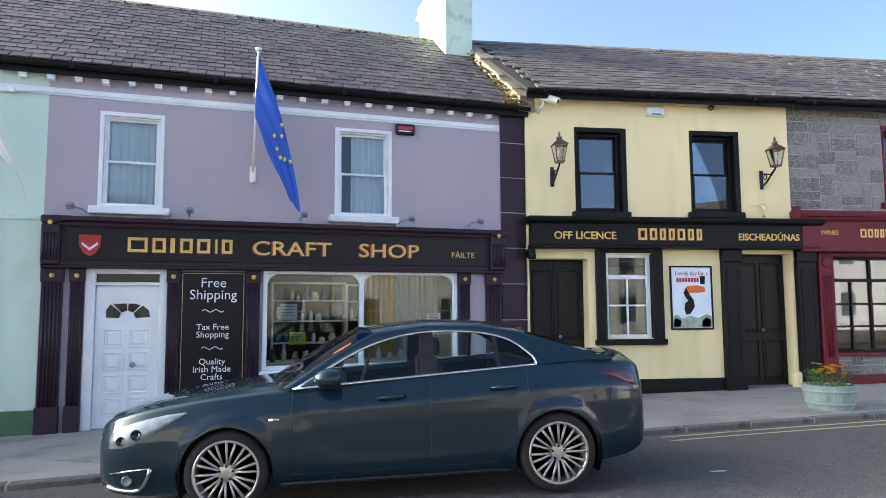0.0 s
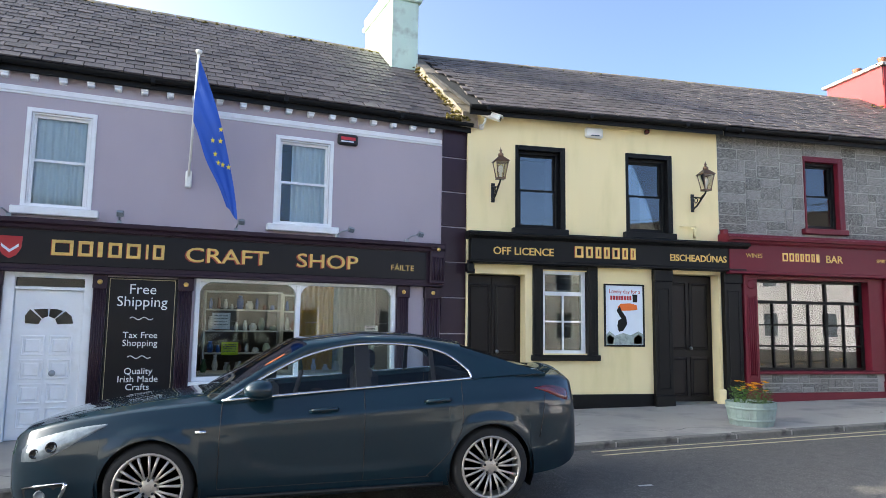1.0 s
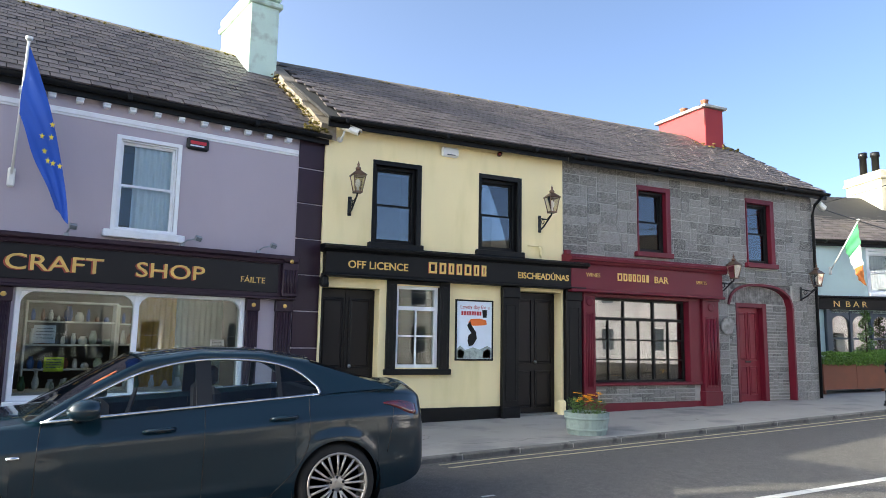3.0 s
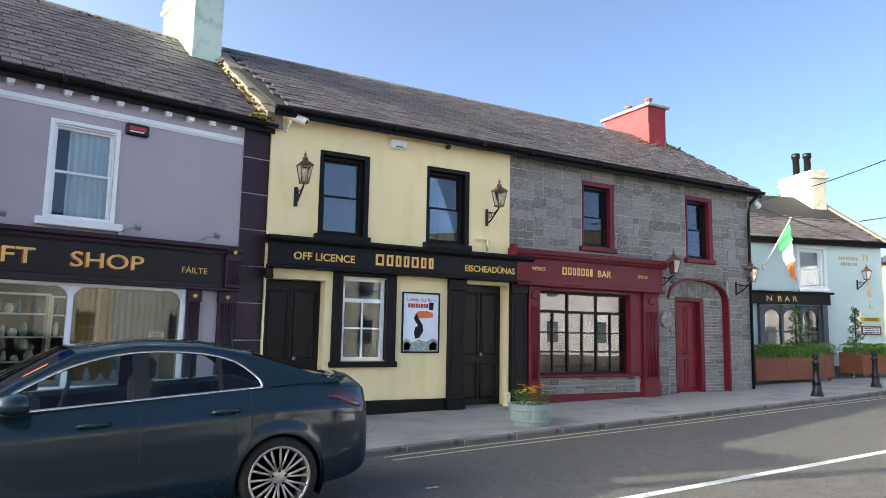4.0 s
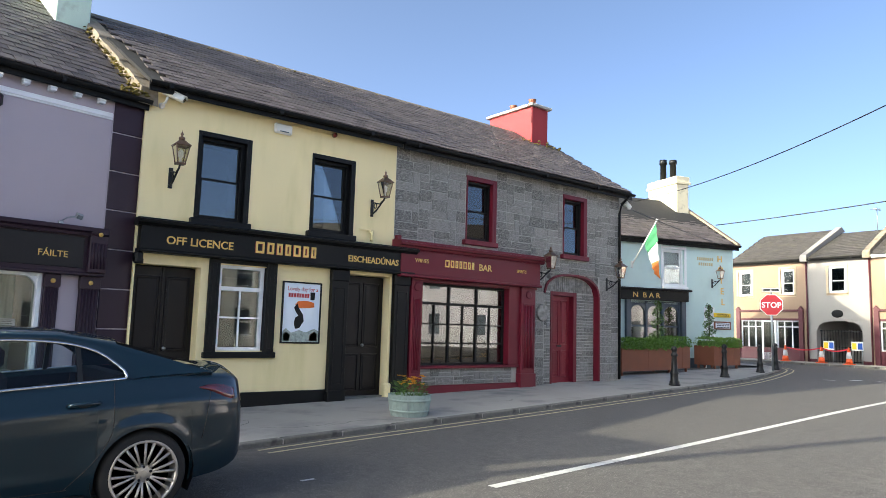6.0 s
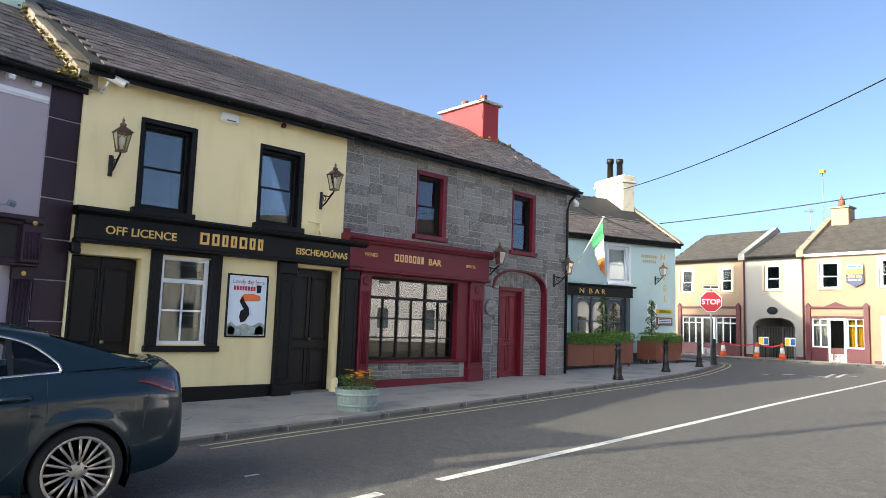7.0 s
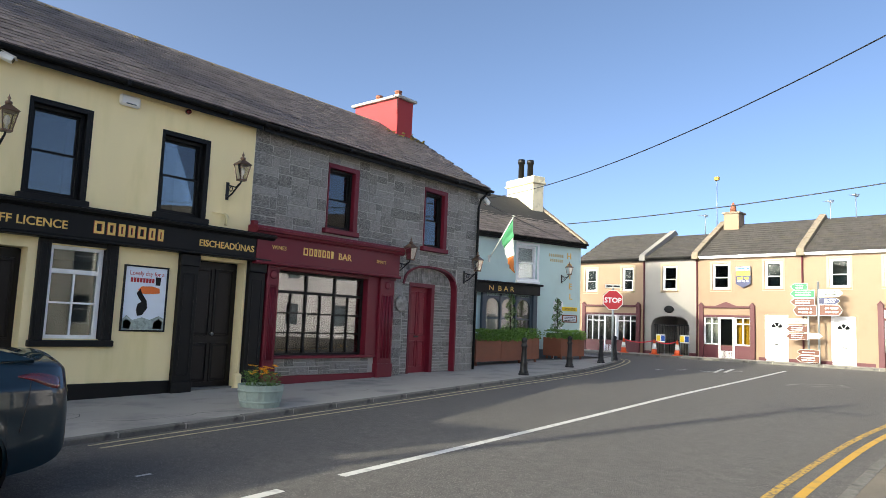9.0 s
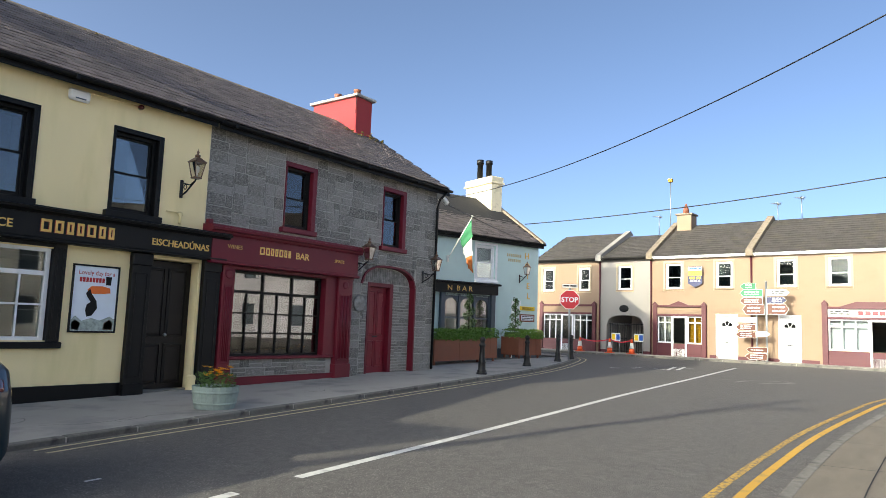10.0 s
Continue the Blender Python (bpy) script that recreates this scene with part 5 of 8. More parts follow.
for y in (2.6, 3.4):
    bm = B()
    lathe(bm, [(0.12, 8.20), (0.10, 8.42), (0.12, 8.46), (0.08, 8.46), (0.08, 8.25)], 14, (14.47, y, 0))
    part("chimney_pot", bm, "corten", red_ch)
bm = B()
tube(bm, [(14.10, 2.26, 8.2), (14.10, 2.26, 7.6)], 0.012, 6), tube(bm, [(13.9, 2.26, 8.12), (14.35, 2.26, 8.12)], 0.01, 6)
part("aerial", bm, "iron", red_ch)
bm = B()
tube(bm, [(15.28, -0.30, 5.28), (15.16, -0.12, 5.05), (15.14, -0.06, 4.8), (15.13, -0.05, 0.4)], 0.036, 10)
part("downpipe", bm, "gutter", bar)


# coursed stones of the bar front
def stones(parent, x0, x1, z0, z1, holes, y, seed, cell=0.085, spans=(3, 4, 4, 5, 6, 7), heights=(2, 2, 3, 3), proud=0.010, name="stone"):
    rng = random.Random(seed)
    protos = []
    for k in range(8):
        bm = B()
        box(bm, -0.5, 0.5, -1.0, 0.4, -0.5, 0.5, 0.04)
        for v in bm.verts:
            v.co += Vector((rng.uniform(-1, 1) * 0.02, rng.uniform(-1, 1) * 0.4, rng.uniform(-1, 1) * 0.04))
        bmesh.ops.recalc_face_normals(bm, faces=bm.faces)
        me = bpy.data.meshes.new(name)
        bm.to_mesh(me)
        bm.free()
        me.materials.append(M["stone"])
        protos.append(me)

    def lay(xa, xb, za, zb):
        g = 0.02
        ob = new(name, protos[rng.randrange(8)])
        ob.parent = parent
        ob.matrix_basis = Matrix.Translation(((xa + xb) / 2, y, (za + zb) / 2)) @ Matrix.Diagonal((xb - xa - g, proud, zb - za - g, 1))

    def lines(lo, hi, edges):
        out = []
        marks = sorted({lo, hi, *[e for e in edges if lo < e < hi]})
        for p, q in zip(marks, marks[1:]):
            n = max(1, round((q - p) / cell))
            out += [p + (q - p) * k / n for k in range(n)]
        return out + [hi]

    xs, zs = lines(x0, x1, [e for hh in holes for e in hh[:2]]), lines(z0, z1, [e for hh in holes for e in hh[2:]])
    nx, nz = len(xs) - 1, len(zs) - 1
    free = [[not any(hh[0] < (xs[i] + xs[i + 1]) / 2 < hh[1] and hh[2] < (zs[j] + zs[j + 1]) / 2 < hh[3] for hh in holes) for j in range(nz)] for i in range(nx)]
    for j in range(nz):
        for i in range(nx):
            if not free[i][j]:
                continue
            wide, tall = rng.choice(spans), rng.choice(heights)
            a = i
            while a < nx and a - i < wide and free[a][j]:
                a += 1
            if a < nx and free[a][j] and (a + 1 == nx or not free[a + 1][j]):
                a += 1
            c = j + 1
            while c < nz and c - j < tall and all(free[q][c] for q in range(i, a)):
                c += 1
            for p in range(i, a):
                for q in range(j, c):
                    free[p][q] = False
            lay(xs[i], xs[a], zs[j], zs[c])


UP = [(9.74, 10.66, 3.40, 4.98), (12.93, 13.85, 3.38, 5.02), (7.85, 12.0, -1, 3.34), (12.29, 14.39, -1, 3.03)]
stones(stone_wall, 7.86, 15.2, 0.3, 5.30, UP, 0.02, 31)
stones(infill, 12.32, 14.32, 0.32, 2.55, [(12.67, 13.65, -1, 2.6)], 0.16, 33, 0.075, (2, 3, 4, 5), (1, 1, 1, 2), 0.012)
stones(stone_wall, 8.56, 11.24, 0.42, 0.76, [], 0.02, 35, 0.08, (2, 3, 4, 6), (1, 1, 2), 0.014)
bm = B()
for k in range(26):
    xa, xb = 12.40 + 1.84 * k / 26, 12.40 + 1.84 * (k + 0.86) / 26
    prism(bm, [(xa, 2.58), (xb, 2.58), (xb, max(2.6, arch_z(xb) - 0.03)), (xa, max(2.6, arch_z(xa) - 0.03))], 0.145, 0.17)
part("lintel_stone", bm, "stone", infill, kind="stuff")


# ---------- the pale blue hotel on the corner ----------
def hz(z):
    return 1.6 + (z - 1.6) * 1.06


hotel = thing("corner_hotel", FRAME_H, "pale blue rendered corner hotel with a slate roof", "house")
bm = B()
panel_wall(bm, -11.0, 0.0, -0.3, hz(4.86), [(-3.32, -2.36, hz(3.29), hz(4.62)), (-4.85, -2.62, 1.30, hz(2.66)), (-1.42, -1.0, 0.3, hz(2.62))], 0, 0.35)
part("wall", bm, "hotel_wall", hotel)
bm = B()
box(bm, -0.35, -0.0, 0.36, 7.0, -0.3, hz(4.84)), box(bm, -11.0, 0.0, 7.0, 7.3, -0.3, hz(4.84))
prism_x(bm, [(-0.1, hz(4.84)), (3.5, 7.45), (7.2, hz(4.84))], -0.2, -0.01)
part("gable_wall", bm, "hotel_wall", hotel)
bm = B()
box(bm, -11, 0.004, -0.012, 0.0, -0.3, 0.75)
part("plinth", bm, "slate_blue", hotel)
rb = B()
roof_deck(rb, -11.0, 0.12, -0.2, hz(4.92), 3.5, 7.45)
hr = part("roof", rb, "roof_felt", hotel)
slates(hr, -11.0, 0.02, -0.2, hz(4.92), 3.5, 7.35, 0.3, 0.24, (0, 0, 0), seed=12)
bm = B()
prism_x(bm, [(-0.25, hz(4.90)), (-0.25, hz(4.98)), (3.5, 7.57), (3.5, 7.46)], 0.0, 0.16)
part("verge", bm, "coping", hr)
gutter(hotel, -11.0, 0.15, -0.18, hz(4.92), 0.07, 0.2)
sash(hotel, -3.32, -2.36, hz(3.29), hz(4.62), "white", 0.1, curtain=[(0.02, 0.98)], sill=(0.1, 0.12, 0.1), surround=0.1, fw=0.08, glazing="glass_clear")
bm = B()
box(bm, -0.68, -0.05, 2.4, 4.3, 6.2, 8.0, 0.02)
hc = part("chimney", bm, "cream_chimney", hotel, "cream rendered chimney stack")
bm = B()
box(bm, -0.76, 0.03, 2.32, 4.38, 8.0, 8.1, 0.02), box(bm, -0.72, -0.01, 2.36, 4.34, 8.1, 8.34, 0.02)
part("chimney_cap", bm, "cream_chimney", hc)
for y, h in ((3.65, 1.0), (3.0, 0.85)):
    bm = B()
    lathe(bm, [(0.14, 8.32), (0.13, 8.32 + h * 0.8), (0.17, 8.32 + h * 0.8), (0.16, 8.32 + h), (0.1, 8.32 + h), (0.1, 8.4)], 14, (-0.37, y, 0))
    part("chimney_pot", bm, "iron", hc)
bm = B()
box(bm, -7.0, -2.34, -0.22, 0.0, hz(2.76), hz(3.10), 0.006), box(bm, -7.05, -2.26, -0.34, 0.0, hz(3.10), hz(3.17), 0.02)
hf = part("fascia", bm, "black", hotel, "black fascia with gold lettering")
words("N  B A R", 0.27, "gold", hf, -4.25, -0.224, hz(2.84), 0.004, 1.2)
bm = B()
for a in (-5.05, -2.60):
    box(bm, a, a + 0.2, -0.14, 0.0, 0.3, hz(2.76), 0.01)
box(bm, -4.85, -2.6, -0.06, 0.2, 1.20, 1.30, 0.01), box(bm, -4.85, -2.6, -0.06, 0.1, 0.3, 1.2, 0.01)
for k in range(4):
    x = -4.85 + 2.23 * k / 3
    box(bm, x - 0.05, x + 0.05, -0.03, 0.12, 1.3, hz(2.74), 0.008)
for k in range(3):
    xa, xb = -4.80 + 2.23 * k / 3, -4.90 + 2.23 * (k + 1) / 3
    c, r = (xa + xb) / 2, (xb - xa) / 2
    for j in range(10):
        a0, a1 = math.pi * j / 10, math.pi * (j + 1) / 10
        prism(bm, [(c + r * math.cos(a0), 2.32 + r * math.sin(a0)), (c + r * math.cos(a0), hz(2.74)), (c + r * math.cos(a1), hz(2.74)), (c + r * math.cos(a1), 2.32 + r * math.sin(a1))], 0.0, 0.08)
    box(bm, xa, xb, 0.0, 0.06, 1.86, 1.92)
hw = part("bar_window", bm, "slate_blue", hotel, "blue-grey bar window with three arched lights")
for k in range(3):
    pane(-4.80 + 2.23 * k / 3, -4.90 + 2.23 * (k + 1) / 3, 1.3, 2.7, 0.04, hw, "glass_bar")
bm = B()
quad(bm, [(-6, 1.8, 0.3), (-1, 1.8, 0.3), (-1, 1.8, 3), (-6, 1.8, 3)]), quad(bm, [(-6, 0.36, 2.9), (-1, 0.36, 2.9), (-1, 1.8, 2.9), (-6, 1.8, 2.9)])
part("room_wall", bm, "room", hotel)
for k, c in enumerate("HOTEL"):
    words(c, 0.34, "gold", hotel, -0.66 + 0.03 * k, -0.004, hz(4.28 - 0.39 * k), 0.01, 1.0, bold=0.006)
for i in range(2):
    for k in range(8 - i):
        bm = B()
        box(bm, -1.75 + k * 0.10 + i * 0.07, -1.68 + k * 0.10 + i * 0.07, -0.012, 0.0, hz(4.30 - 0.19 * i), hz(4.41 - 0.19 * i), 0.004)
        part("letter_bar", bm, "line_pale", hotel)
for z0, z1, mt, lab in ((hz(2.27), hz(2.42), "sign_yellow", "yellow sign board"), (hz(1.83), hz(2.12), "corten", "framed menu board")):
    bm = B()
    box(bm, -1.02, -0.2, -0.05, 0.0, z0, z1, 0.01)
    s = part("wall_sign", bm, mt, hotel, lab)
    if mt == "corten":
        box(bm := B(), -0.95, -0.27, -0.054, -0.05, z0 + 0.05, z1 - 0.05)
        part("menu_sheet", bm, "paper", s)
    for i in range(3):
        bars_line(-0.9, -0.3, z0 + (z1 - z0) * (0.65 - 0.22 * i), (z1 - z0) * 0.1, -0.056, "trim", s, i)
bm = B()
box(bm, -1.40, -1.02, 0.12, 0.18, 0.3, hz(2.6), 0.01), box(bm, -1.45, -1.38, -0.03, 0.1, 0.3, hz(2.62), 0.006), box(bm, -1.04, -0.97, -0.03, 0.1, 0.3, hz(2.62), 0.006)
part("side_door", bm, "white", hotel)

# ---------- the cream terrace across the junction ----------
EAVE, TBASE = 5.42, 0.42
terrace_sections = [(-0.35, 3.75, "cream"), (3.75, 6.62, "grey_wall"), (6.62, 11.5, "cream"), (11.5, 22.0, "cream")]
WINS = [(0.14, 0.87), (2.45, 3.12), (4.79, 5.57), (7.39, 8.23), (9.87, 10.65), (12.6, 13.4), (14.7, 15.55), (17.6, 18.4), (20.0, 20.8)]
SHOPS = [(0.05, 3.55, 1), (6.78, 9.42, 2), (14.45, 18.2, 3)]
DOORS = [(9.96, 10.79), (12.73, 13.5), (19.0, 19.8)]
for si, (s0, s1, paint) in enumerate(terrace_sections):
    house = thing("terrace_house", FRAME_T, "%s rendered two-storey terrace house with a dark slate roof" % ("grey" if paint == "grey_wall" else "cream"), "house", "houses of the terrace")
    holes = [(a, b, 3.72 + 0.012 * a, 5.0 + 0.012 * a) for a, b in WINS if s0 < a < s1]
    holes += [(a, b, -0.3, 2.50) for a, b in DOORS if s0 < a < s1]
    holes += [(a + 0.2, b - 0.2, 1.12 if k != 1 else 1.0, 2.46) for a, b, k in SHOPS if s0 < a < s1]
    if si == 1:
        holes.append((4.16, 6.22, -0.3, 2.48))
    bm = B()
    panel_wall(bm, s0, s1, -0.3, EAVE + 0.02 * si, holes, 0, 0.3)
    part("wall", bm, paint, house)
    bm = B()
    box(bm, s0, s1, 7.0, 7.2, -0.3, EAVE), box(bm, s0, s0 + 0.05, 0.31, 7.0, -0.3, EAVE), box(bm, s1 - 0.05, s1, 0.31, 7.0, -0.3, EAVE), box(bm, s0 + 0.05, s1 - 0.05, 0.31, 7.0, 2.9, 3.0)
    part("rear_wall", bm, "room_pale", house)
    rb = B()
    rz = [7.30, 7.05, 7.50, 7.50][si]
    roof_deck(rb, s0, s1, -0.2, EAVE + 0.06, 3.4, rz)
    rr = part("roof", rb, "roof_felt", house)
    slates(rr, s0, s1, -0.2, EAVE + 0.06, 3.4, rz, 0.32, 0.28, (0, 0, 0), seed=40 + si, material="slate_far", rest="slate_far")
    gutter(house, s0, s1, -0.17, EAVE + 0.05, 0.06, 0.14, "white" if si > 1 else "gutter")
    if si:
        bm = B()
        prism_x(bm, [(-0.25, EAVE + 0.05), (-0.25, EAVE + 0.24), (3.4, 7.74 if si > 1 else 7.42), (3.8, 7.5 if si > 1 else 7.2), (3.4, 7.3 if si > 1 else 7.1)], s0 - 0.15, s0 + 0.15)
        box(bm, s0 - 0.17, s0 + 0.17, -0.3, 0.0, EAVE - 0.1, EAVE + 0.2, 0.02)
        part("parapet_coping", bm, "coping" if si > 1 else "grey_wall", rr)
        bm = B()
        tube(bm, [(s0 + 0.02, -0.06, EAVE), (s0 + 0.02, -0.06, 0.4)], 0.04, 8)
        part("downpipe", bm, "burgundy_far", house)
    bm = B()
    skip = sorted([(a, b) for a, b in DOORS if s0 < a < s1] + [(a - 0.15, b + 0.15) for a, b, k in SHOPS if s0 < a < s1] + ([(4.16, 6.22)] if si == 1 else []))
    x = s0
    for a, b in skip + [(s1, s1)]:
        if a > x:
            part("plinth", box(B(), x, a, -0.02, 0.0, -0.2, TBASE + 0.22, 0.004), "burgundy_far", house)
        x = b
    for a, b in WINS:
        if s0 < a < s1:
            z0, z1 = 3.72 + 0.012 * a, 5.0 + 0.012 * a
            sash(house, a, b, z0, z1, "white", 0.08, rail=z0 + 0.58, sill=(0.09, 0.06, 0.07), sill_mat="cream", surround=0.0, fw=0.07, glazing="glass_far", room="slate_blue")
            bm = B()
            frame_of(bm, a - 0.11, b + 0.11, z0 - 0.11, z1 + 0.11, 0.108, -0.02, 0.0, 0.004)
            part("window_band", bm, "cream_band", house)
    for a, b in DOORS:
        if s0 < a < s1:
            bm = B()
            frame_of(bm, a - 0.09, b + 0.09, 0.1, 2.60, 0.1, -0.02, 0.1, 0.004)
            df = part("door_frame", bm, "white", house)
            bm = B()
            box(bm, a, b, 0.05, 0.1, 0.3, 2.5, 0.004)
            dd = part("door", bm, "white", house, "white panelled front door with a fanlight")
            panelled(dd, a, b, 0.45, 2.48, 0.05, [(0.12, 0.47, 0.04, 0.30), (0.53, 0.88, 0.04, 0.30), (0.12, 0.47, 0.40, 0.66), (0.53, 0.88, 0.40, 0.66)], "white")
            for k in range(3):
                bm = B()
                a0, a1 = math.pi * (k + 0.1) / 3, math.pi * (k + 0.9) / 3
                c = (a + b) / 2
                prism(bm, [(c + r * math.cos(t), 2.02 + r * math.sin(t)) for r, t in ((0.07, a0), (0.24, a0), (0.26, (a0 + a1) / 2), (0.24, a1), (0.07, a1))], 0.03, 0.05)
                part("fan_pane", bm, "dark_glass", dd)
            box(bm := B(), (a + b) / 2 - 0.13, (a + b) / 2 + 0.13, 0.035, 0.05, 1.22, 1.28, 0.004)
            part("letter_plate", bm, "iron", dd)
    for a, b, k in SHOPS:
        if not s0 < a < s1:
            continue
        bm = B()
        top = 3.0 + (0.12 if k == 3 else 0)
        box(bm, a - 0.02, a + 0.2, -0.12, 0.0, 0.2, top, 0.01), box(bm, b - 0.2, b + 0.02, -0.12, 0.0, 0.2, top, 0.01)
        for x in (a + 0.09, b - 0.09):
            prism(bm, [(x - 0.14, top), (x + 0.14, top), (x, top + 0.16)], -0.14, 0.0)
        box(bm, a + 0.2, b - 0.2, -0.10, 0.0, 2.46, 2.56, 0.01), box(bm, a + 0.2, b - 0.2, -0.14, 0.0, 2.90, 3.0, 0.012)
        c = (a + b) / 2
        prism(bm, [(c - 0.5, 3.0), (c + 0.5, 3.0), (c, 3.2)] if k != 3 else [(c - 1.2, 3.0), (c + 1.2, 3.0), (c + 0.6, 3.2), (c - 0.6, 3.2)], -0.13, 0.0)
        box(bm, a + 0.2, b - 0.2, -0.06, 0.0, 0.2, 1.1, 0.01)
        sf = part("shopfront", bm, "burgundy_far", house, "maroon timber shopfront")
        bm = B()
        box(bm, a + 0.2, b - 0.2, -0.05, 0.0, 2.56, 2.90)
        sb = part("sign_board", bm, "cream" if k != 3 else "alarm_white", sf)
        if k == 3:
            for i in range(6):
                box(bm := B(), a + 1.35 + 0.26 * i, a + 1.55 + 0.26 * i, -0.056, -0.05, 2.64, 2.82, 0.01)
                part("letter_bar", bm, "sign_red", sb)
            for i in range(2):
                bars_line(a + 0.3, a + 1.05, 2.66 + 0.11 * i, 0.06, -0.052, "trim", sb, i)
        bm = B()
        x0, x1, z0, z1 = a + 0.2, b - 0.2, 1.12 if k != 1 else 1.0, 2.46
        d0 = c - 0.38 if k < 3 else a + 1.75
        d1 = d0 + 0.76
        for xa, xb in ((x0, d0), (d1, x1)):
            bm = frame_of(B(), xa, xb, z0, z1, 0.06, 0.02, 0.1)
            nn = 3 if k != 2 else 2
            for i in range(1, nn):
                x = xa + (xb - xa) * i / nn
                box(bm, x - 0.025, x + 0.025, 0.03, 0.09, z0, z1)
            box(bm, xa, xb, 0.03, 0.09, 2.12, 2.17)
            swn = part("shop_window", bm, "white", sf)
            pane(xa, xb, z0, z1, 0.06, swn, "glass_far")
        bm = B()
        frame_of(bm, d0, d1, 0.3, z1, 0.09, -0.07, 0.0, 0.006)
        box(bm, d0 + 0.09, d1 - 0.09, -0.06, -0.01, 0.42, 0.85, 0.006)
        sd = part("shop_door", bm, "white", sf)
        pane(d0 + 0.09, d1 - 0.09, 0.85, z1 - 0.09, -0.03, sd, "glass_far")
        if k > 1:
            drape(swn, x0, d0, z0, z1, 0.25, "curtain" if k != 2 else "room_pale")
            drape(swn, d1, x1, z0, z1, 0.25, "mustard" if k == 2 else "curtain")
    if si == 1:
        bm = B()
        for k in range(16):
            xa, xb = 4.16 + 2.06 * k / 16, 4.16 + 2.06 * (k + 1) / 16
            az = lambda x: 1.95 + 0.5 * max(0.0, 1 - abs((x - 5.19) / 1.03) ** 3.2) ** 0.5
            prism(bm, [(xa, az(xa)), (xb, az(xb)), (xb, 2.5), (xa, 2.5)], 0.0, 0.3)
        part("arch_head", bm, "grey_wall", house)
        bm = B()
        quad(bm, [(4.0, 3.2, 0.2), (6.4, 3.2, 0.2), (6.4, 3.2, 2.8), (4.0, 3.2, 2.8)]), quad(bm, [(4.1, 0.3, 0.2), (4.1, 3.2, 0.2), (4.1, 3.2, 2.8), (4.1, 0.3, 2.8)]), quad(bm, [(6.3, 0.3, 0.2), (6.3, 3.2, 0.2), (6.3, 3.2, 2.8), (6.3, 0.3, 2.8)])
        part("passage_wall", bm, "grey_wall", house)
        gate = thing("archway_gate", FRAME_T @ Matrix.Translation((4.2, 0.25, 0.42)), "dark iron gate of upright bars inside the archway", "gate")
        for k in range(15):
            bm = B()
            x = 0.06 + k * 0.133
            tube(bm, [(x, 0, 0.05), (x, 0, 1.62)], 0.014, 6)
            part("gate_bar", bm, "iron", gate)
        for z in (0.12, 0.8, 1.55):
            bm = B()
            box(bm, 0, 1.98, -0.015, 0.015, z, z + 0.04)
            part("gate_rail", bm, "iron", gate)
        bm = B()
        lathe(bm, [(0.26, 0.0), (0.26, -0.03), (0.22, -0.04), (0.0, -0.04)], 24, (5.15, 0.0, 2.80), "y")
        for v in bm.verts:
            v.co.z = 2.80 + (v.co.z - 2.80) * 0.72
        part("oval_plaque", bm, "black", house)
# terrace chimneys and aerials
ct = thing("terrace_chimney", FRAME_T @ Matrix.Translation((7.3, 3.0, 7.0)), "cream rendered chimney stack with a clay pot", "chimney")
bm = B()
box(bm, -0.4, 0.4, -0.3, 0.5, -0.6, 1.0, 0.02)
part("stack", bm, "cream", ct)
bm = B()
box(bm, -0.47, 0.47, -0.37, 0.57, 1.0, 1.1, 0.02)
part("cap", bm, "coping", ct)
bm = B()
lathe(bm, [(0.17, 1.1), (0.14, 1.4), (0.05, 1.62), (0.0, 1.7)], 14)
part("pot", bm, "corten", ct)
for s, h, head in ((6.35, 3.0, True), (13.0, 1.6, False), (11.9, 1.4, False), (5.7, 1.2, False)):
    t = thing("roof_aerial", FRAME_T @ Matrix.Translation((s, 3.2, 7.0)), "thin metal aerial mast on the roof ridge", "aerial")
    bm = B()
    tube(bm, [(0, 0, 0), (0, 0, h)], 0.022, 6)
    part("mast", bm, "steel", t)
    bm = B()
    if head:
        box(bm, -0.12, 0.12, -0.1, 0.1, h, h + 0.2, 0.02)
    else:
        for k in range(5):
            tube(bm, [(-0.25 + 0.05 * k, -0.3 + k * 0.15, h - 0.12), (0.25 - 0.05 * k, -0.3 + k * 0.15, h - 0.12)], 0.012, 5)
        tube(bm, [(0, -0.35, h - 0.12), (0, 0.35, h - 0.12)], 0.012, 5)
    part("head", bm, "line_yellow" if head else "steel", t)
sale = thing("sale_board", FRAME_T @ Matrix.Translation((8.58, -0.12, 3.95)), "blue and yellow property sale board on the wall", "sign")
bm = B()
prism(bm, [(0, 0.12), (0.35, -0.08), (0.7, 0.12), (0.7, 0.95), (0, 0.95)], -0.02, 0.0)
part("board", bm, "navy_film", sale)
box(bm := B(), 0.02, 0.68, -0.026, -0.02, 0.50, 0.74)
yb = part("yellow_band", bm, "sign_yellow", sale)
words("FOR SALE", 0.15, "print_red", yb, 0.35, -0.028, 0.56, 0.001, 0.95)
box(bm := B(), 0.02, 0.68, -0.026, -0.02, 0.76, 0.93)
wb = part("white_band", bm, "paper", sale)
bars_line(0.06, 0.64, 0.80, 0.08, -0.027, "sign_blue", wb, 2)
bars_line(0.08, 0.62, 0.33, 0.11, -0.021, "sign_yellow", sale, 3)
bars_line(0.1, 0.6, 0.2, 0.07, -0.021, "paper", sale, 4)

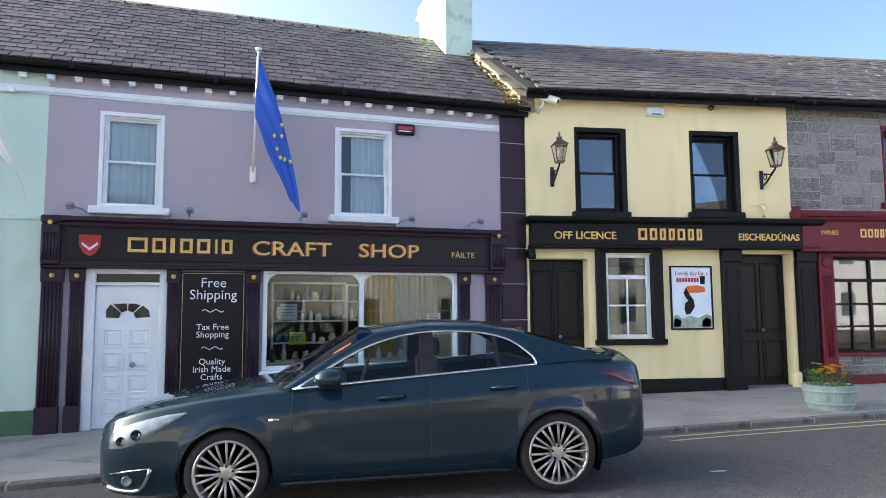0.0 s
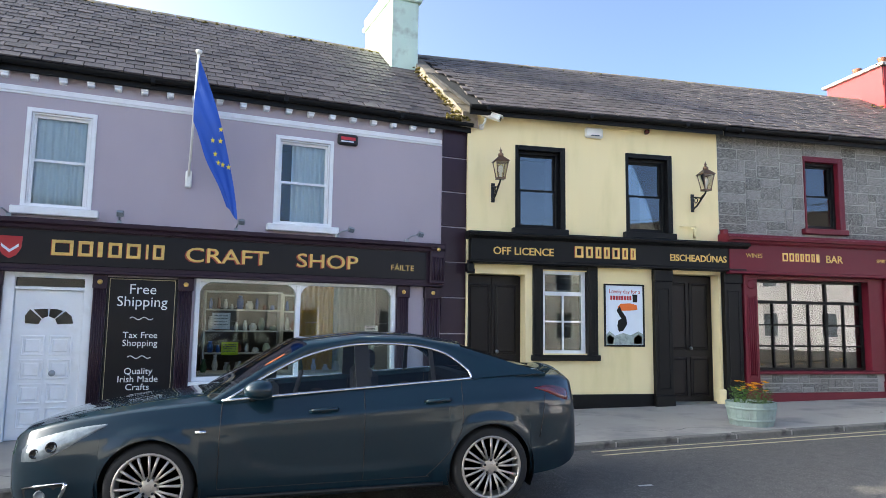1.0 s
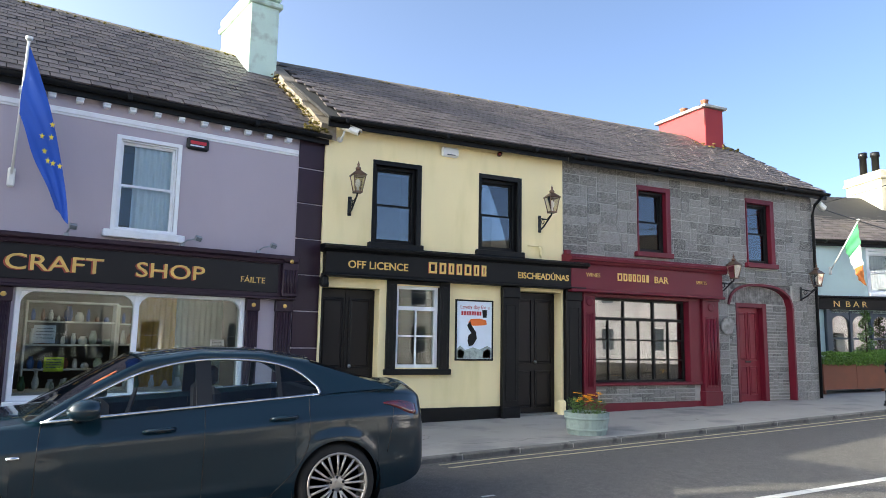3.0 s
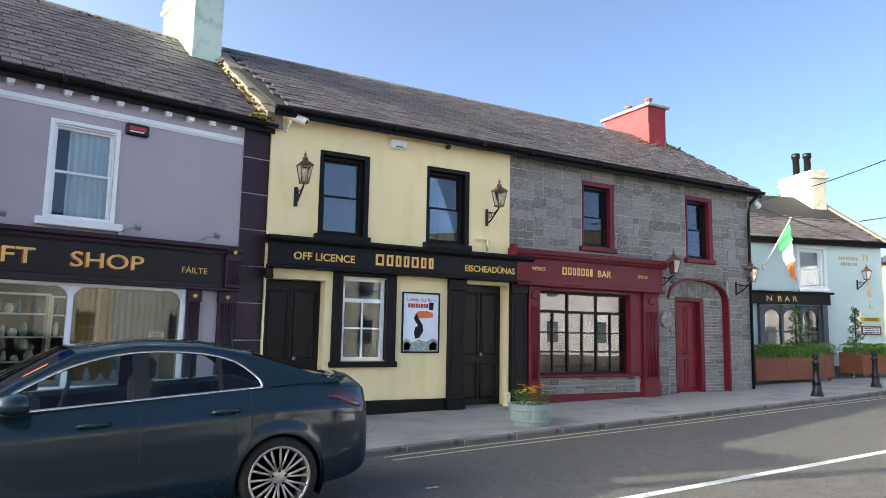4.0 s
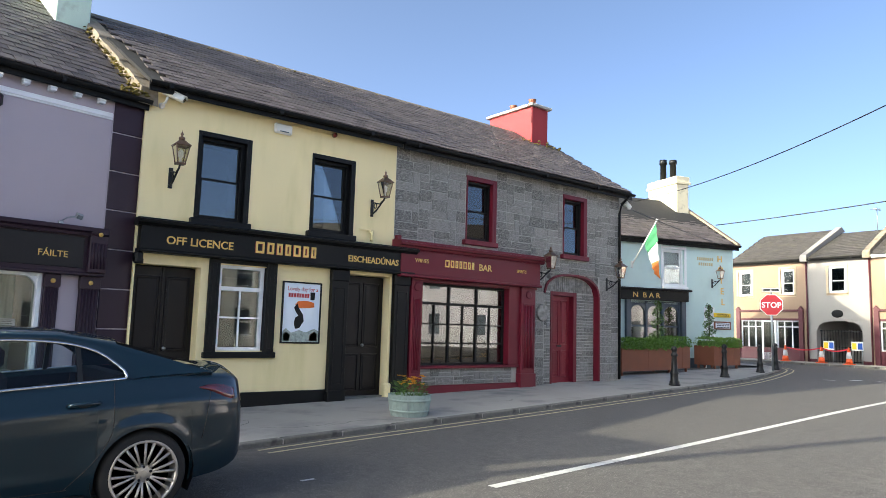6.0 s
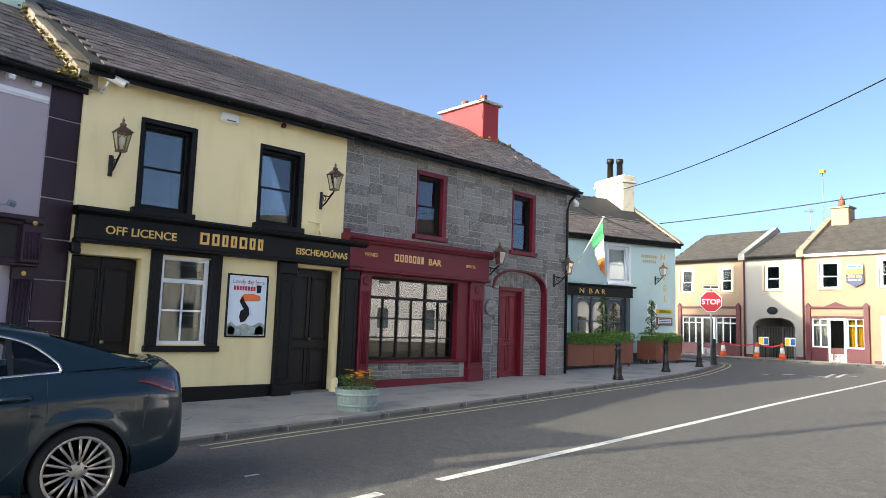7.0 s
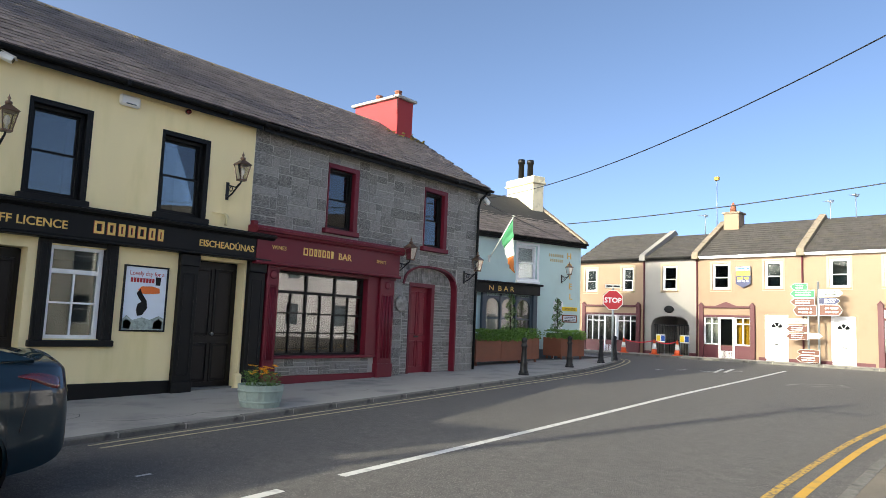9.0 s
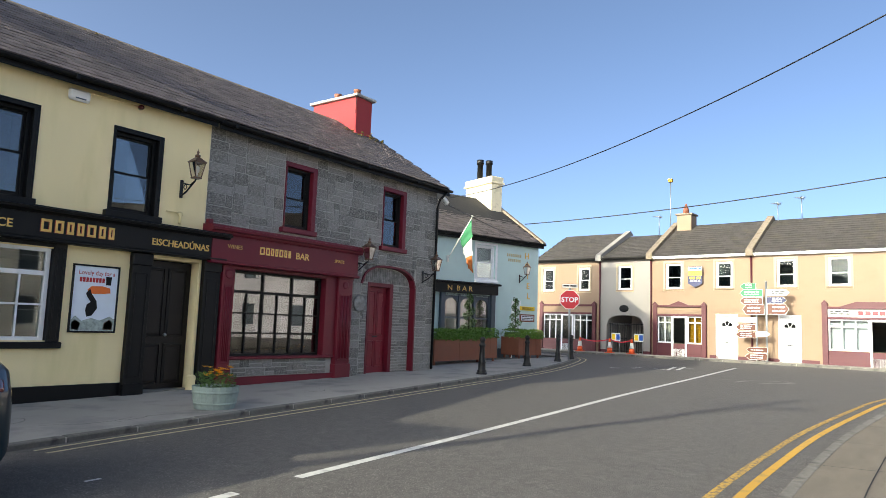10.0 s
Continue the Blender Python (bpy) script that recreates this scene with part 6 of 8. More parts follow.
# ---------- plain houses on the near side of the street, behind the camera ----------
for k, (x, w, paint) in enumerate([(-34, 10, "opposite_pale"), (-24, 9, "opposite_pale"), (-15, 8, "opposite_pale"), (-7, 7.5, "opposite_grey"), (0.5, 7, "opposite_grey"), (7.6, 8.8, "opposite_pale")]):
    h = thing("opposite_house", Matrix.Translation((x, -11.0, 0)), "plain rendered house across the street", "house", "houses across the street")
    bm = B()
    n = max(2, int(w / 3))
    holes = [(w * (i + 0.5) / n - 0.5, w * (i + 0.5) / n + 0.5, z0, z1) for i in range(n) for z0, z1 in ((0.9, 2.3), (3.4, 4.8))]
    panel_wall(bm, 0.02, w - 0.02, -0.6, 5.2 + 0.2 * (k % 2), holes, 0.0, -0.3)
    part("wall", bm, paint, h)
    bm = B()
    prism_x(bm, [(0.2, 5.3), (-4, 7.2), (-8, 5.3)], 0.02, w - 0.02)
    part("roof", bm, "slate_far", h)
    for a, b, z0, z1 in holes:
        bm = B()
        frame_of(bm, a, b, z0, z1, 0.08, -0.16, -0.1), box(bm, a, b, -0.15, -0.11, (z0 + z1) / 2 - 0.03, (z0 + z1) / 2 + 0.03)
        wn = part("window", bm, "white", h)
        box(bm := B(), a + 0.05, b - 0.05, -0.2, -0.17, z0 + 0.05, z1 - 0.05)
        part("pane", bm, "slate_blue", wn)
for x, y, w, paint in ((13.5, -26.5, 9.0, "pink_wall"), (20.0, -20.0, 9.0, "pink_wall"), (26.6, -13.4, 9.0, "pink_wall")):
    h = thing("opposite_house", Matrix.Translation((x, y, 0)) @ Matrix.Rotation(radians(45), 4, "Z"), "pale pink rendered house further down the street", "house", "houses across the street")
    bm = B()
    n = 3
    holes = [(w * (i + 0.5) / n - 0.36, w * (i + 0.5) / n + 0.36, z0, z1) for i in range(n) for z0, z1 in ((1.2, 2.5), (4.1, 5.3))]
    panel_wall(bm, 0, w, -0.6, 6.6, holes, 0.0, -0.3)
    part("wall", bm, paint, h)
    bm = B()
    prism_x(bm, [(0.2, 6.6), (-4, 9.0), (-8, 6.6)], 0, w)
    part("roof", bm, "slate_far", h)
    for a, b, z0, z1 in holes:
        box(bm := B(), a, b, -0.2, -0.15, z0, z1)
        part("window", bm, "slate_blue", h)


# ---------- the parked saloon car ----------
def curve_at(pts, x):
    """Smooth reading between (x, value) pairs."""
    if x <= pts[0][0]:
        return pts[0][1]
    for i in range(len(pts) - 1):
        if x <= pts[i + 1][0]:
            p0, p1, p2, p3 = pts[max(i - 1, 0)], pts[i], pts[i + 1], pts[min(i + 2, len(pts) - 1)]
            t = (x - p1[0]) / (p2[0] - p1[0])
            h = p2[0] - p1[0]
            m1 = (p2[1] - p0[1]) / (p2[0] - p0[0]) * h
            m2 = (p3[1] - p1[1]) / (p3[0] - p1[0]) * h
            return (2 * t ** 3 - 3 * t ** 2 + 1) * p1[1] + (t ** 3 - 2 * t ** 2 + t) * m1 + (-2 * t ** 3 + 3 * t ** 2) * p2[1] + (t ** 3 - t ** 2) * m2
    return pts[-1][1]


CAR_W = [(-1.0, 0.52), (-0.95, 0.64), (-0.82, 0.76), (-0.55, 0.86), (0.0, 0.915), (1.4, 0.93), (2.7, 0.915), (3.3, 0.86), (3.65, 0.78), (3.8, 0.70), (3.86, 0.60)]
CAR_S = [(-1.0, 0.66), (-0.93, 0.735), (-0.7, 0.81), (-0.3, 0.88), (0.1, 0.92), (0.55, 0.955), (1.5, 1.005), (2.5, 1.06), (3.1, 1.075), (3.5, 1.06), (3.78, 1.02), (3.86, 0.96)]
CAR_H = [(-1.0, 0.70), (-0.93, 0.78), (-0.7, 0.86), (-0.3, 0.94), (0.2, 0.995), (0.75, 1.03), (2.85, 1.15), (3.3, 1.125), (3.6, 1.14), (3.72, 1.145), (3.82, 1.07), (3.86, 0.98)]
CAR_L = [(-1.0, 0.30), (-0.9, 0.20), (-0.6, 0.17), (0.5, 0.19), (2.0, 0.19), (3.3, 0.24), (3.7, 0.30), (3.86, 0.42)]
WB, TYRE = 2.737, 0.335


def shifted(pts):
    return [((x - 3.0) * 0.74 + 3.0 if x > 3.0 else x * 1.08 if x < -0.5 else x, v) for x, v in pts]


CAR_W, CAR_S, CAR_H, CAR_L = shifted(CAR_W), shifted(CAR_S), shifted(CAR_H), shifted(CAR_L)
NOSE, TAIL = -1.08, 3.6364


def car_low(x):
    z = curve_at(CAR_L, x)
    for c in (0.0, WB):
        d = abs(x - c)
        if d < 0.365:
            z = max(z, TYRE + math.sqrt(0.365 ** 2 - d * d))
    return z


def car_y(x, z):
    """Half width of the body side at a height, with its shoulder and lower crease."""
    w, s = curve_at(CAR_W, x), curve_at(CAR_S, x)
    t = (z - 0.2) / max(0.2, s - 0.2)
    y = w * (0.945 + 0.055 * math.sin(min(1.0, max(0.0, t) * 1.25) * math.pi / 2))
    if t > 0.58:
        y -= 0.09 * ((t - 0.58) / 0.42) ** 1.7
    if t < 0.32:
        y -= 0.05 * ((0.32 - max(0.0, t)) / 0.32) ** 1.5
    y += 0.010 * math.exp(-((t - 0.78) / 0.06) ** 2)
    if 0.55 < x < 2.4:
        blade = 0.37 + 0.03 * (x - 0.6) + 0.40 * math.exp(-(x - 0.55) / 0.16)
        y -= 0.020 / (1 + math.exp(-(z - blade) / 0.010)) * max(0.0, 1 - max(0.0, z - blade) / 0.42) * min(1.0, (2.4 - x) / 0.6)
    for c in (0.0, WB):
        d = math.hypot(x - c, z - TYRE)
        q = min(1.0, max(0.0, (d - 0.365) / 0.13))
        y += 0.022 * (1 - q) ** 2 * (1 + 2 * q)
    return y


def glass_y(z):
    return 0.862 - 0.62 * (z - 0.97)


def car_thing(m):
    car = thing("parked_car", m, "dark teal metallic saloon car with silver alloy wheels", "car")
    xs = sorted({round(x, 4) for x in [NOSE, -1.065, -1.04, -1.0] + spread(-0.96, 3.54, 0.06) + [3.58, 3.61, 3.63, TAIL] + [c + 0.365 * math.cos(a * math.pi / 22) for c in (0, WB) for a in range(23)]
                 + [c + s * 0.366 for c in (0, WB) for s in (-1, 1)]})
    NZ = 30
    bm = B()
    rails = {}
    for side in (-1, 1):
        cols = []
        for x in xs:
            lo, hi = car_low(x), curve_at(CAR_S, x)
            cols.append([bm.verts.new((x, side * car_y(x, lo + (hi - lo) * k / NZ), lo + (hi - lo) * k / NZ)) for k in range(NZ + 1)])
        for a, c in zip(cols, cols[1:]):
            for k in range(NZ):
                bm.faces.new([a[k], c[k], c[k + 1], a[k + 1]]).smooth = True
        rails[side] = [c[-1] for c in cols]
        rails[side, 0] = cols[0]
        rails[side, 1] = cols[-1]
    for x_lo, x_hi in ((NOSE, 0.78), (2.82, TAIL)):
        rows = []
        for i, x in enumerate(xs):
            if not x_lo - 1e-6 <= x <= x_hi + 1e-6:
                continue
            s, h = curve_at(CAR_S, x), curve_at(CAR_H, x)
            ys = abs(rails[-1][i].co.y)
            row = [rails[-1][i]]
            for k in range(1, 16):
                t = -1 + 2 * k / 16
                z = s + (h - s) * (1 - abs(t) ** 2.6)
                if x < 0.6:
                    z += 0.012 * math.exp(-((abs(t) - 0.62) / 0.1) ** 2)
                row.append(bm.verts.new((x, t * ys, z)))
            row.append(rails[1][i])
            rows.append(row)
        for a, c in zip(rows, rows[1:]):
            for k in range(16):
                bm.faces.new([a[k], a[k + 1], c[k + 1], c[k]]).smooth = True
        edge = rows[0] if x_lo < 0 else rows[-1]
        e = 0 if x_lo < 0 else 1
        loop = list(rails[-1, e]) + edge[1:-1] + list(reversed(rails[1, e]))
        bm.faces.new(loop)
    # ledge under the side glass
    for side in (-1, 1):
        prev = None
        for i, x in enumerate(xs):
            if not 0.44 <= x <= 3.0:
                continue
            r = rails[side][i]
            y_in = glass_y(r.co.z + 0.005)
            y_in = min(y_in, abs(r.co.y) - 0.004)
            cur = (r, bm.verts.new((x, side * y_in, r.co.z + 0.012)), bm.verts.new((x, side * (y_in - 0.05), r.co.z - 0.03)))
            if prev:
                bm.faces.new([prev[0], cur[0], cur[1], prev[1]]).smooth = True
                bm.faces.new([prev[1], cur[1], cur[2], prev[2]])
            prev = cur
    # roof rails and pillars
    inner = [(0.55, 0.968), (0.9, 1.165), (1.2, 1.30), (1.6, 1.382), (2.1, 1.368), (2.40, 1.29), (2.57, 1.16), (2.60, 1.075)]
    outer = [(0.44, 0.975, 0.83), (0.86, 1.225, 0.735), (1.2, 1.395, 0.625), (1.65, 1.445, 0.60), (2.15, 1.425, 0.605), (2.55, 1.345, 0.63), (2.95, 1.215, 0.69), (3.3, 1.10, 0.775)]
    roof_edge = {}
    for side in (-1, 1):
        prev = None
        for (xi, zi), (xo, zo, yo) in zip(inner, outer):
            a, c = Vector((xi, side * glass_y(zi), zi)), Vector((xo, side * yo, zo))
            cur = []
            for k in range(5):
                t = k / 4
                p = a.lerp(c, t)
                p.y += side * 0.012 * math.sin(t * math.pi)
                p.z += 0.008 * math.sin(t * math.pi)
                cur.append(bm.verts.new(p))
            if prev:
                for k in range(4):
                    bm.faces.new([prev[k], cur[k], cur[k + 1], prev[k + 1]]).smooth = True
            prev = cur
            roof_edge.setdefault(side, []).append(cur[-1])
        q = [bm.verts.new((x, side * (car_y(x, curve_at(CAR_S, x)) - 0.004), curve_at(CAR_S, x) + 0.004)) for x in (3.3, 3.05, 2.8, 2.60)]
        bm.faces.new([prev[0], prev[-1], q[0], q[1], q[2], q[3]])
    rows = []
    for i in range(2, 6):
        a, c = roof_edge[-1][i], roof_edge[1][i]
        row = [a]
        for k in range(1, 10):
            t = -1 + 2 * k / 10
            p = a.co.lerp(c.co, k / 10)
            row.append(bm.verts.new((p.x - (0.10 if i == 2 else -0.06 if i == 5 else 0) * (1 - t * t), p.y, p.z + 0.05 * (1 - abs(t) ** 2.4))))
        row.append(c)
        rows.append(row)
    fine = rows
    for a, c in zip(fine, fine[1:]):
        for k in range(10):
            bm.faces.new([a[k], a[k + 1], c[k + 1], c[k]]).smooth = True
    body = part("body", bm, "car", car)
    # screens
    for name, i0, i1, i2, z_in in (("windscreen", 0, 1, 2, 1.03), ("rear_window", 7, 6, 5, 1.13)):
        g = B()
        rws = []
        for t in (0, 0.5, 1):
            i = (i0, i1, i2)[int(t * 2)]
            x, z, y = outer[i][0], outer[i][1], outer[i][2]
            row = []
            for k in range(11):
                u = -1 + k / 5
                bow = (-0.14 if i0 == 0 else 0.10) * (1 - u * u)
                row.append(g.verts.new((x + bow, u * y, z + (0.045 if i0 == 0 else 0.012) * (1 - abs(u) ** 2.4))))
            rws.append(row)
        for a, c in zip(rws, rws[1:]):
            for k in range(10):
                g.faces.new([a[k], a[k + 1], c[k + 1], c[k]]).smooth = True
        ob = part(name, g, "glass_car", car)
        ob.visible_shadow = False
    # side glass, black pillars and bright surround
    for side in (-1, 1):
        def at(x, z, out=0.0):
            return (x, side * (glass_y(z) + out), z)

        def top_z(x):
            return curve_at(inner[:7], x)

        def belt(x):
            return 0.968 + (x - 0.55) * 0.0525

        spans = (("front_side_window", 0.60, 1.60, 14), ("rear_side_window", 1.72, 2.25, 8), ("quarter_window", 2.28, 2.565, 6))
        for name, a, c, n in spans:
            g = B()
            prev = None
            for k in range(n + 1):
                x = a + (c - a) * k / n
                cur = (g.verts.new(at(x, belt(x))), g.verts.new(at(x, max(belt(x) + 0.01, top_z(x) - 0.008))))
                if prev:
                    g.faces.new([prev[0], cur[0], cur[1], prev[1]])
                prev = cur
            ob = part(name, g, "glass_car", car)
            ob.visible_shadow = False
        for a, c in ((1.60, 1.72), (2.25, 2.285)):
            g = B()
            v = [g.verts.new(at(x, z, 0.004)) for x, z in ((a, belt(a)), (c, belt(c)), (c, top_z(c)), (a, top_z(a)))]
            w = [g.verts.new(at(x, z, -0.03)) for x, z in ((a, belt(a)), (c, belt(c)), (c, top_z(c)), (a, top_z(a)))]
            g.faces.new(v), g.faces.new(w)
            for k in range(4):
                g.faces.new([v[k], v[(k + 1) % 4], w[(k + 1) % 4], w[k]])
            part("door_pillar", g, "trim", car)
        g = B()
        loop = [at(0.55 + 2.05 * k / 30, top_z(0.55 + 2.05 * k / 30) if 0.55 + 2.05 * k / 30 < 2.57 else 1.10, 0.010) for k in range(30)] + [at(2.585, 1.14, 0.012), at(2.60, 1.10, 0.012), at(2.59, 1.078, 0.014)]
        tube(g, loop, 0.012, 6)
        tube(g, [at(2.59 - 2.06 * k / 20, belt(2.59 - 2.06 * k / 20) + 0.004, 0.016) for k in range(21)], 0.012, 6)
        part("window_chrome", g, "chrome", car, "bright chrome window surround")
        # door shut lines
        g = B()
        for pts in ([(0.53 - 0.03 * k / 12, 0.95 - 0.66 * k / 12) for k in range(13)], [(1.665 - 0.02 * k / 12, 1.0 - 0.72 * k / 12) for k in range(13)],
                    [(2.50 - 0.02 * k / 12 - 0.30 * max(0, (k - 5) / 7) ** 1.6, 1.05 - 0.76 * k / 12) for k in range(13)], [(0.5 + 1.7 * k / 12, 0.285) for k in range(13)],
                    [(3.28 + 0.02 * k / 8 - 0.10 * k / 8, 0.98 - 0.42 * k / 8) for k in range(9)]):
            tube(g, [(x, side * (car_y(x, z) - 0.0005), z) for x, z in pts], 0.004, 5)
        part("shut_line", g, "trim", car, kind="stuff")
        for x in (1.33, 2.28):
            g = B()
            z = 0.865 + 0.04 * (x - 1.33)
            y = car_y(x, z)
            tube(g, [(x - 0.11, side * (y + 0.008), z), (x - 0.08, side * (y + 0.04), z + 0.008), (x + 0.08, side * (y + 0.04), z + 0.012), (x + 0.11, side * (y + 0.008), z + 0.01)], 0.016, 8)
            part("door_handle", g, "car", car)
            # shade of the handle hollow, put in as a black flattened ball; no dent
            g = B()
            bmesh.ops.create_uvsphere(g, u_segments=14, v_segments=8, radius=1.0, matrix=Matrix.Translation((x + 0.01, side * (y - 0.004), z - 0.012)) @ Matrix.Diagonal((0.065, 0.012, 0.034, 1)))
            part("handle_recess", g, "trim", car)
        # mirror
        g = B()
        bmesh.ops.create_uvsphere(g, u_segments=16, v_segments=10, radius=1.0, matrix=Matrix.Translation((0.83, side * 0.98, 1.055)) @ Matrix.Diagonal((0.135, 0.115, 0.08, 1)))
        for v in g.verts:
            v.co.x = min(v.co.x, 0.92)
        for f in g.faces:
            f.smooth = True
        mir = part("door_mirror", g, "car", car)
        g = B()
        tube(g, [(0.76, side * 0.84, 0.985), (0.79, side * 0.93, 1.005)], 0.035, 8)
        part("mirror_stalk", g, "trim", mir)
        # lamps
        def patch(name, lo, hi, material, out, n=16, m=5):
            """A lens that follows the body side between two lines."""
            g = B()
            rows = []
            for i in range(n + 1):
                x = lo[0][0] + (lo[-1][0] - lo[0][0]) * i / n
                a, c = curve_at(lo, x), curve_at(hi, x)
                rows.append([g.verts.new((x, side * (car_y(x, a + (c - a) * k / m) + out * (1 if 0 < k < m and 0 < i < n else -0.3)), a + (c - a) * k / m)) for k in range(m + 1)])
            for p, q in zip(rows, rows[1:]):
                for k in range(m):
                    g.faces.new([p[k], q[k], q[k + 1], p[k + 1]]).smooth = True
            return part(name, g, material, car)

        head = patch("headlight", [(-0.95, 0.545), (-0.8, 0.555), (-0.62, 0.635), (-0.45, 0.735), (-0.305, 0.815)], [(-0.95, 0.655), (-0.85, 0.715), (-0.7, 0.765), (-0.5, 0.808), (-0.305, 0.825)], "lamp_clear", 0.012)
        for x, z, r in ((-0.83, 0.615, 0.036), (-0.70, 0.665, 0.042)):
            g = B()
            lathe(g, [(r, 0.0), (r, 0.02 * side), (r * 0.8, 0.022 * side), (r * 0.7, 0.012 * side), (0.0, 0.018 * side)], 18, (x, side * (car_y(x, z) + 0.002), z), "y")
            part("lamp_projector", g, "dark_glass", head)
        patch("tail_light", [(3.17, 0.975), (3.30, 0.93), (3.42, 0.875), (3.52, 0.85)], [(3.17, 0.985), (3.30, 1.0), (3.42, 0.985), (3.52, 0.95)], "tail_red", 0.014)
        g = B()
        tube(g, [(x, side * (car_y(x, z) + 0.004), z) for x, z in ((-1.02, 0.25), (-0.95, 0.225), (-0.85, 0.21), (-0.75, 0.205), (-0.69, 0.22), (-0.645, 0.275), (-0.61, 0.34), (-0.585, 0.40))], 0.017, 8)
        tube(g, [(x, side * (car_y(x, z) + 0.003), z) for x, z in ((-0.585, 0.40), (-0.68, 0.39), (-0.8, 0.375), (-0.93, 0.35))], 0.007, 6)
        part("fog_trim", g, "chrome", car, "bright chrome fog lamp surround")
        g = B()
        for (xa, za), (xb, zb2) in zip([(-0.60, 0.39), (-0.68, 0.38), (-0.8, 0.365), (-0.93, 0.34)], [(-0.63, 0.31), (-0.70, 0.235), (-0.80, 0.22), (-0.92, 0.24)]):
            for x, z in ((xa, za), (xb, zb2)):
                g.verts.new((x, side * (car_y(x, z) + 0.003), z))
        g.verts.ensure_lookup_table()
        for k in range(3):
            g.faces.new([g.verts[q] for q in (2 * k, 2 * k + 1, 2 * k + 3, 2 * k + 2)])
        fog = part("fog_recess", g, "trim", car)
        g = B()
        lathe(g, [(0.04, 0.0), (0.042, 0.012 * side), (0.034, 0.016 * side), (0.03, 0.010 * side), (0.0, 0.012 * side)], 18, (-0.79, side * (car_y(-0.79, 0.30) + 0.004), 0.30), "y")
        part("fog_light", g, "lamp_clear", fog)
        g = B()
        x, z = 0.38, 0.735
        tube(g, [(x - 0.04, side * (car_y(x, z) + 0.004), z), (x + 0.04, side * (car_y(x, z) + 0.004), z + 0.004)], 0.016, 6)
        part("side_badge", g, "chrome", car)
        g = B()
        tube(g, [(0.42 + 1.9 * k / 10, side * (car_y(0.42 + 1.9 * k / 10, 0.235) + 0.004), 0.215) for k in range(11)], 0.018, 8)
        part("sill_trim", g, "trim", car)
    # grille
    g = B()
    box(g, -1.10, -1.04, -0.42, 0.42, 0.42, 0.62, 0.01)
    gr = part("grille", g, "trim", car)
    for z in (0.46, 0.52, 0.58):
        g = B()
        tube(g, [(-1.105, -0.4, z), (-1.11, 0, z), (-1.105, 0.4, z)], 0.01, 6)
        part("grille_bar", g, "chrome", gr)
    g = B()
    box(g, -0.70, 3.1, -0.72, 0.72, 0.20, 0.28)
    box(g, 0.45, 2.25, -0.79, 0.79, 0.22, 0.45)
    part("underbody", g, "trim", car)
    for c in (0.0, WB):
        for side in (-1, 1):
            g = B()
            prev = None
            for k in range(17):
                a = math.pi * (k / 16 * 1.3 - 0.15)
                p = (c + 0.39 * math.cos(a), TYRE + 0.39 * math.sin(a))
                cur = (g.verts.new((p[0], side * 0.89, p[1])), g.verts.new((p[0], side * 0.58, p[1])))
                if prev:
                    g.faces.new([prev[0], cur[0], cur[1], prev[1]])
                prev = cur
            n = len(g.verts)
            g.faces.new([v for v in g.verts if abs(v.co.y) < 0.6])
            part("wheel_arch_liner", g, "trim", car)
    # cabin
    g = B()
    box(g, 0.35, 0.95, -0.70, 0.70, 0.62, 1.0, 0.06)
    part("dashboard", g, "cabin", car)
    for side in (-0.36, 0.36):
        g = B()
        box(g, 1.2, 1.75, side - 0.24, side + 0.24, 0.45, 0.66, 0.05)
        box(g, 1.66, 1.82, side - 0.23, side + 0.23, 0.60, 1.16, 0.06)
        box(g, 1.72, 1.80, side - 0.12, side + 0.12, 1.17, 1.33, 0.03)
        part("front_seat", g, "cabin", car)
    g = B()
    box(g, 2.1, 2.6, -0.68, 0.68, 0.45, 0.66, 0.05), box(g, 2.5, 2.72, -0.66, 0.66, 0.6, 1.10, 0.06)
    part("rear_seat", g, "cabin", car)
    g = B()
    ring = [(1.12 + 0.05 * math.sin(a), 0.36 + 0.18 * math.cos(a), 0.93 + 0.17 * math.sin(a)) for a in (2 * math.pi * k / 20 for k in range(21))]
    tube(g, ring, 0.016, 8)
    part("steering_wheel", g, "cabin", car)
    g = B()
    box(g, -0.09, 0.09, -0.62, -0.45, 0.0, 0.004, m=Matrix.Translation((0.93, 0.0, 1.265)) @ Matrix.Rotation(radians(-29), 4, "Y"))
    part("windscreen_sticker", g, "beak", car)
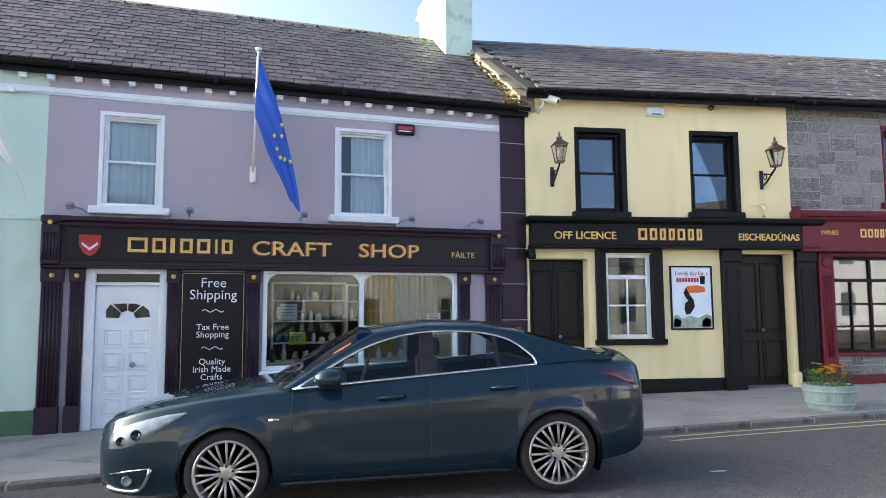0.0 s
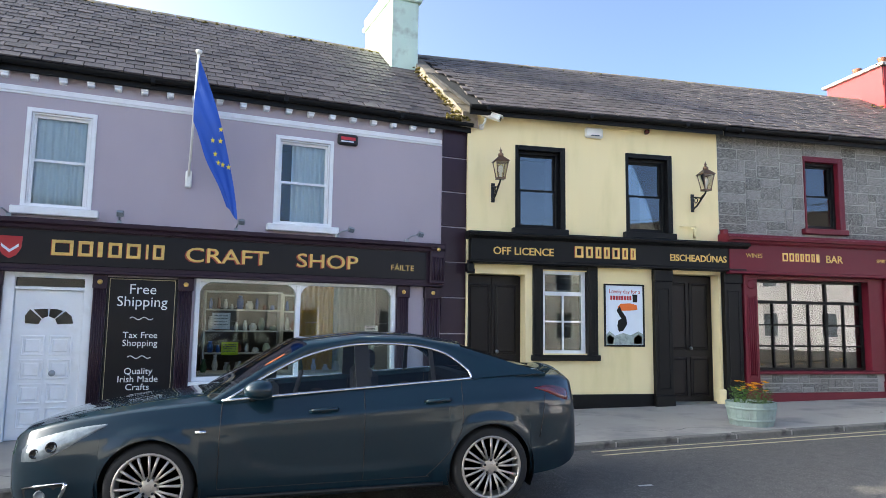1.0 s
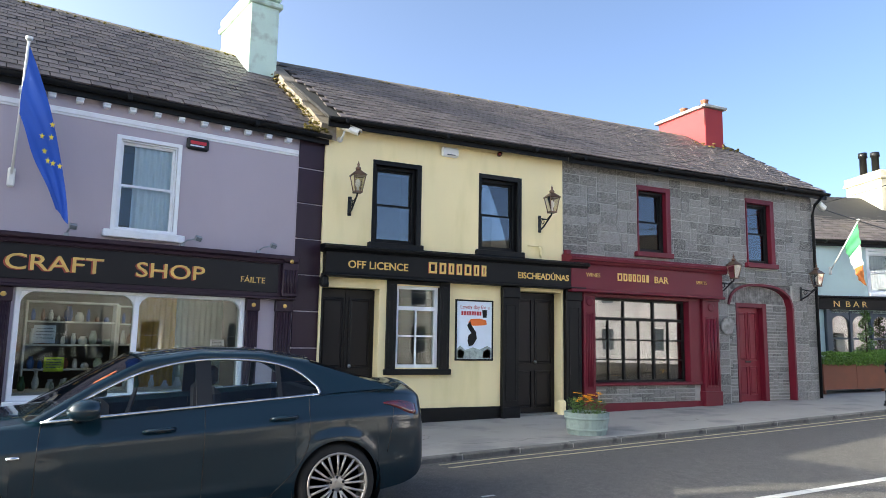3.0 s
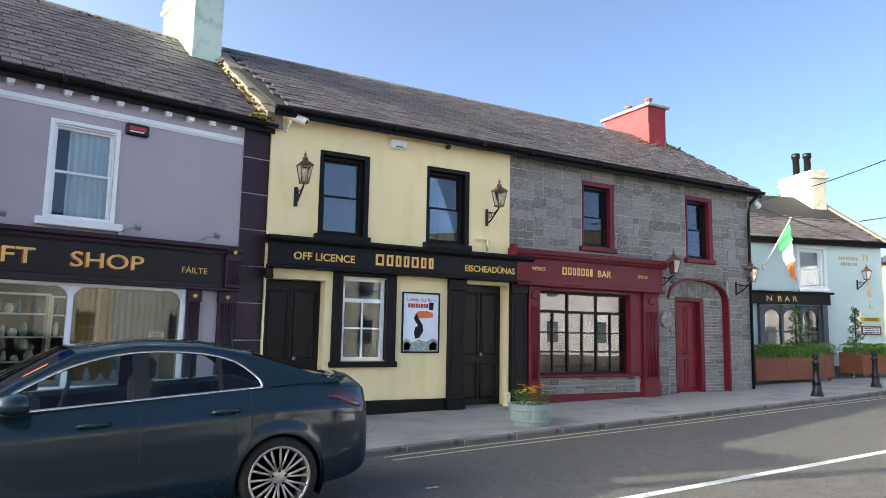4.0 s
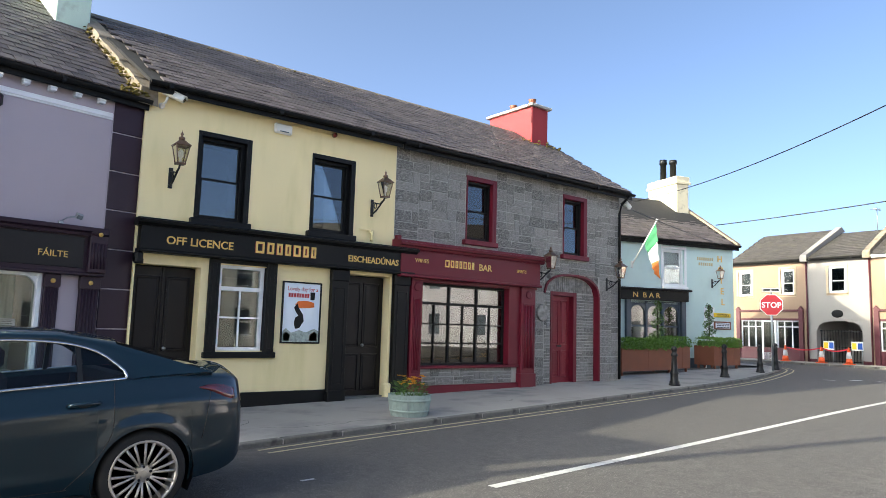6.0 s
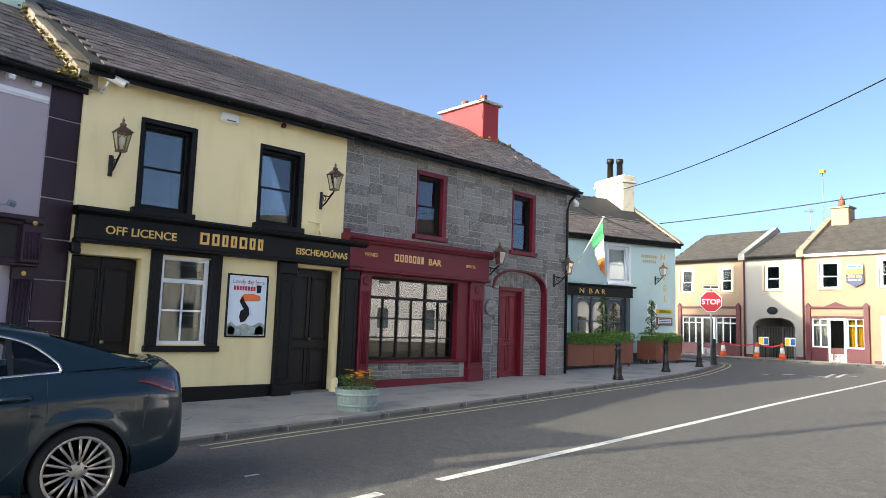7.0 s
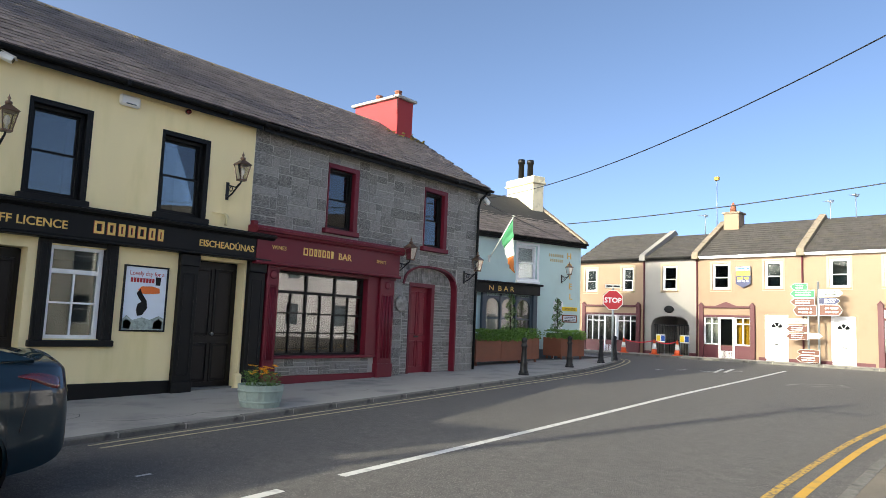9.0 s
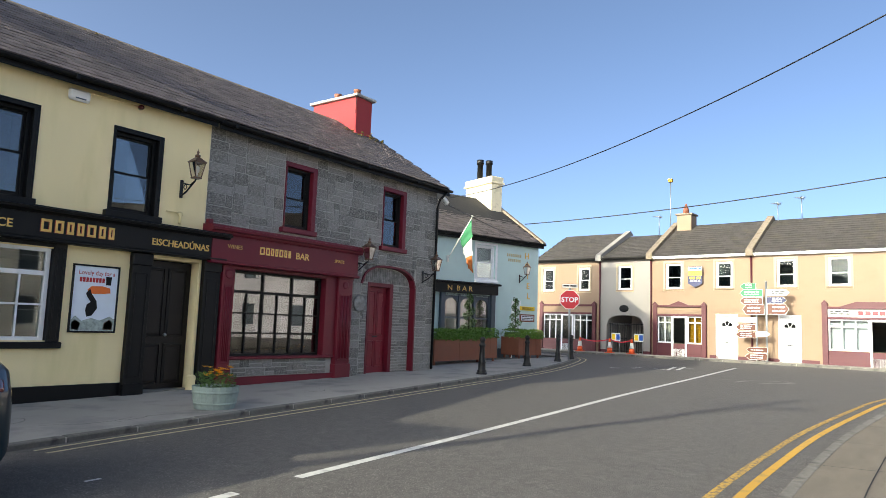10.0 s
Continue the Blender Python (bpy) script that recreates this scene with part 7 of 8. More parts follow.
    # wheels
    for c in (0.0, WB):
        for side in (-1, 1):
            g = B()
            lathe(g, [(0.255, -0.105), (0.305, -0.115), (0.327, -0.09), (TYRE, -0.05), (TYRE, 0.05), (0.327, 0.09), (0.305, 0.115), (0.255, 0.105)], 40, (c, side * 0.79, TYRE), "y", caps=False)
            wheel = part("wheel", g, "tyre", car)
            g = B()
            f = side
            lathe(g, [(0.257, 0.10 * f), (0.263, 0.113 * f), (0.248, 0.115 * f), (0.238, 0.10 * f), (0.232, 0.02 * f), (0.232, -0.1 * f)], 40, (c, side * 0.79, TYRE), "y", caps=False)
            part("rim", g, "alloy", wheel)
            g = B()
            lathe(g, [(0.231, -0.02 * f), (0.0, -0.02 * f)], 24, (c, side * 0.79, TYRE), "y")
            part("brake_disc", g, "trim", wheel)
            g = B()
            for k in range(10):
                for off in (-0.105, 0.105):
                    a = 2 * math.pi * k / 10 + 0.15
                    d, e = a + off * 0.55, a + off * 1.35
                    p0 = Vector((c + 0.06 * math.cos(d), side * 0.79 + 0.086 * f, TYRE + 0.06 * math.sin(d)))
                    p1 = Vector((c + 0.243 * math.cos(e), side * 0.79 + 0.098 * f, TYRE + 0.243 * math.sin(e)))
                    tube(g, [p0, (p0 + p1) / 2 + Vector((0, 0.006 * f, 0)), p1], 0.0095, 6, r1=0.013)
            part("spokes", g, "alloy", wheel, kind="stuff")
            g = B()
            lathe(g, [(0.075, 0.03 * f), (0.07, 0.088 * f), (0.03, 0.098 * f), (0.028, 0.104 * f), (0.0, 0.106 * f)], 20, (c, side * 0.79, TYRE), "y", smooth=False)
            hub = part("hub", g, "alloy", wheel)
            for k in range(5):
                g = B()
                a = 2 * math.pi * k / 5 + 0.3
                lathe(g, [(0.011, 0.085 * f), (0.011, 0.099 * f), (0.0, 0.1 * f)], 8, (c + 0.055 * math.cos(a), side * 0.79, TYRE + 0.055 * math.sin(a)), "y")
                part("wheel_nut", g, "trim", hub)
    return car


CAR_TILT = math.atan2(0.075, WB)
parked = car_thing(Matrix.Translation((-0.97, 6.66, -0.015)) @ Matrix.Rotation(-CAR_TILT, 4, "Y"))


# ---------- things on the walls ----------
def wall_lantern(m, label, turn=0.0):
    """A copper four-sided street lantern on a scrolled iron bracket; the wall is at y = 0, out is -y."""
    t = thing("wall_lantern", m, label, "lamp", "lanterns on the walls")
    bm = B()
    box(bm, -0.035, 0.035, -0.02, 0.0, -0.20, 0.14, 0.008)
    tube(bm, [(0, -0.01, -0.16), (0, -0.16, -0.10), (0, -0.30, 0.0), (0, -0.42, 0.08), (0, -0.45, 0.14)], 0.016, 8)
    tube(bm, [(0, -0.01, 0.08), (0, -0.12, 0.06), (0, -0.28, 0.02), (0, -0.40, 0.08)], 0.012, 8)
    ring = [(0, -0.13 + 0.045 * math.cos(a), 0.0 + 0.045 * math.sin(a)) for a in (2 * math.pi * k / 14 for k in range(15))]
    tube(bm, ring, 0.009, 6)
    part("bracket", bm, "iron", t)
    c = Vector((0, -0.45, 0.14))
    bm = B()
    lo, hi = 0.06, 0.105
    for sx, sy in ((-1, -1), (1, -1), (1, 1), (-1, 1)):
        tube(bm, [c + Vector((sx * lo, sy * lo, 0.0)), c + Vector((sx * hi, sy * hi, 0.28))], 0.009, 6)
    box(bm, -lo - 0.012, lo + 0.012, c.y - lo - 0.012, c.y + lo + 0.012, c.z - 0.02, c.z + 0.01, 0.005)
    for z, r in ((0.28, hi + 0.008),):
        frame = [(-r, -r), (r, -r), (r, r), (-r, r), (-r, -r)]
        tube(bm, [c + Vector((x, y, z)) for x, y in frame], 0.010, 6)
    cage = part("cage", bm, "copper", t)
    bm = B()
    ring0 = [bm.verts.new(c + Vector((sx * (hi + 0.022), sy * (hi + 0.022), 0.285))) for sx, sy in ((-1, -1), (1, -1), (1, 1), (-1, 1))]
    ring1 = [bm.verts.new(c + Vector((sx * 0.04, sy * 0.04, 0.37))) for sx, sy in ((-1, -1), (1, -1), (1, 1), (-1, 1))]
    bm.faces.new(ring0), bm.faces.new(ring1)
    for k in range(4):
        bm.faces.new([ring0[k], ring0[(k + 1) % 4], ring1[(k + 1) % 4], ring1[k]])
    lathe(bm, [(0.04, 0.37), (0.05, 0.395), (0.045, 0.42), (0.02, 0.43), (0.016, 0.45), (0.026, 0.47), (0.014, 0.49), (0.006, 0.51), (0.0, 0.54)], 12, c)
    part("hood", bm, "copper", t)
    for k, (ax, ay, bx, by) in enumerate(((-1, -1, 1, -1), (1, -1, 1, 1), (1, 1, -1, 1), (-1, 1, -1, -1))):
        bm = B()
        quad(bm, [c + Vector((ax * lo, ay * lo, 0.01)), c + Vector((bx * lo, by * lo, 0.01)), c + Vector((bx * hi, by * hi, 0.278)), c + Vector((ax * hi, ay * hi, 0.278))])
        ob = part("pane", bm, "glass_lamp", t)
        ob.visible_shadow = False
    bm = B()
    lathe(bm, [(0.02, 0.01), (0.02, 0.08), (0.045, 0.12), (0.04, 0.19), (0.015, 0.22), (0.0, 0.22)], 10, c)
    part("bulb", bm, "alarm_white", t)
    return t


for x, z in ((3.42, 3.92), (7.30, 3.94)):
    wall_lantern(FRAME_G @ Matrix.Translation((x, 0, z)), "aged copper wall lantern on a scrolled bracket, yellow wall")
for x, z in ((11.99, 2.92), (14.63, 2.88)):
    wall_lantern(FRAME_G @ Matrix.Translation((x, -0.02, z)), "aged copper wall lantern on a scrolled bracket, stone wall")
wall_lantern(FRAME_H @ Matrix.Translation((-1.05, 0, 3.62)), "black wall lantern on the pale blue hotel wall")


def spot(u, turn):
    t = thing("floodlight", at_q(u, -0.10, 2.935), "small grey floodlight on top of the shop fascia", "lamp", "floodlights over the shop sign")
    bm = B()
    box(bm, -0.03, 0.03, -0.03, 0.03, 0.0, 0.05, 0.006)
    tube(bm, [(0, 0, 0.04), (turn * 0.06, -0.05, 0.10), (turn * 0.15, -0.10, 0.12)], 0.012, 8)
    part("arm", bm, "steel", t)
    bm = B()
    m = Matrix.Translation((turn * 0.20, -0.12, 0.13)) @ Matrix.Rotation(turn * 0.2, 4, "Y") @ Matrix.Rotation(0.5, 4, "X")
    box(bm, -0.05, 0.05, -0.035, 0.035, -0.04, 0.04, 0.012, m)
    hd = part("head", bm, "steel", t)
    bm = B()
    box(bm, -0.038, 0.038, -0.041, -0.036, -0.028, 0.028, 0.0, m)
    part("lens", bm, "lamp_clear", hd)


for u, turn in ((-6.25, -1), (-4.92, 0.05), (-3.34, 0.3), (-1.80, 1), (-0.62, 1)):
    spot(u, turn)


def wall_box(name, m, w, h, d, mat_a, label, cat, bars):
    t = thing(name, m, label, cat)
    bm = B()
    box(bm, 0, w, -d, 0, 0, h, 0.03)
    part("casing", bm, mat_a, t)
    for x0, x1, z, hh, mt in bars:
        bm = B()
        box(bm, x0, x1, -d - 0.003, -d, z, z + hh)
        part("marking_bar", bm, mt, t)
    return t


wall_box("alarm_box", at_q(-1.82, 0, 4.46), 0.34, 0.19, 0.07, "trim", "black alarm box with red and white marking", "alarm box", [(0.05, 0.29, 0.085, 0.05, "sign_red"), (0.05, 0.26, 0.05, 0.02, "paper")])
wall_box("alarm_box", FRAME_G @ Matrix.Translation((5.14, 0, 5.0)), 0.35, 0.19, 0.08, "alarm_white", "white alarm box on the yellow wall", "alarm box", [(0.1, 0.27, 0.03, 0.02, "slate_blue")])
t = thing("alarm_beacon", FRAME_G @ Matrix.Translation((6.38, 0, 5.2)), "small red alarm beacon with conduit on the wall", "alarm")
bm = B()
lathe(bm, [(0.05, 0.0), (0.05, -0.04), (0.035, -0.08), (0.0, -0.09)], 14, (0, 0, 0), "y")
part("lens", bm, "tail_red", t)
bm = B()
tube(bm, [(-0.06, -0.012, 0.0), (-0.9, -0.012, 0.01)], 0.012, 6)
part("conduit", bm, "yellow_wall", t)
t = thing("security_camera", FRAME_G @ Matrix.Translation((3.2, 0, 5.05)), "white security camera on the yellow wall under the eave", "camera")
bm = B()
lathe(bm, [(0.05, 0.0), (0.05, -0.03), (0.02, -0.04)], 12, (0, 0, 0), "y")
tube(bm, [(0, -0.03, 0), (0.02, -0.14, 0.04), (0.04, -0.16, 0.12)], 0.02, 8)
part("bracket", bm, "alarm_white", t)
bm = B()
m = Matrix.Translation((0.13, -0.2, 0.15)) @ Matrix.Rotation(0.45, 4, "Y") @ Matrix.Rotation(-0.5, 4, "Z")
box(bm, -0.2, 0.17, -0.05, 0.05, -0.045, 0.045, 0.015, m)
box(bm, -0.22, 0.2, -0.058, 0.058, 0.045, 0.056, 0.003, m)
part("housing", bm, "alarm_white", t)
bm = B()
box(bm, 0.17, 0.176, -0.035, 0.035, -0.032, 0.032, 0, m)
part("lens", bm, "dark_glass", t)
t = thing("security_camera", FRAME_G @ Matrix.Translation((15.32, -0.1, 5.05)), "white security camera on the stone house corner", "camera")
bm = B()
tube(bm, [(-0.08, 0.1, 0.0), (0.0, 0.0, 0.05)], 0.02, 8)
part("bracket", bm, "alarm_white", t)
bm = B()
box(bm, -0.06, 0.22, -0.07, 0.07, -0.02, 0.12, 0.03, Matrix.Rotation(0.5, 4, "Y"))
part("housing", bm, "alarm_white", t)
t = thing("sensor_bracket", FRAME_G @ Matrix.Translation((7.2, 0, 3.36)), "cream painted sensor on a wall bracket", "sensor")
bm = B()
tube(bm, [(-0.2, -0.06, 0.1), (0.12, -0.06, 0.1)], 0.014, 8), tube(bm, [(0.08, -0.02, 0.1), (0.08, -0.10, 0.05), (0.05, -0.12, -0.12)], 0.03, 8)
part("body", bm, "yellow_wall", t)
t = thing("wall_pipe", at_q(-10, 0, 4.66), "thin pale cable pipe along the mint wall", "pipe")
bm = B()
tube(bm, [(0, -0.06, 0.02), (2.7, -0.06, 0.0), (3.1, -0.06, 0.02)], 0.016, 8), box(bm, 2.6, 2.78, -0.09, -0.03, -0.03, 0.05, 0.01)
part("pipe", bm, "white", t)


# ---------- flags ----------
def cloth(t, name, corner, rows, cols, material, amp=0.035):
    """Hanging cloth: corner(s, d) gives the place for shares along the hoist and fly."""
    bm = B()
    grid = []
    for i in range(rows + 1):
        line = []
        for j in range(cols + 1):
            s, d = i / rows, j / cols
            p = Vector(corner(s, d))
            p.y += amp * math.sin(d * 11 + s * 3) * (0.3 + 0.7 * d) + 0.4 * amp * math.sin(s * 17 + d * 5)
            p.x += 0.3 * amp * math.sin(d * 9 + s * 7)
            line.append(bm.verts.new(p))
        grid.append(line)
    for a, c in zip(grid, grid[1:]):
        for k in range(cols):
            bm.faces.new([a[k], a[k + 1], c[k + 1], c[k]]).smooth = True
    return part(name, bm, material, t)


def pole(t, a, c, r=0.018):
    bm = B()
    tube(bm, [a, c], r, 10)
    d = (Vector(c) - Vector(a)).normalized()
    part("pole", bm, "alarm_white", t)
    bm = B()
    lathe(bm, [(0.03, 0.0), (0.045, 0.02), (0.045, 0.05), (0.0, 0.06)], 12, c)
    part("finial", bm, "alarm_white", t)
    bm = B()
    box(bm, a[0] - 0.045, a[0] + 0.045, a[1] - 0.03, a[1] + 0.05, a[2] - 0.12, a[2] + 0.14, 0.02)
    part("socket", bm, "alarm_white", t)


flag = thing("blue_flag", at_q(-4.04, 0, 3.66), "blue flag with yellow stars hanging from a white pole", "flag")
pole(flag, (0, -0.05, 0), (0.02, -0.62, 1.72))


def hang(s, d):
    """s runs down the hoist on the pole, d out along the fly, which hangs down."""
    top, low = Vector((0.03, -0.62, 1.66)), Vector((0.0, -0.36, 0.80))
    h = top.lerp(low, s)
    tip_top, tip_low = Vector((0.66, -0.50, -0.62)), Vector((0.52, -0.40, -0.40))
    f = tip_top.lerp(tip_low, s)
    p = h.lerp(f, d)
    p.x += 0.10 * math.sin(d * math.pi) * (1 - s) - 0.02 * math.sin(d * math.pi) * s
    return p


cloth(flag, "cloth", hang, 14, 36, "blue_flag", 0.03)
for k, (s, d) in enumerate(((0.10, 0.42), (0.25, 0.47), (0.55, 0.40), (0.62, 0.50), (0.60, 0.58), (0.42, 0.62), (0.15, 0.66))):
    p = hang(s, d)
    bm = B()
    ring = []
    for i in range(10):
        r = 0.045 if i % 2 == 0 else 0.019
        a = math.pi / 2 + i * math.pi / 5
        ring.append((p.x + r * math.cos(a) * 0.75, p.z + r * math.sin(a)))
    prism(bm, ring, p.y - 0.062, p.y - 0.055)
    part("star", bm, "star", flag)
left_flag = thing("white_flag", at_q(-7.45, 0, 3.4), "white and red flag hanging from a white pole", "flag")
pole(left_flag, (-0.05, -0.05, -0.1), (-0.1, -0.62, 1.6))


def hang_left(s, d):
    h = Vector((-0.08, -0.60, 1.5)).lerp(Vector((-0.05, -0.4, 0.6)), s)
    return h.lerp(Vector((0.56 - 0.12 * s, -0.50, -0.32 + 0.3 * s)), d)


cloth(left_flag, "cloth", hang_left, 10, 26, "flag_white", 0.03)
bm = B()
for d0 in (0.16, 0.24, 0.33):
    pts = [hang_left(s, d0) for s in (0.1, 0.35, 0.6, 0.8)]
    tube(bm, [p + Vector((0, -0.045, 0)) for p in pts], 0.03, 6)
part("red_stripe", bm, "flag_red", left_flag, kind="stuff")
tri = thing("tricolour_flag", FRAME_H @ Matrix.Translation((-4.75, 0, 4.1)), "green, white and orange flag on a slanting pole", "flag")
pole(tri, (0, -0.05, 0), (0.40, -0.95, 1.55), 0.02)


def hang_tri(s, d):
    h = Vector((0.39, -0.93, 1.50)).lerp(Vector((0.20, -0.50, 0.72)), s)
    return h.lerp(Vector((0.55 + 0.02 * s, -0.9 + 0.3 * s, -0.55 + 0.22 * s)), d)


for k, mt in enumerate(("flag_green", "flag_white", "flag_orange")):
    cloth(tri, "stripe", lambda s, d, k=k: hang_tri(s, (k + d) / 3), 10, 10, mt, 0.03)


# ---------- planting ----------
def leaves(bm, n, place, size, rng):
    for _ in range(n):
        p, out = place()
        d = (out + Vector((rng.gauss(0, 0.5), rng.gauss(0, 0.5), rng.gauss(0, 0.5)))).normalized()
        side = d.cross(Vector((rng.uniform(-1, 1), rng.uniform(-1, 1), rng.uniform(-1, 1)))).normalized()
        s = size * rng.uniform(0.6, 1.3)
        v = [bm.verts.new(p - side * s * 0.35), bm.verts.new(p + d * s * 0.5 + side * s * 0.05), bm.verts.new(p + side * s * 0.35 + d * 0.02), bm.verts.new(p + d * s)]
        bm.faces.new([v[0], v[1], v[3]]), bm.faces.new([v[1], v[2], v[3]])


def barrel_planter():
    z = pave_z(6.65)
    t = thing("barrel_planter", Matrix.Translation((6.66, 8.95, z)) @ Matrix.Diagonal((0.93, 0.93, 0.93, 1)), "grey-green half-barrel planter on the footpath", "planter")
    for k in range(22):
        bm = B()
        a0, a1 = 2 * math.pi * k / 22, 2 * math.pi * (k + 0.965) / 22
        prof = [(0.315, 0.0), (0.345, 0.13), (0.365, 0.26), (0.375, 0.36)]
        rows = []
        for r, h in prof:
            rows.append([bm.verts.new((rr * math.cos(a), rr * math.sin(a), h)) for rr in (r, r - 0.03) for a in (a0, a1)])
        for a, c in zip(rows, rows[1:]):
            for i, j in ((0, 1), (1, 3), (3, 2), (2, 0)):
                bm.faces.new([a[i], a[j], c[j], c[i]])
        bm.faces.new([rows[0][i] for i in (0, 1, 3, 2)]), bm.faces.new([rows[-1][i] for i in (0, 1, 3, 2)])
        part("stave", bm, "grey_paint", t)
    for h, r in ((0.07, 0.336), (0.25, 0.368)):
        bm = B()
        lathe(bm, [(r - 0.01, h), (r, h), (r + 0.006, h + 0.04), (r - 0.004, h + 0.04)], 30)
        part("hoop", bm, "grey_paint", t)
    bm = B()
    lathe(bm, [(0.33, 0.30), (0.0, 0.33)], 24)
    part("soil", bm, "soil", t)
    plant = thing("marigold_plants", Matrix.Translation((6.66, 8.95, z + 0.29)), "low green plants with orange and yellow flowers in the barrel", "plant")
    rng = random.Random(2)

    def place():
        a, r = rng.uniform(0, 2 * math.pi), 0.27 * math.sqrt(rng.random())
        return Vector((r * math.cos(a), r * math.sin(a), rng.uniform(0.0, 0.26) * (1.1 - r))), Vector((math.cos(a) * 0.6, math.sin(a) * 0.6, 0.6))
    bm = B()
    leaves(bm, 520, place, 0.05, rng)
    part("foliage", bm, "leaf_dark", plant, kind="stuff")
    for k in range(22):
        bm = B()
        a, r = rng.uniform(0, 2 * math.pi), 0.25 * math.sqrt(rng.random())
        c = Vector((r * math.cos(a), r * math.sin(a), 0.20 + rng.uniform(0, 0.13)))
        for q in range(7):
            b = 2 * math.pi * q / 7
            d = Vector((math.cos(b), math.sin(b), 0.45))
            s = Vector((-math.sin(b), math.cos(b), 0))
            bm.faces.new([bm.verts.new(c), bm.verts.new(c + d * 0.03 + s * 0.018), bm.verts.new(c + d * 0.05), bm.verts.new(c + d * 0.03 - s * 0.018)])
        part("flower", bm, "petal", plant)


barrel_planter()


def trough(x, y, w, d, h, turn, n_leaf, spiral, label):
    z = pave_z(x)
    m = Matrix.Translation((x, y, z)) @ Matrix.Rotation(turn, 4, "Z")
    t = thing("trough_planter", m, "rusty brown steel trough planter on short legs", "planter", "planters before the hotel")
    for k, (xa, xb) in enumerate(((0, w * 0.5), (w * 0.5 + 0.008, w))):
        bm = B()
        box(bm, xa, xb, 0, 0.02, 0.12, h, 0.004)
        part("panel", bm, "corten", t)
    bm = B()
    box(bm, 0, w, d - 0.02, d, 0.12, h), box(bm, 0, 0.02, 0.02, d - 0.02, 0.12, h), box(bm, w - 0.02, w, 0.02, d - 0.02, 0.12, h), box(bm, 0.02, w - 0.02, 0.02, d - 0.02, 0.12, 0.14)
    part("shell", bm, "corten", t)
    for lx in (0.1, w - 0.16):
        for ly in (0.05, d - 0.11):
            bm = B()
            box(bm, lx, lx + 0.06, ly, ly + 0.06, 0.0, 0.12)
            part("leg", bm, "corten", t)
    bm = B()
    box(bm, 0.02, w - 0.02, 0.02, d - 0.02, h - 0.08, h - 0.05)
    part("soil", bm, "soil", t)
    hedge = thing("box_hedge", m @ Matrix.Translation((0, 0, h - 0.05)), "clipped bright green box hedge growing in the planter", "hedge", "hedges before the hotel")
    rng = random.Random(int(x * 10))
    hh = 0.29

    def place():
        f = rng.random()
        px, py, pz = rng.uniform(0.0, w), rng.uniform(-0.02, d), rng.uniform(0.02, hh)
        if f < 0.45:
            pz = hh + 0.05 * noise.noise(Vector((px * 3, py * 3, x)))
            return Vector((px, py, pz)), Vector((0, 0, 1))
        if f < 0.8:
            return Vector((px, -0.03 + 0.05 * noise.noise(Vector((px * 4, pz * 4, x))), pz)), Vector((0, -1, 0.2))
        if f < 0.9:
            return Vector((-0.02, py, pz)), Vector((-1, 0, 0.2))
        return Vector((px, py, pz)), Vector((rng.uniform(-1, 1), rng.uniform(-1, 1), 1))
    bm = B()
    leaves(bm, n_leaf, place, 0.075, rng)
    part("foliage", bm, "leaf", hedge, kind="stuff")
    bm = B()
    box(bm, 0.06, w - 0.06, 0.06, d - 0.06, 0.0, hh - 0.06, 0.05)
    part("inner_growth", bm, "leaf_dark", hedge)
    if spiral is not None:
        top = thing("spiral_topiary", m @ Matrix.Translation((spiral, d / 2, h - 0.05)), "dark green clipped spiral topiary in the planter", "plant", "spiral plants before the hotel")
        bm = B()
        tube(bm, [(0, 0, 0), (0, 0, 1.5)], 0.02, 8)
        part("stem", bm, "soil", top)

        def place2():
            u = rng.random()
            a = u * 6.5 * math.pi
            r = 0.19 * (1 - u) + 0.05
            zc = 0.3 + 1.2 * u
            o = Vector((rng.gauss(0, 1), rng.gauss(0, 1), rng.gauss(0, 1))).normalized()
            return Vector((r * math.cos(a) * 0.8, r * math.sin(a) * 0.8, zc)) + o * (0.075 - 0.03 * u), o
        bm = B()
        leaves(bm, 1500, place2, 0.06, rng)
        part("foliage", bm, "leaf_dark", top, kind="stuff")


trough(16.45, 12.15, 2.9, 0.7, 0.78, radians(4), 3600, 2.6, "")
trough(19.4, 12.35, 1.0, 1.0, 0.82, radians(4), 1100, None, "")
trough(22.85, 12.98, 0.6, 0.85, 0.80, radians(-8), 1000, 0.3, "")
trough(23.5, 12.88, 0.78, 0.8, 0.78, radians(-8), 1900, None, "")


# ---------- street furniture ----------
def bollard(x, y):
    t = thing("bollard", Matrix.Translation((x, y, pave_z(x))) @ Matrix.Diagonal((0.92, 0.92, 0.92, 1)), "black cast iron bollard at the kerb", "bollard", "bollards along the kerb")
    bm = B()
    lathe(bm, [(0.13, 0.0), (0.13, 0.10), (0.105, 0.13), (0.10, 0.30), (0.115, 0.33), (0.085, 0.37), (0.068, 0.75), (0.09, 0.78), (0.09, 0.82), (0.065, 0.85), (0.062, 0.90), (0.085, 0.93), (0.075, 0.99), (0.03, 1.03), (0.0, 1.035)], 20)
    part("column", bm, "iron", t)
    bm = B()
    lathe(bm, [(0.15, 0.0), (0.15, 0.04), (0.135, 0.055)], 20)
    part("base", bm, "iron", t)


for x, y in ((15.1, 9.6), (19.1, 10.52), (22.7, 11.27), (24.95, 11.82)):
    bollard(x, y)

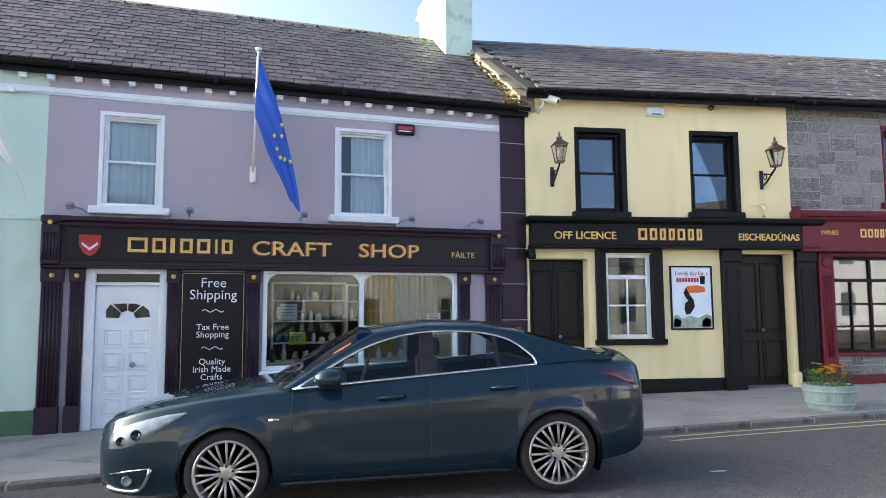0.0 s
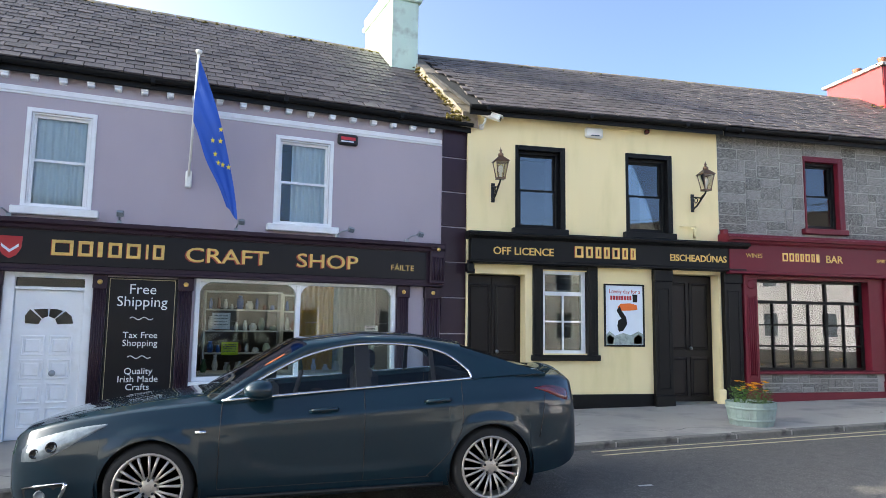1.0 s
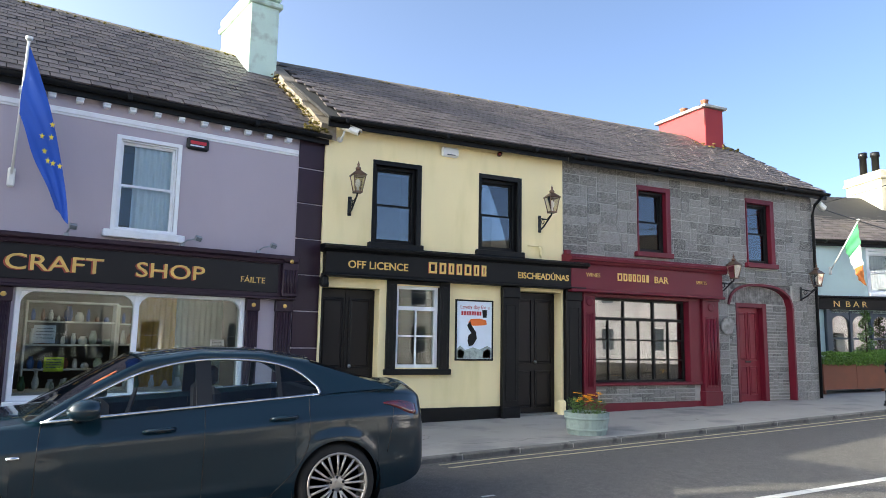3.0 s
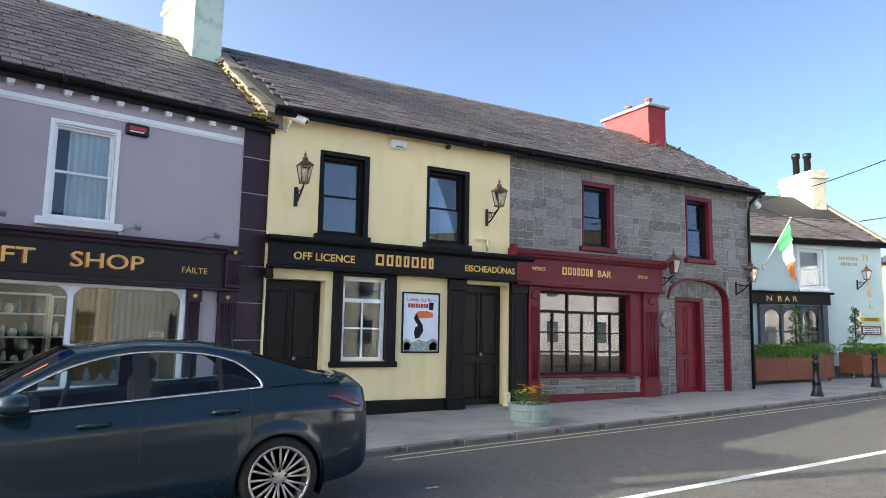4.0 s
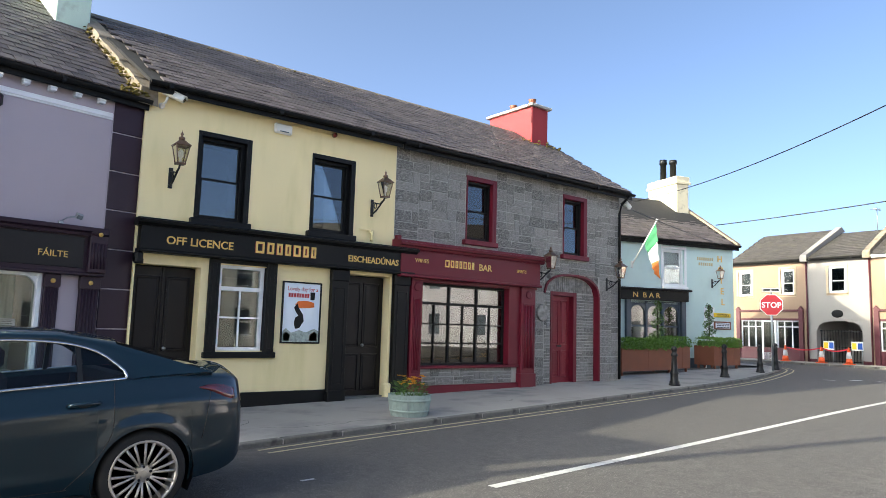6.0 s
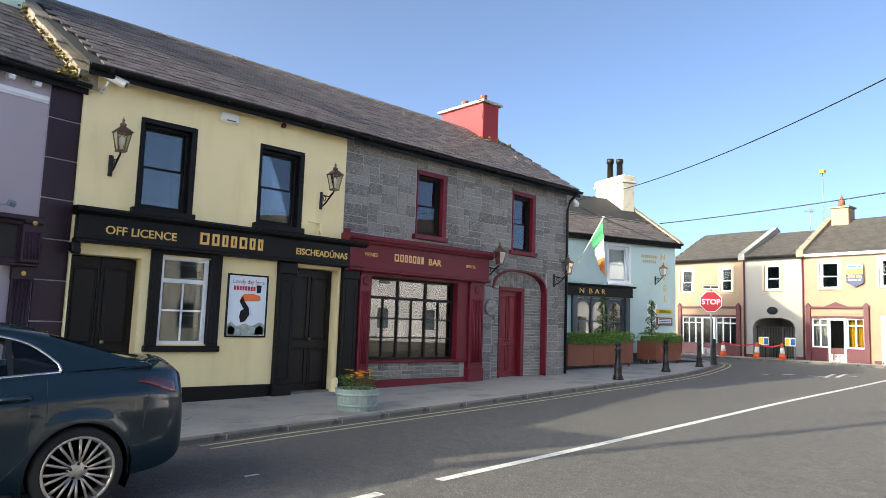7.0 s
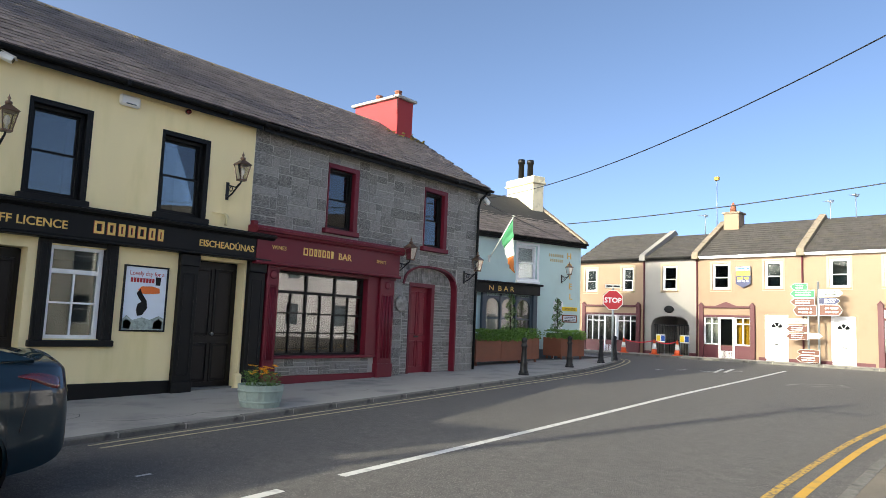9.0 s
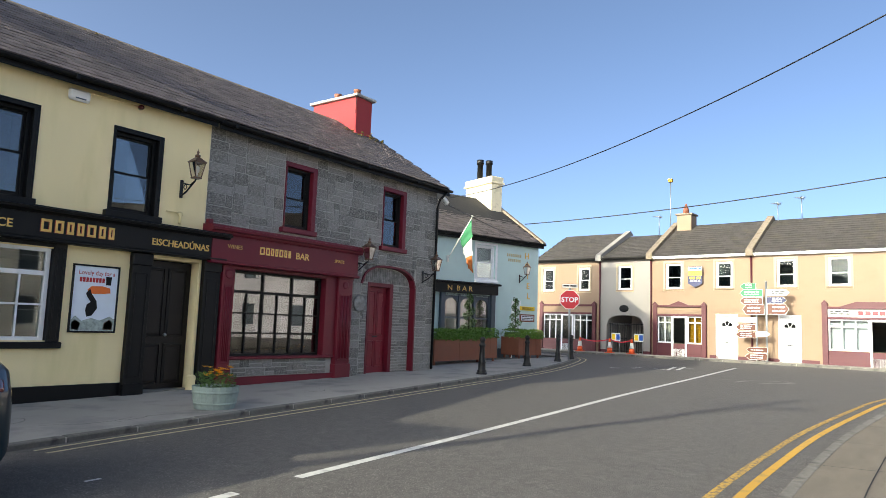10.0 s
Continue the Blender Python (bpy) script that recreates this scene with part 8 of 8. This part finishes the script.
sx, sy = 24.4, 11.66
stop = thing("stop_sign", Matrix.Translation((sx, sy, pave_z(sx))) @ Matrix.Rotation(radians(-62), 4, "Z"), "red octagonal stop sign on a grey steel pole", "sign")
bm = B()
tube(bm, [(0, 0.03, 0), (0, 0.03, 2.75)], 0.038, 12)
part("pole", bm, "steel", stop)
bm = B()
prism(bm, [(0.40 * math.cos(math.pi / 8 + k * math.pi / 4), 2.30 + 0.40 * math.sin(math.pi / 8 + k * math.pi / 4)) for k in range(8)], -0.03, -0.015)
plate = part("plate", bm, "alarm_white", stop)
bm = B()
prism(bm, [(0.375 * math.cos(math.pi / 8 + k * math.pi / 4), 2.30 + 0.375 * math.sin(math.pi / 8 + k * math.pi / 4)) for k in range(8)], -0.034, -0.03)
face = part("red_face", bm, "sign_red", plate)
words("STOP", 0.27, "sign_white", plate, 0.0, -0.037, 2.205, 0.002, 0.98, bold=0.006)
bm = B()
box(bm, -0.30, 0.30, -0.02, -0.005, 2.76, 2.90)
sub = part("name_plate", bm, "alarm_white", stop)
bars_line(-0.25, 0.25, 2.80, 0.06, -0.021, "trim", sub, 5)


for x, top in ((12.31, 3.62), (11.89, 2.62)):
    t = thing("sign_pole", FRAME_T @ Matrix.Translation((x, -0.6, 0.45)), "grey steel pole carrying direction signs", "pole")
    bm = B()
    tube(bm, [(0, 0, 0), (0, 0, top)], 0.045, 10)
    part("tube", bm, "steel", t)
    bm = B()
    lathe(bm, [(0.048, top), (0.048, top + 0.02), (0.0, top + 0.035)], 10)
    part("cap", bm, "steel", t)


def finger(s, z, w, h, material, left, seed, pale=None):
    """A pointed direction sign, its face to the road; s along the terrace."""
    m = FRAME_T @ Matrix.Translation((s, -0.646, z))
    t = thing("direction_sign", m, "pointed %s road direction sign on a pole" % {"sign_green": "green", "sign_brown": "brown", "alarm_white": "white", "navy_film": "navy blue"}[material], "sign", "direction signs on the poles")
    p = 0.16
    out = [(0, h / 2), (p, h), (w, h), (w, 0), (p, 0)] if left else [(0, 0), (0, h), (w - p, h), (w, h / 2), (w - p, 0)]
    bm = B()
    prism(bm, out, -0.02, 0.0)
    part("plate", bm, "alarm_white", t)
    c = (w / 2, h / 2)
    bm = B()
    prism(bm, [(c[0] + (a - c[0]) * 0.97, c[1] + (b - c[1]) * 0.91) for a, b in out], -0.024, -0.02)
    f = part("face", bm, material, t)
    col = "trim" if material == "alarm_white" else "sign_white"
    n = 2 if h > 0.24 else 1
    for i in range(n):
        bars_line(p + 0.06, w - p - 0.02, h * (0.60 - 0.34 * i if n > 1 else 0.40), h * 0.15, -0.0245, col, t, seed + i)


for row in ((11.20, 3.71, 0.69, 0.31, "sign_green", True),
            (11.18, 3.38, 1.01, 0.34, "sign_green", True),
            (11.17, 3.04, 1.00, 0.31, "sign_brown", True),
            (11.29, 2.58, 0.95, 0.46, "sign_brown", True),
            (12.33, 3.43, 0.96, 0.30, "alarm_white", False),
            (12.34, 3.10, 0.84, 0.28, "navy_film", False),
            (12.36, 2.60, 0.91, 0.48, "sign_brown", False),
            (10.96, 2.22, 0.91, 0.23, "alarm_white", True),
            (10.98, 1.86, 0.89, 0.28, "sign_brown", True),
            (10.98, 1.52, 0.89, 0.28, "sign_brown", True),
            (11.92, 1.60, 0.55, 0.23, "alarm_white", False),
            (11.42, 0.88, 0.92, 0.23, "sign_brown", True),
            (11.39, 0.55, 0.94, 0.30, "sign_brown", True)):
    finger(*row, seed=int(row[1] * 100))


def cone(s, v):
    p = FRAME_T @ Vector((s, v, 0))
    t = thing("traffic_cone", Matrix.Translation((p.x, p.y, 0.42 if v < -2.6 else 0.49)), "orange and white traffic cone on the ground", "cone", "cones before the archway")
    bm = B()
    box(bm, -0.2, 0.2, -0.2, 0.2, 0.0, 0.04, 0.015)
    lathe(bm, [(0.15, 0.03), (0.115, 0.28)], 18)
    part("base", bm, "cone_orange", t)
    part("tip", lathe(B(), [(0.075, 0.54), (0.03, 0.76), (0.0, 0.76)], 18), "cone_orange", t)
    bm = B()
    lathe(bm, [(0.117, 0.27), (0.076, 0.55)], 18)
    part("white_band", bm, "alarm_white", t)
    return t


for s in (3.25, 4.95, 6.15):
    cone(s, -1.2)
for s in (4.75, 6.0):
    t = thing("warning_board", FRAME_T @ Matrix.Translation((s, -0.6, 0.49)), "small white and yellow warning board on a frame", "sign", "warning boards before the archway")
    bm = B()
    box(bm, 0, 0.5, -0.02, 0, 0.62, 1.02, 0.01)
    b = part("board", bm, "alarm_white", t)
    box(bm := B(), 0.03, 0.22, -0.024, -0.02, 0.68, 0.96)
    part("yellow_panel", bm, "sign_yellow", b)
    box(bm := B(), 0.28, 0.47, -0.024, -0.02, 0.68, 0.96)
    part("blue_panel", bm, "sign_blue", b)
    for x in (0.05, 0.45):
        bm = B()
        tube(bm, [(x, 0, 0), (x, 0, 0.65)], 0.015, 6)
        part("leg", bm, "steel", t)
t = thing("barrier_tape", FRAME_T @ Matrix.Translation((3.25, -1.2, 0.49)), "sagging red and white barrier tape between cones", "tape")
bm = B()
for a, c in ((0.0, 1.7), (1.7, 2.9)):
    prev = None
    for k in range(13):
        x = a + (c - a) * k / 12
        z = 0.66 - 0.12 * math.sin(math.pi * k / 12)
        cur = (bm.verts.new((x, 0, z)), bm.verts.new((x, 0.005, z + 0.06)))
        if prev:
            bm.faces.new([prev[0], cur[0], cur[1], prev[1]])
        prev = cur
part("tape", bm, "flag_red", t)


def cable(a, c, sag, label, r=0.009):
    t = thing("overhead_cable", Matrix.Translation(a), label, "cable", "cables over the street")
    bm = B()
    d = Vector(c) - Vector(a)
    tube(bm, [d * (k / 40) - Vector((0, 0, 4 * sag * (k / 40) * (1 - k / 40))) for k in range(41)], r, 6)
    part("wire", bm, "trim", t)


cable((15.3, 11.0, 5.1), (6.0, -5.0, 6.5), 0.8, "black overhead cable sagging across the street")
cable((25.8, 14.5, 6.05), (26.3, -12, 8.9), 0.6, "black overhead cable sagging across the junction", 0.02)
cable((15.36, 11.2, 5.0), (25.0, 13.75, 5.1), 0.05, "thin black cable between the stone house and hotel", 0.012)


# ---------- the tall pole up the street, whose shadow crosses the road ----------
t = thing("utility_pole", Matrix.Translation((-6.1, 8.35, pave_z(-6.1))), "tall wooden utility pole on the footpath", "pole")
bm = B()
tube(bm, [(0, 0, -0.1), (0, 0, 9.2)], 0.15, 14, r1=0.11)
part("mast", bm, "corten", t)
bm = B()
box(bm, -0.05, 0.05, -0.9, 0.9, 8.4, 8.52, 0.01)
part("cross_arm", bm, "corten", t)

# cracks in the footpath
rng = random.Random(77)
for x, y, ang, n in ((3.6, 9.4, 0.1, 12), (4.2, 9.1, -0.5, 9), (5.0, 8.7, 0.4, 8), (9.0, 9.6, 0.1, 10), (-3.4, 8.2, 0.3, 9)):
    pts = [Vector((x, y, 0))]
    for k in range(n):
        ang += rng.gauss(0, 0.35)
        pts.append(pts[-1] + Vector((math.cos(ang), math.sin(ang), 0)) * rng.uniform(0.08, 0.2))
    bm = B()
    prev = None
    for i, p in enumerate(pts):
        w = 0.006 * (1 - abs(2 * i / n - 1)) + 0.002
        z = pave_z(p.x) + 0.003
        cur = (bm.verts.new((p.x, p.y - w, z)), bm.verts.new((p.x, p.y + w, z)))
        if prev:
            bm.faces.new([prev[0], cur[0], cur[1], prev[1]])
        prev = cur
    part("crack", bm, "roof_felt", pavement)
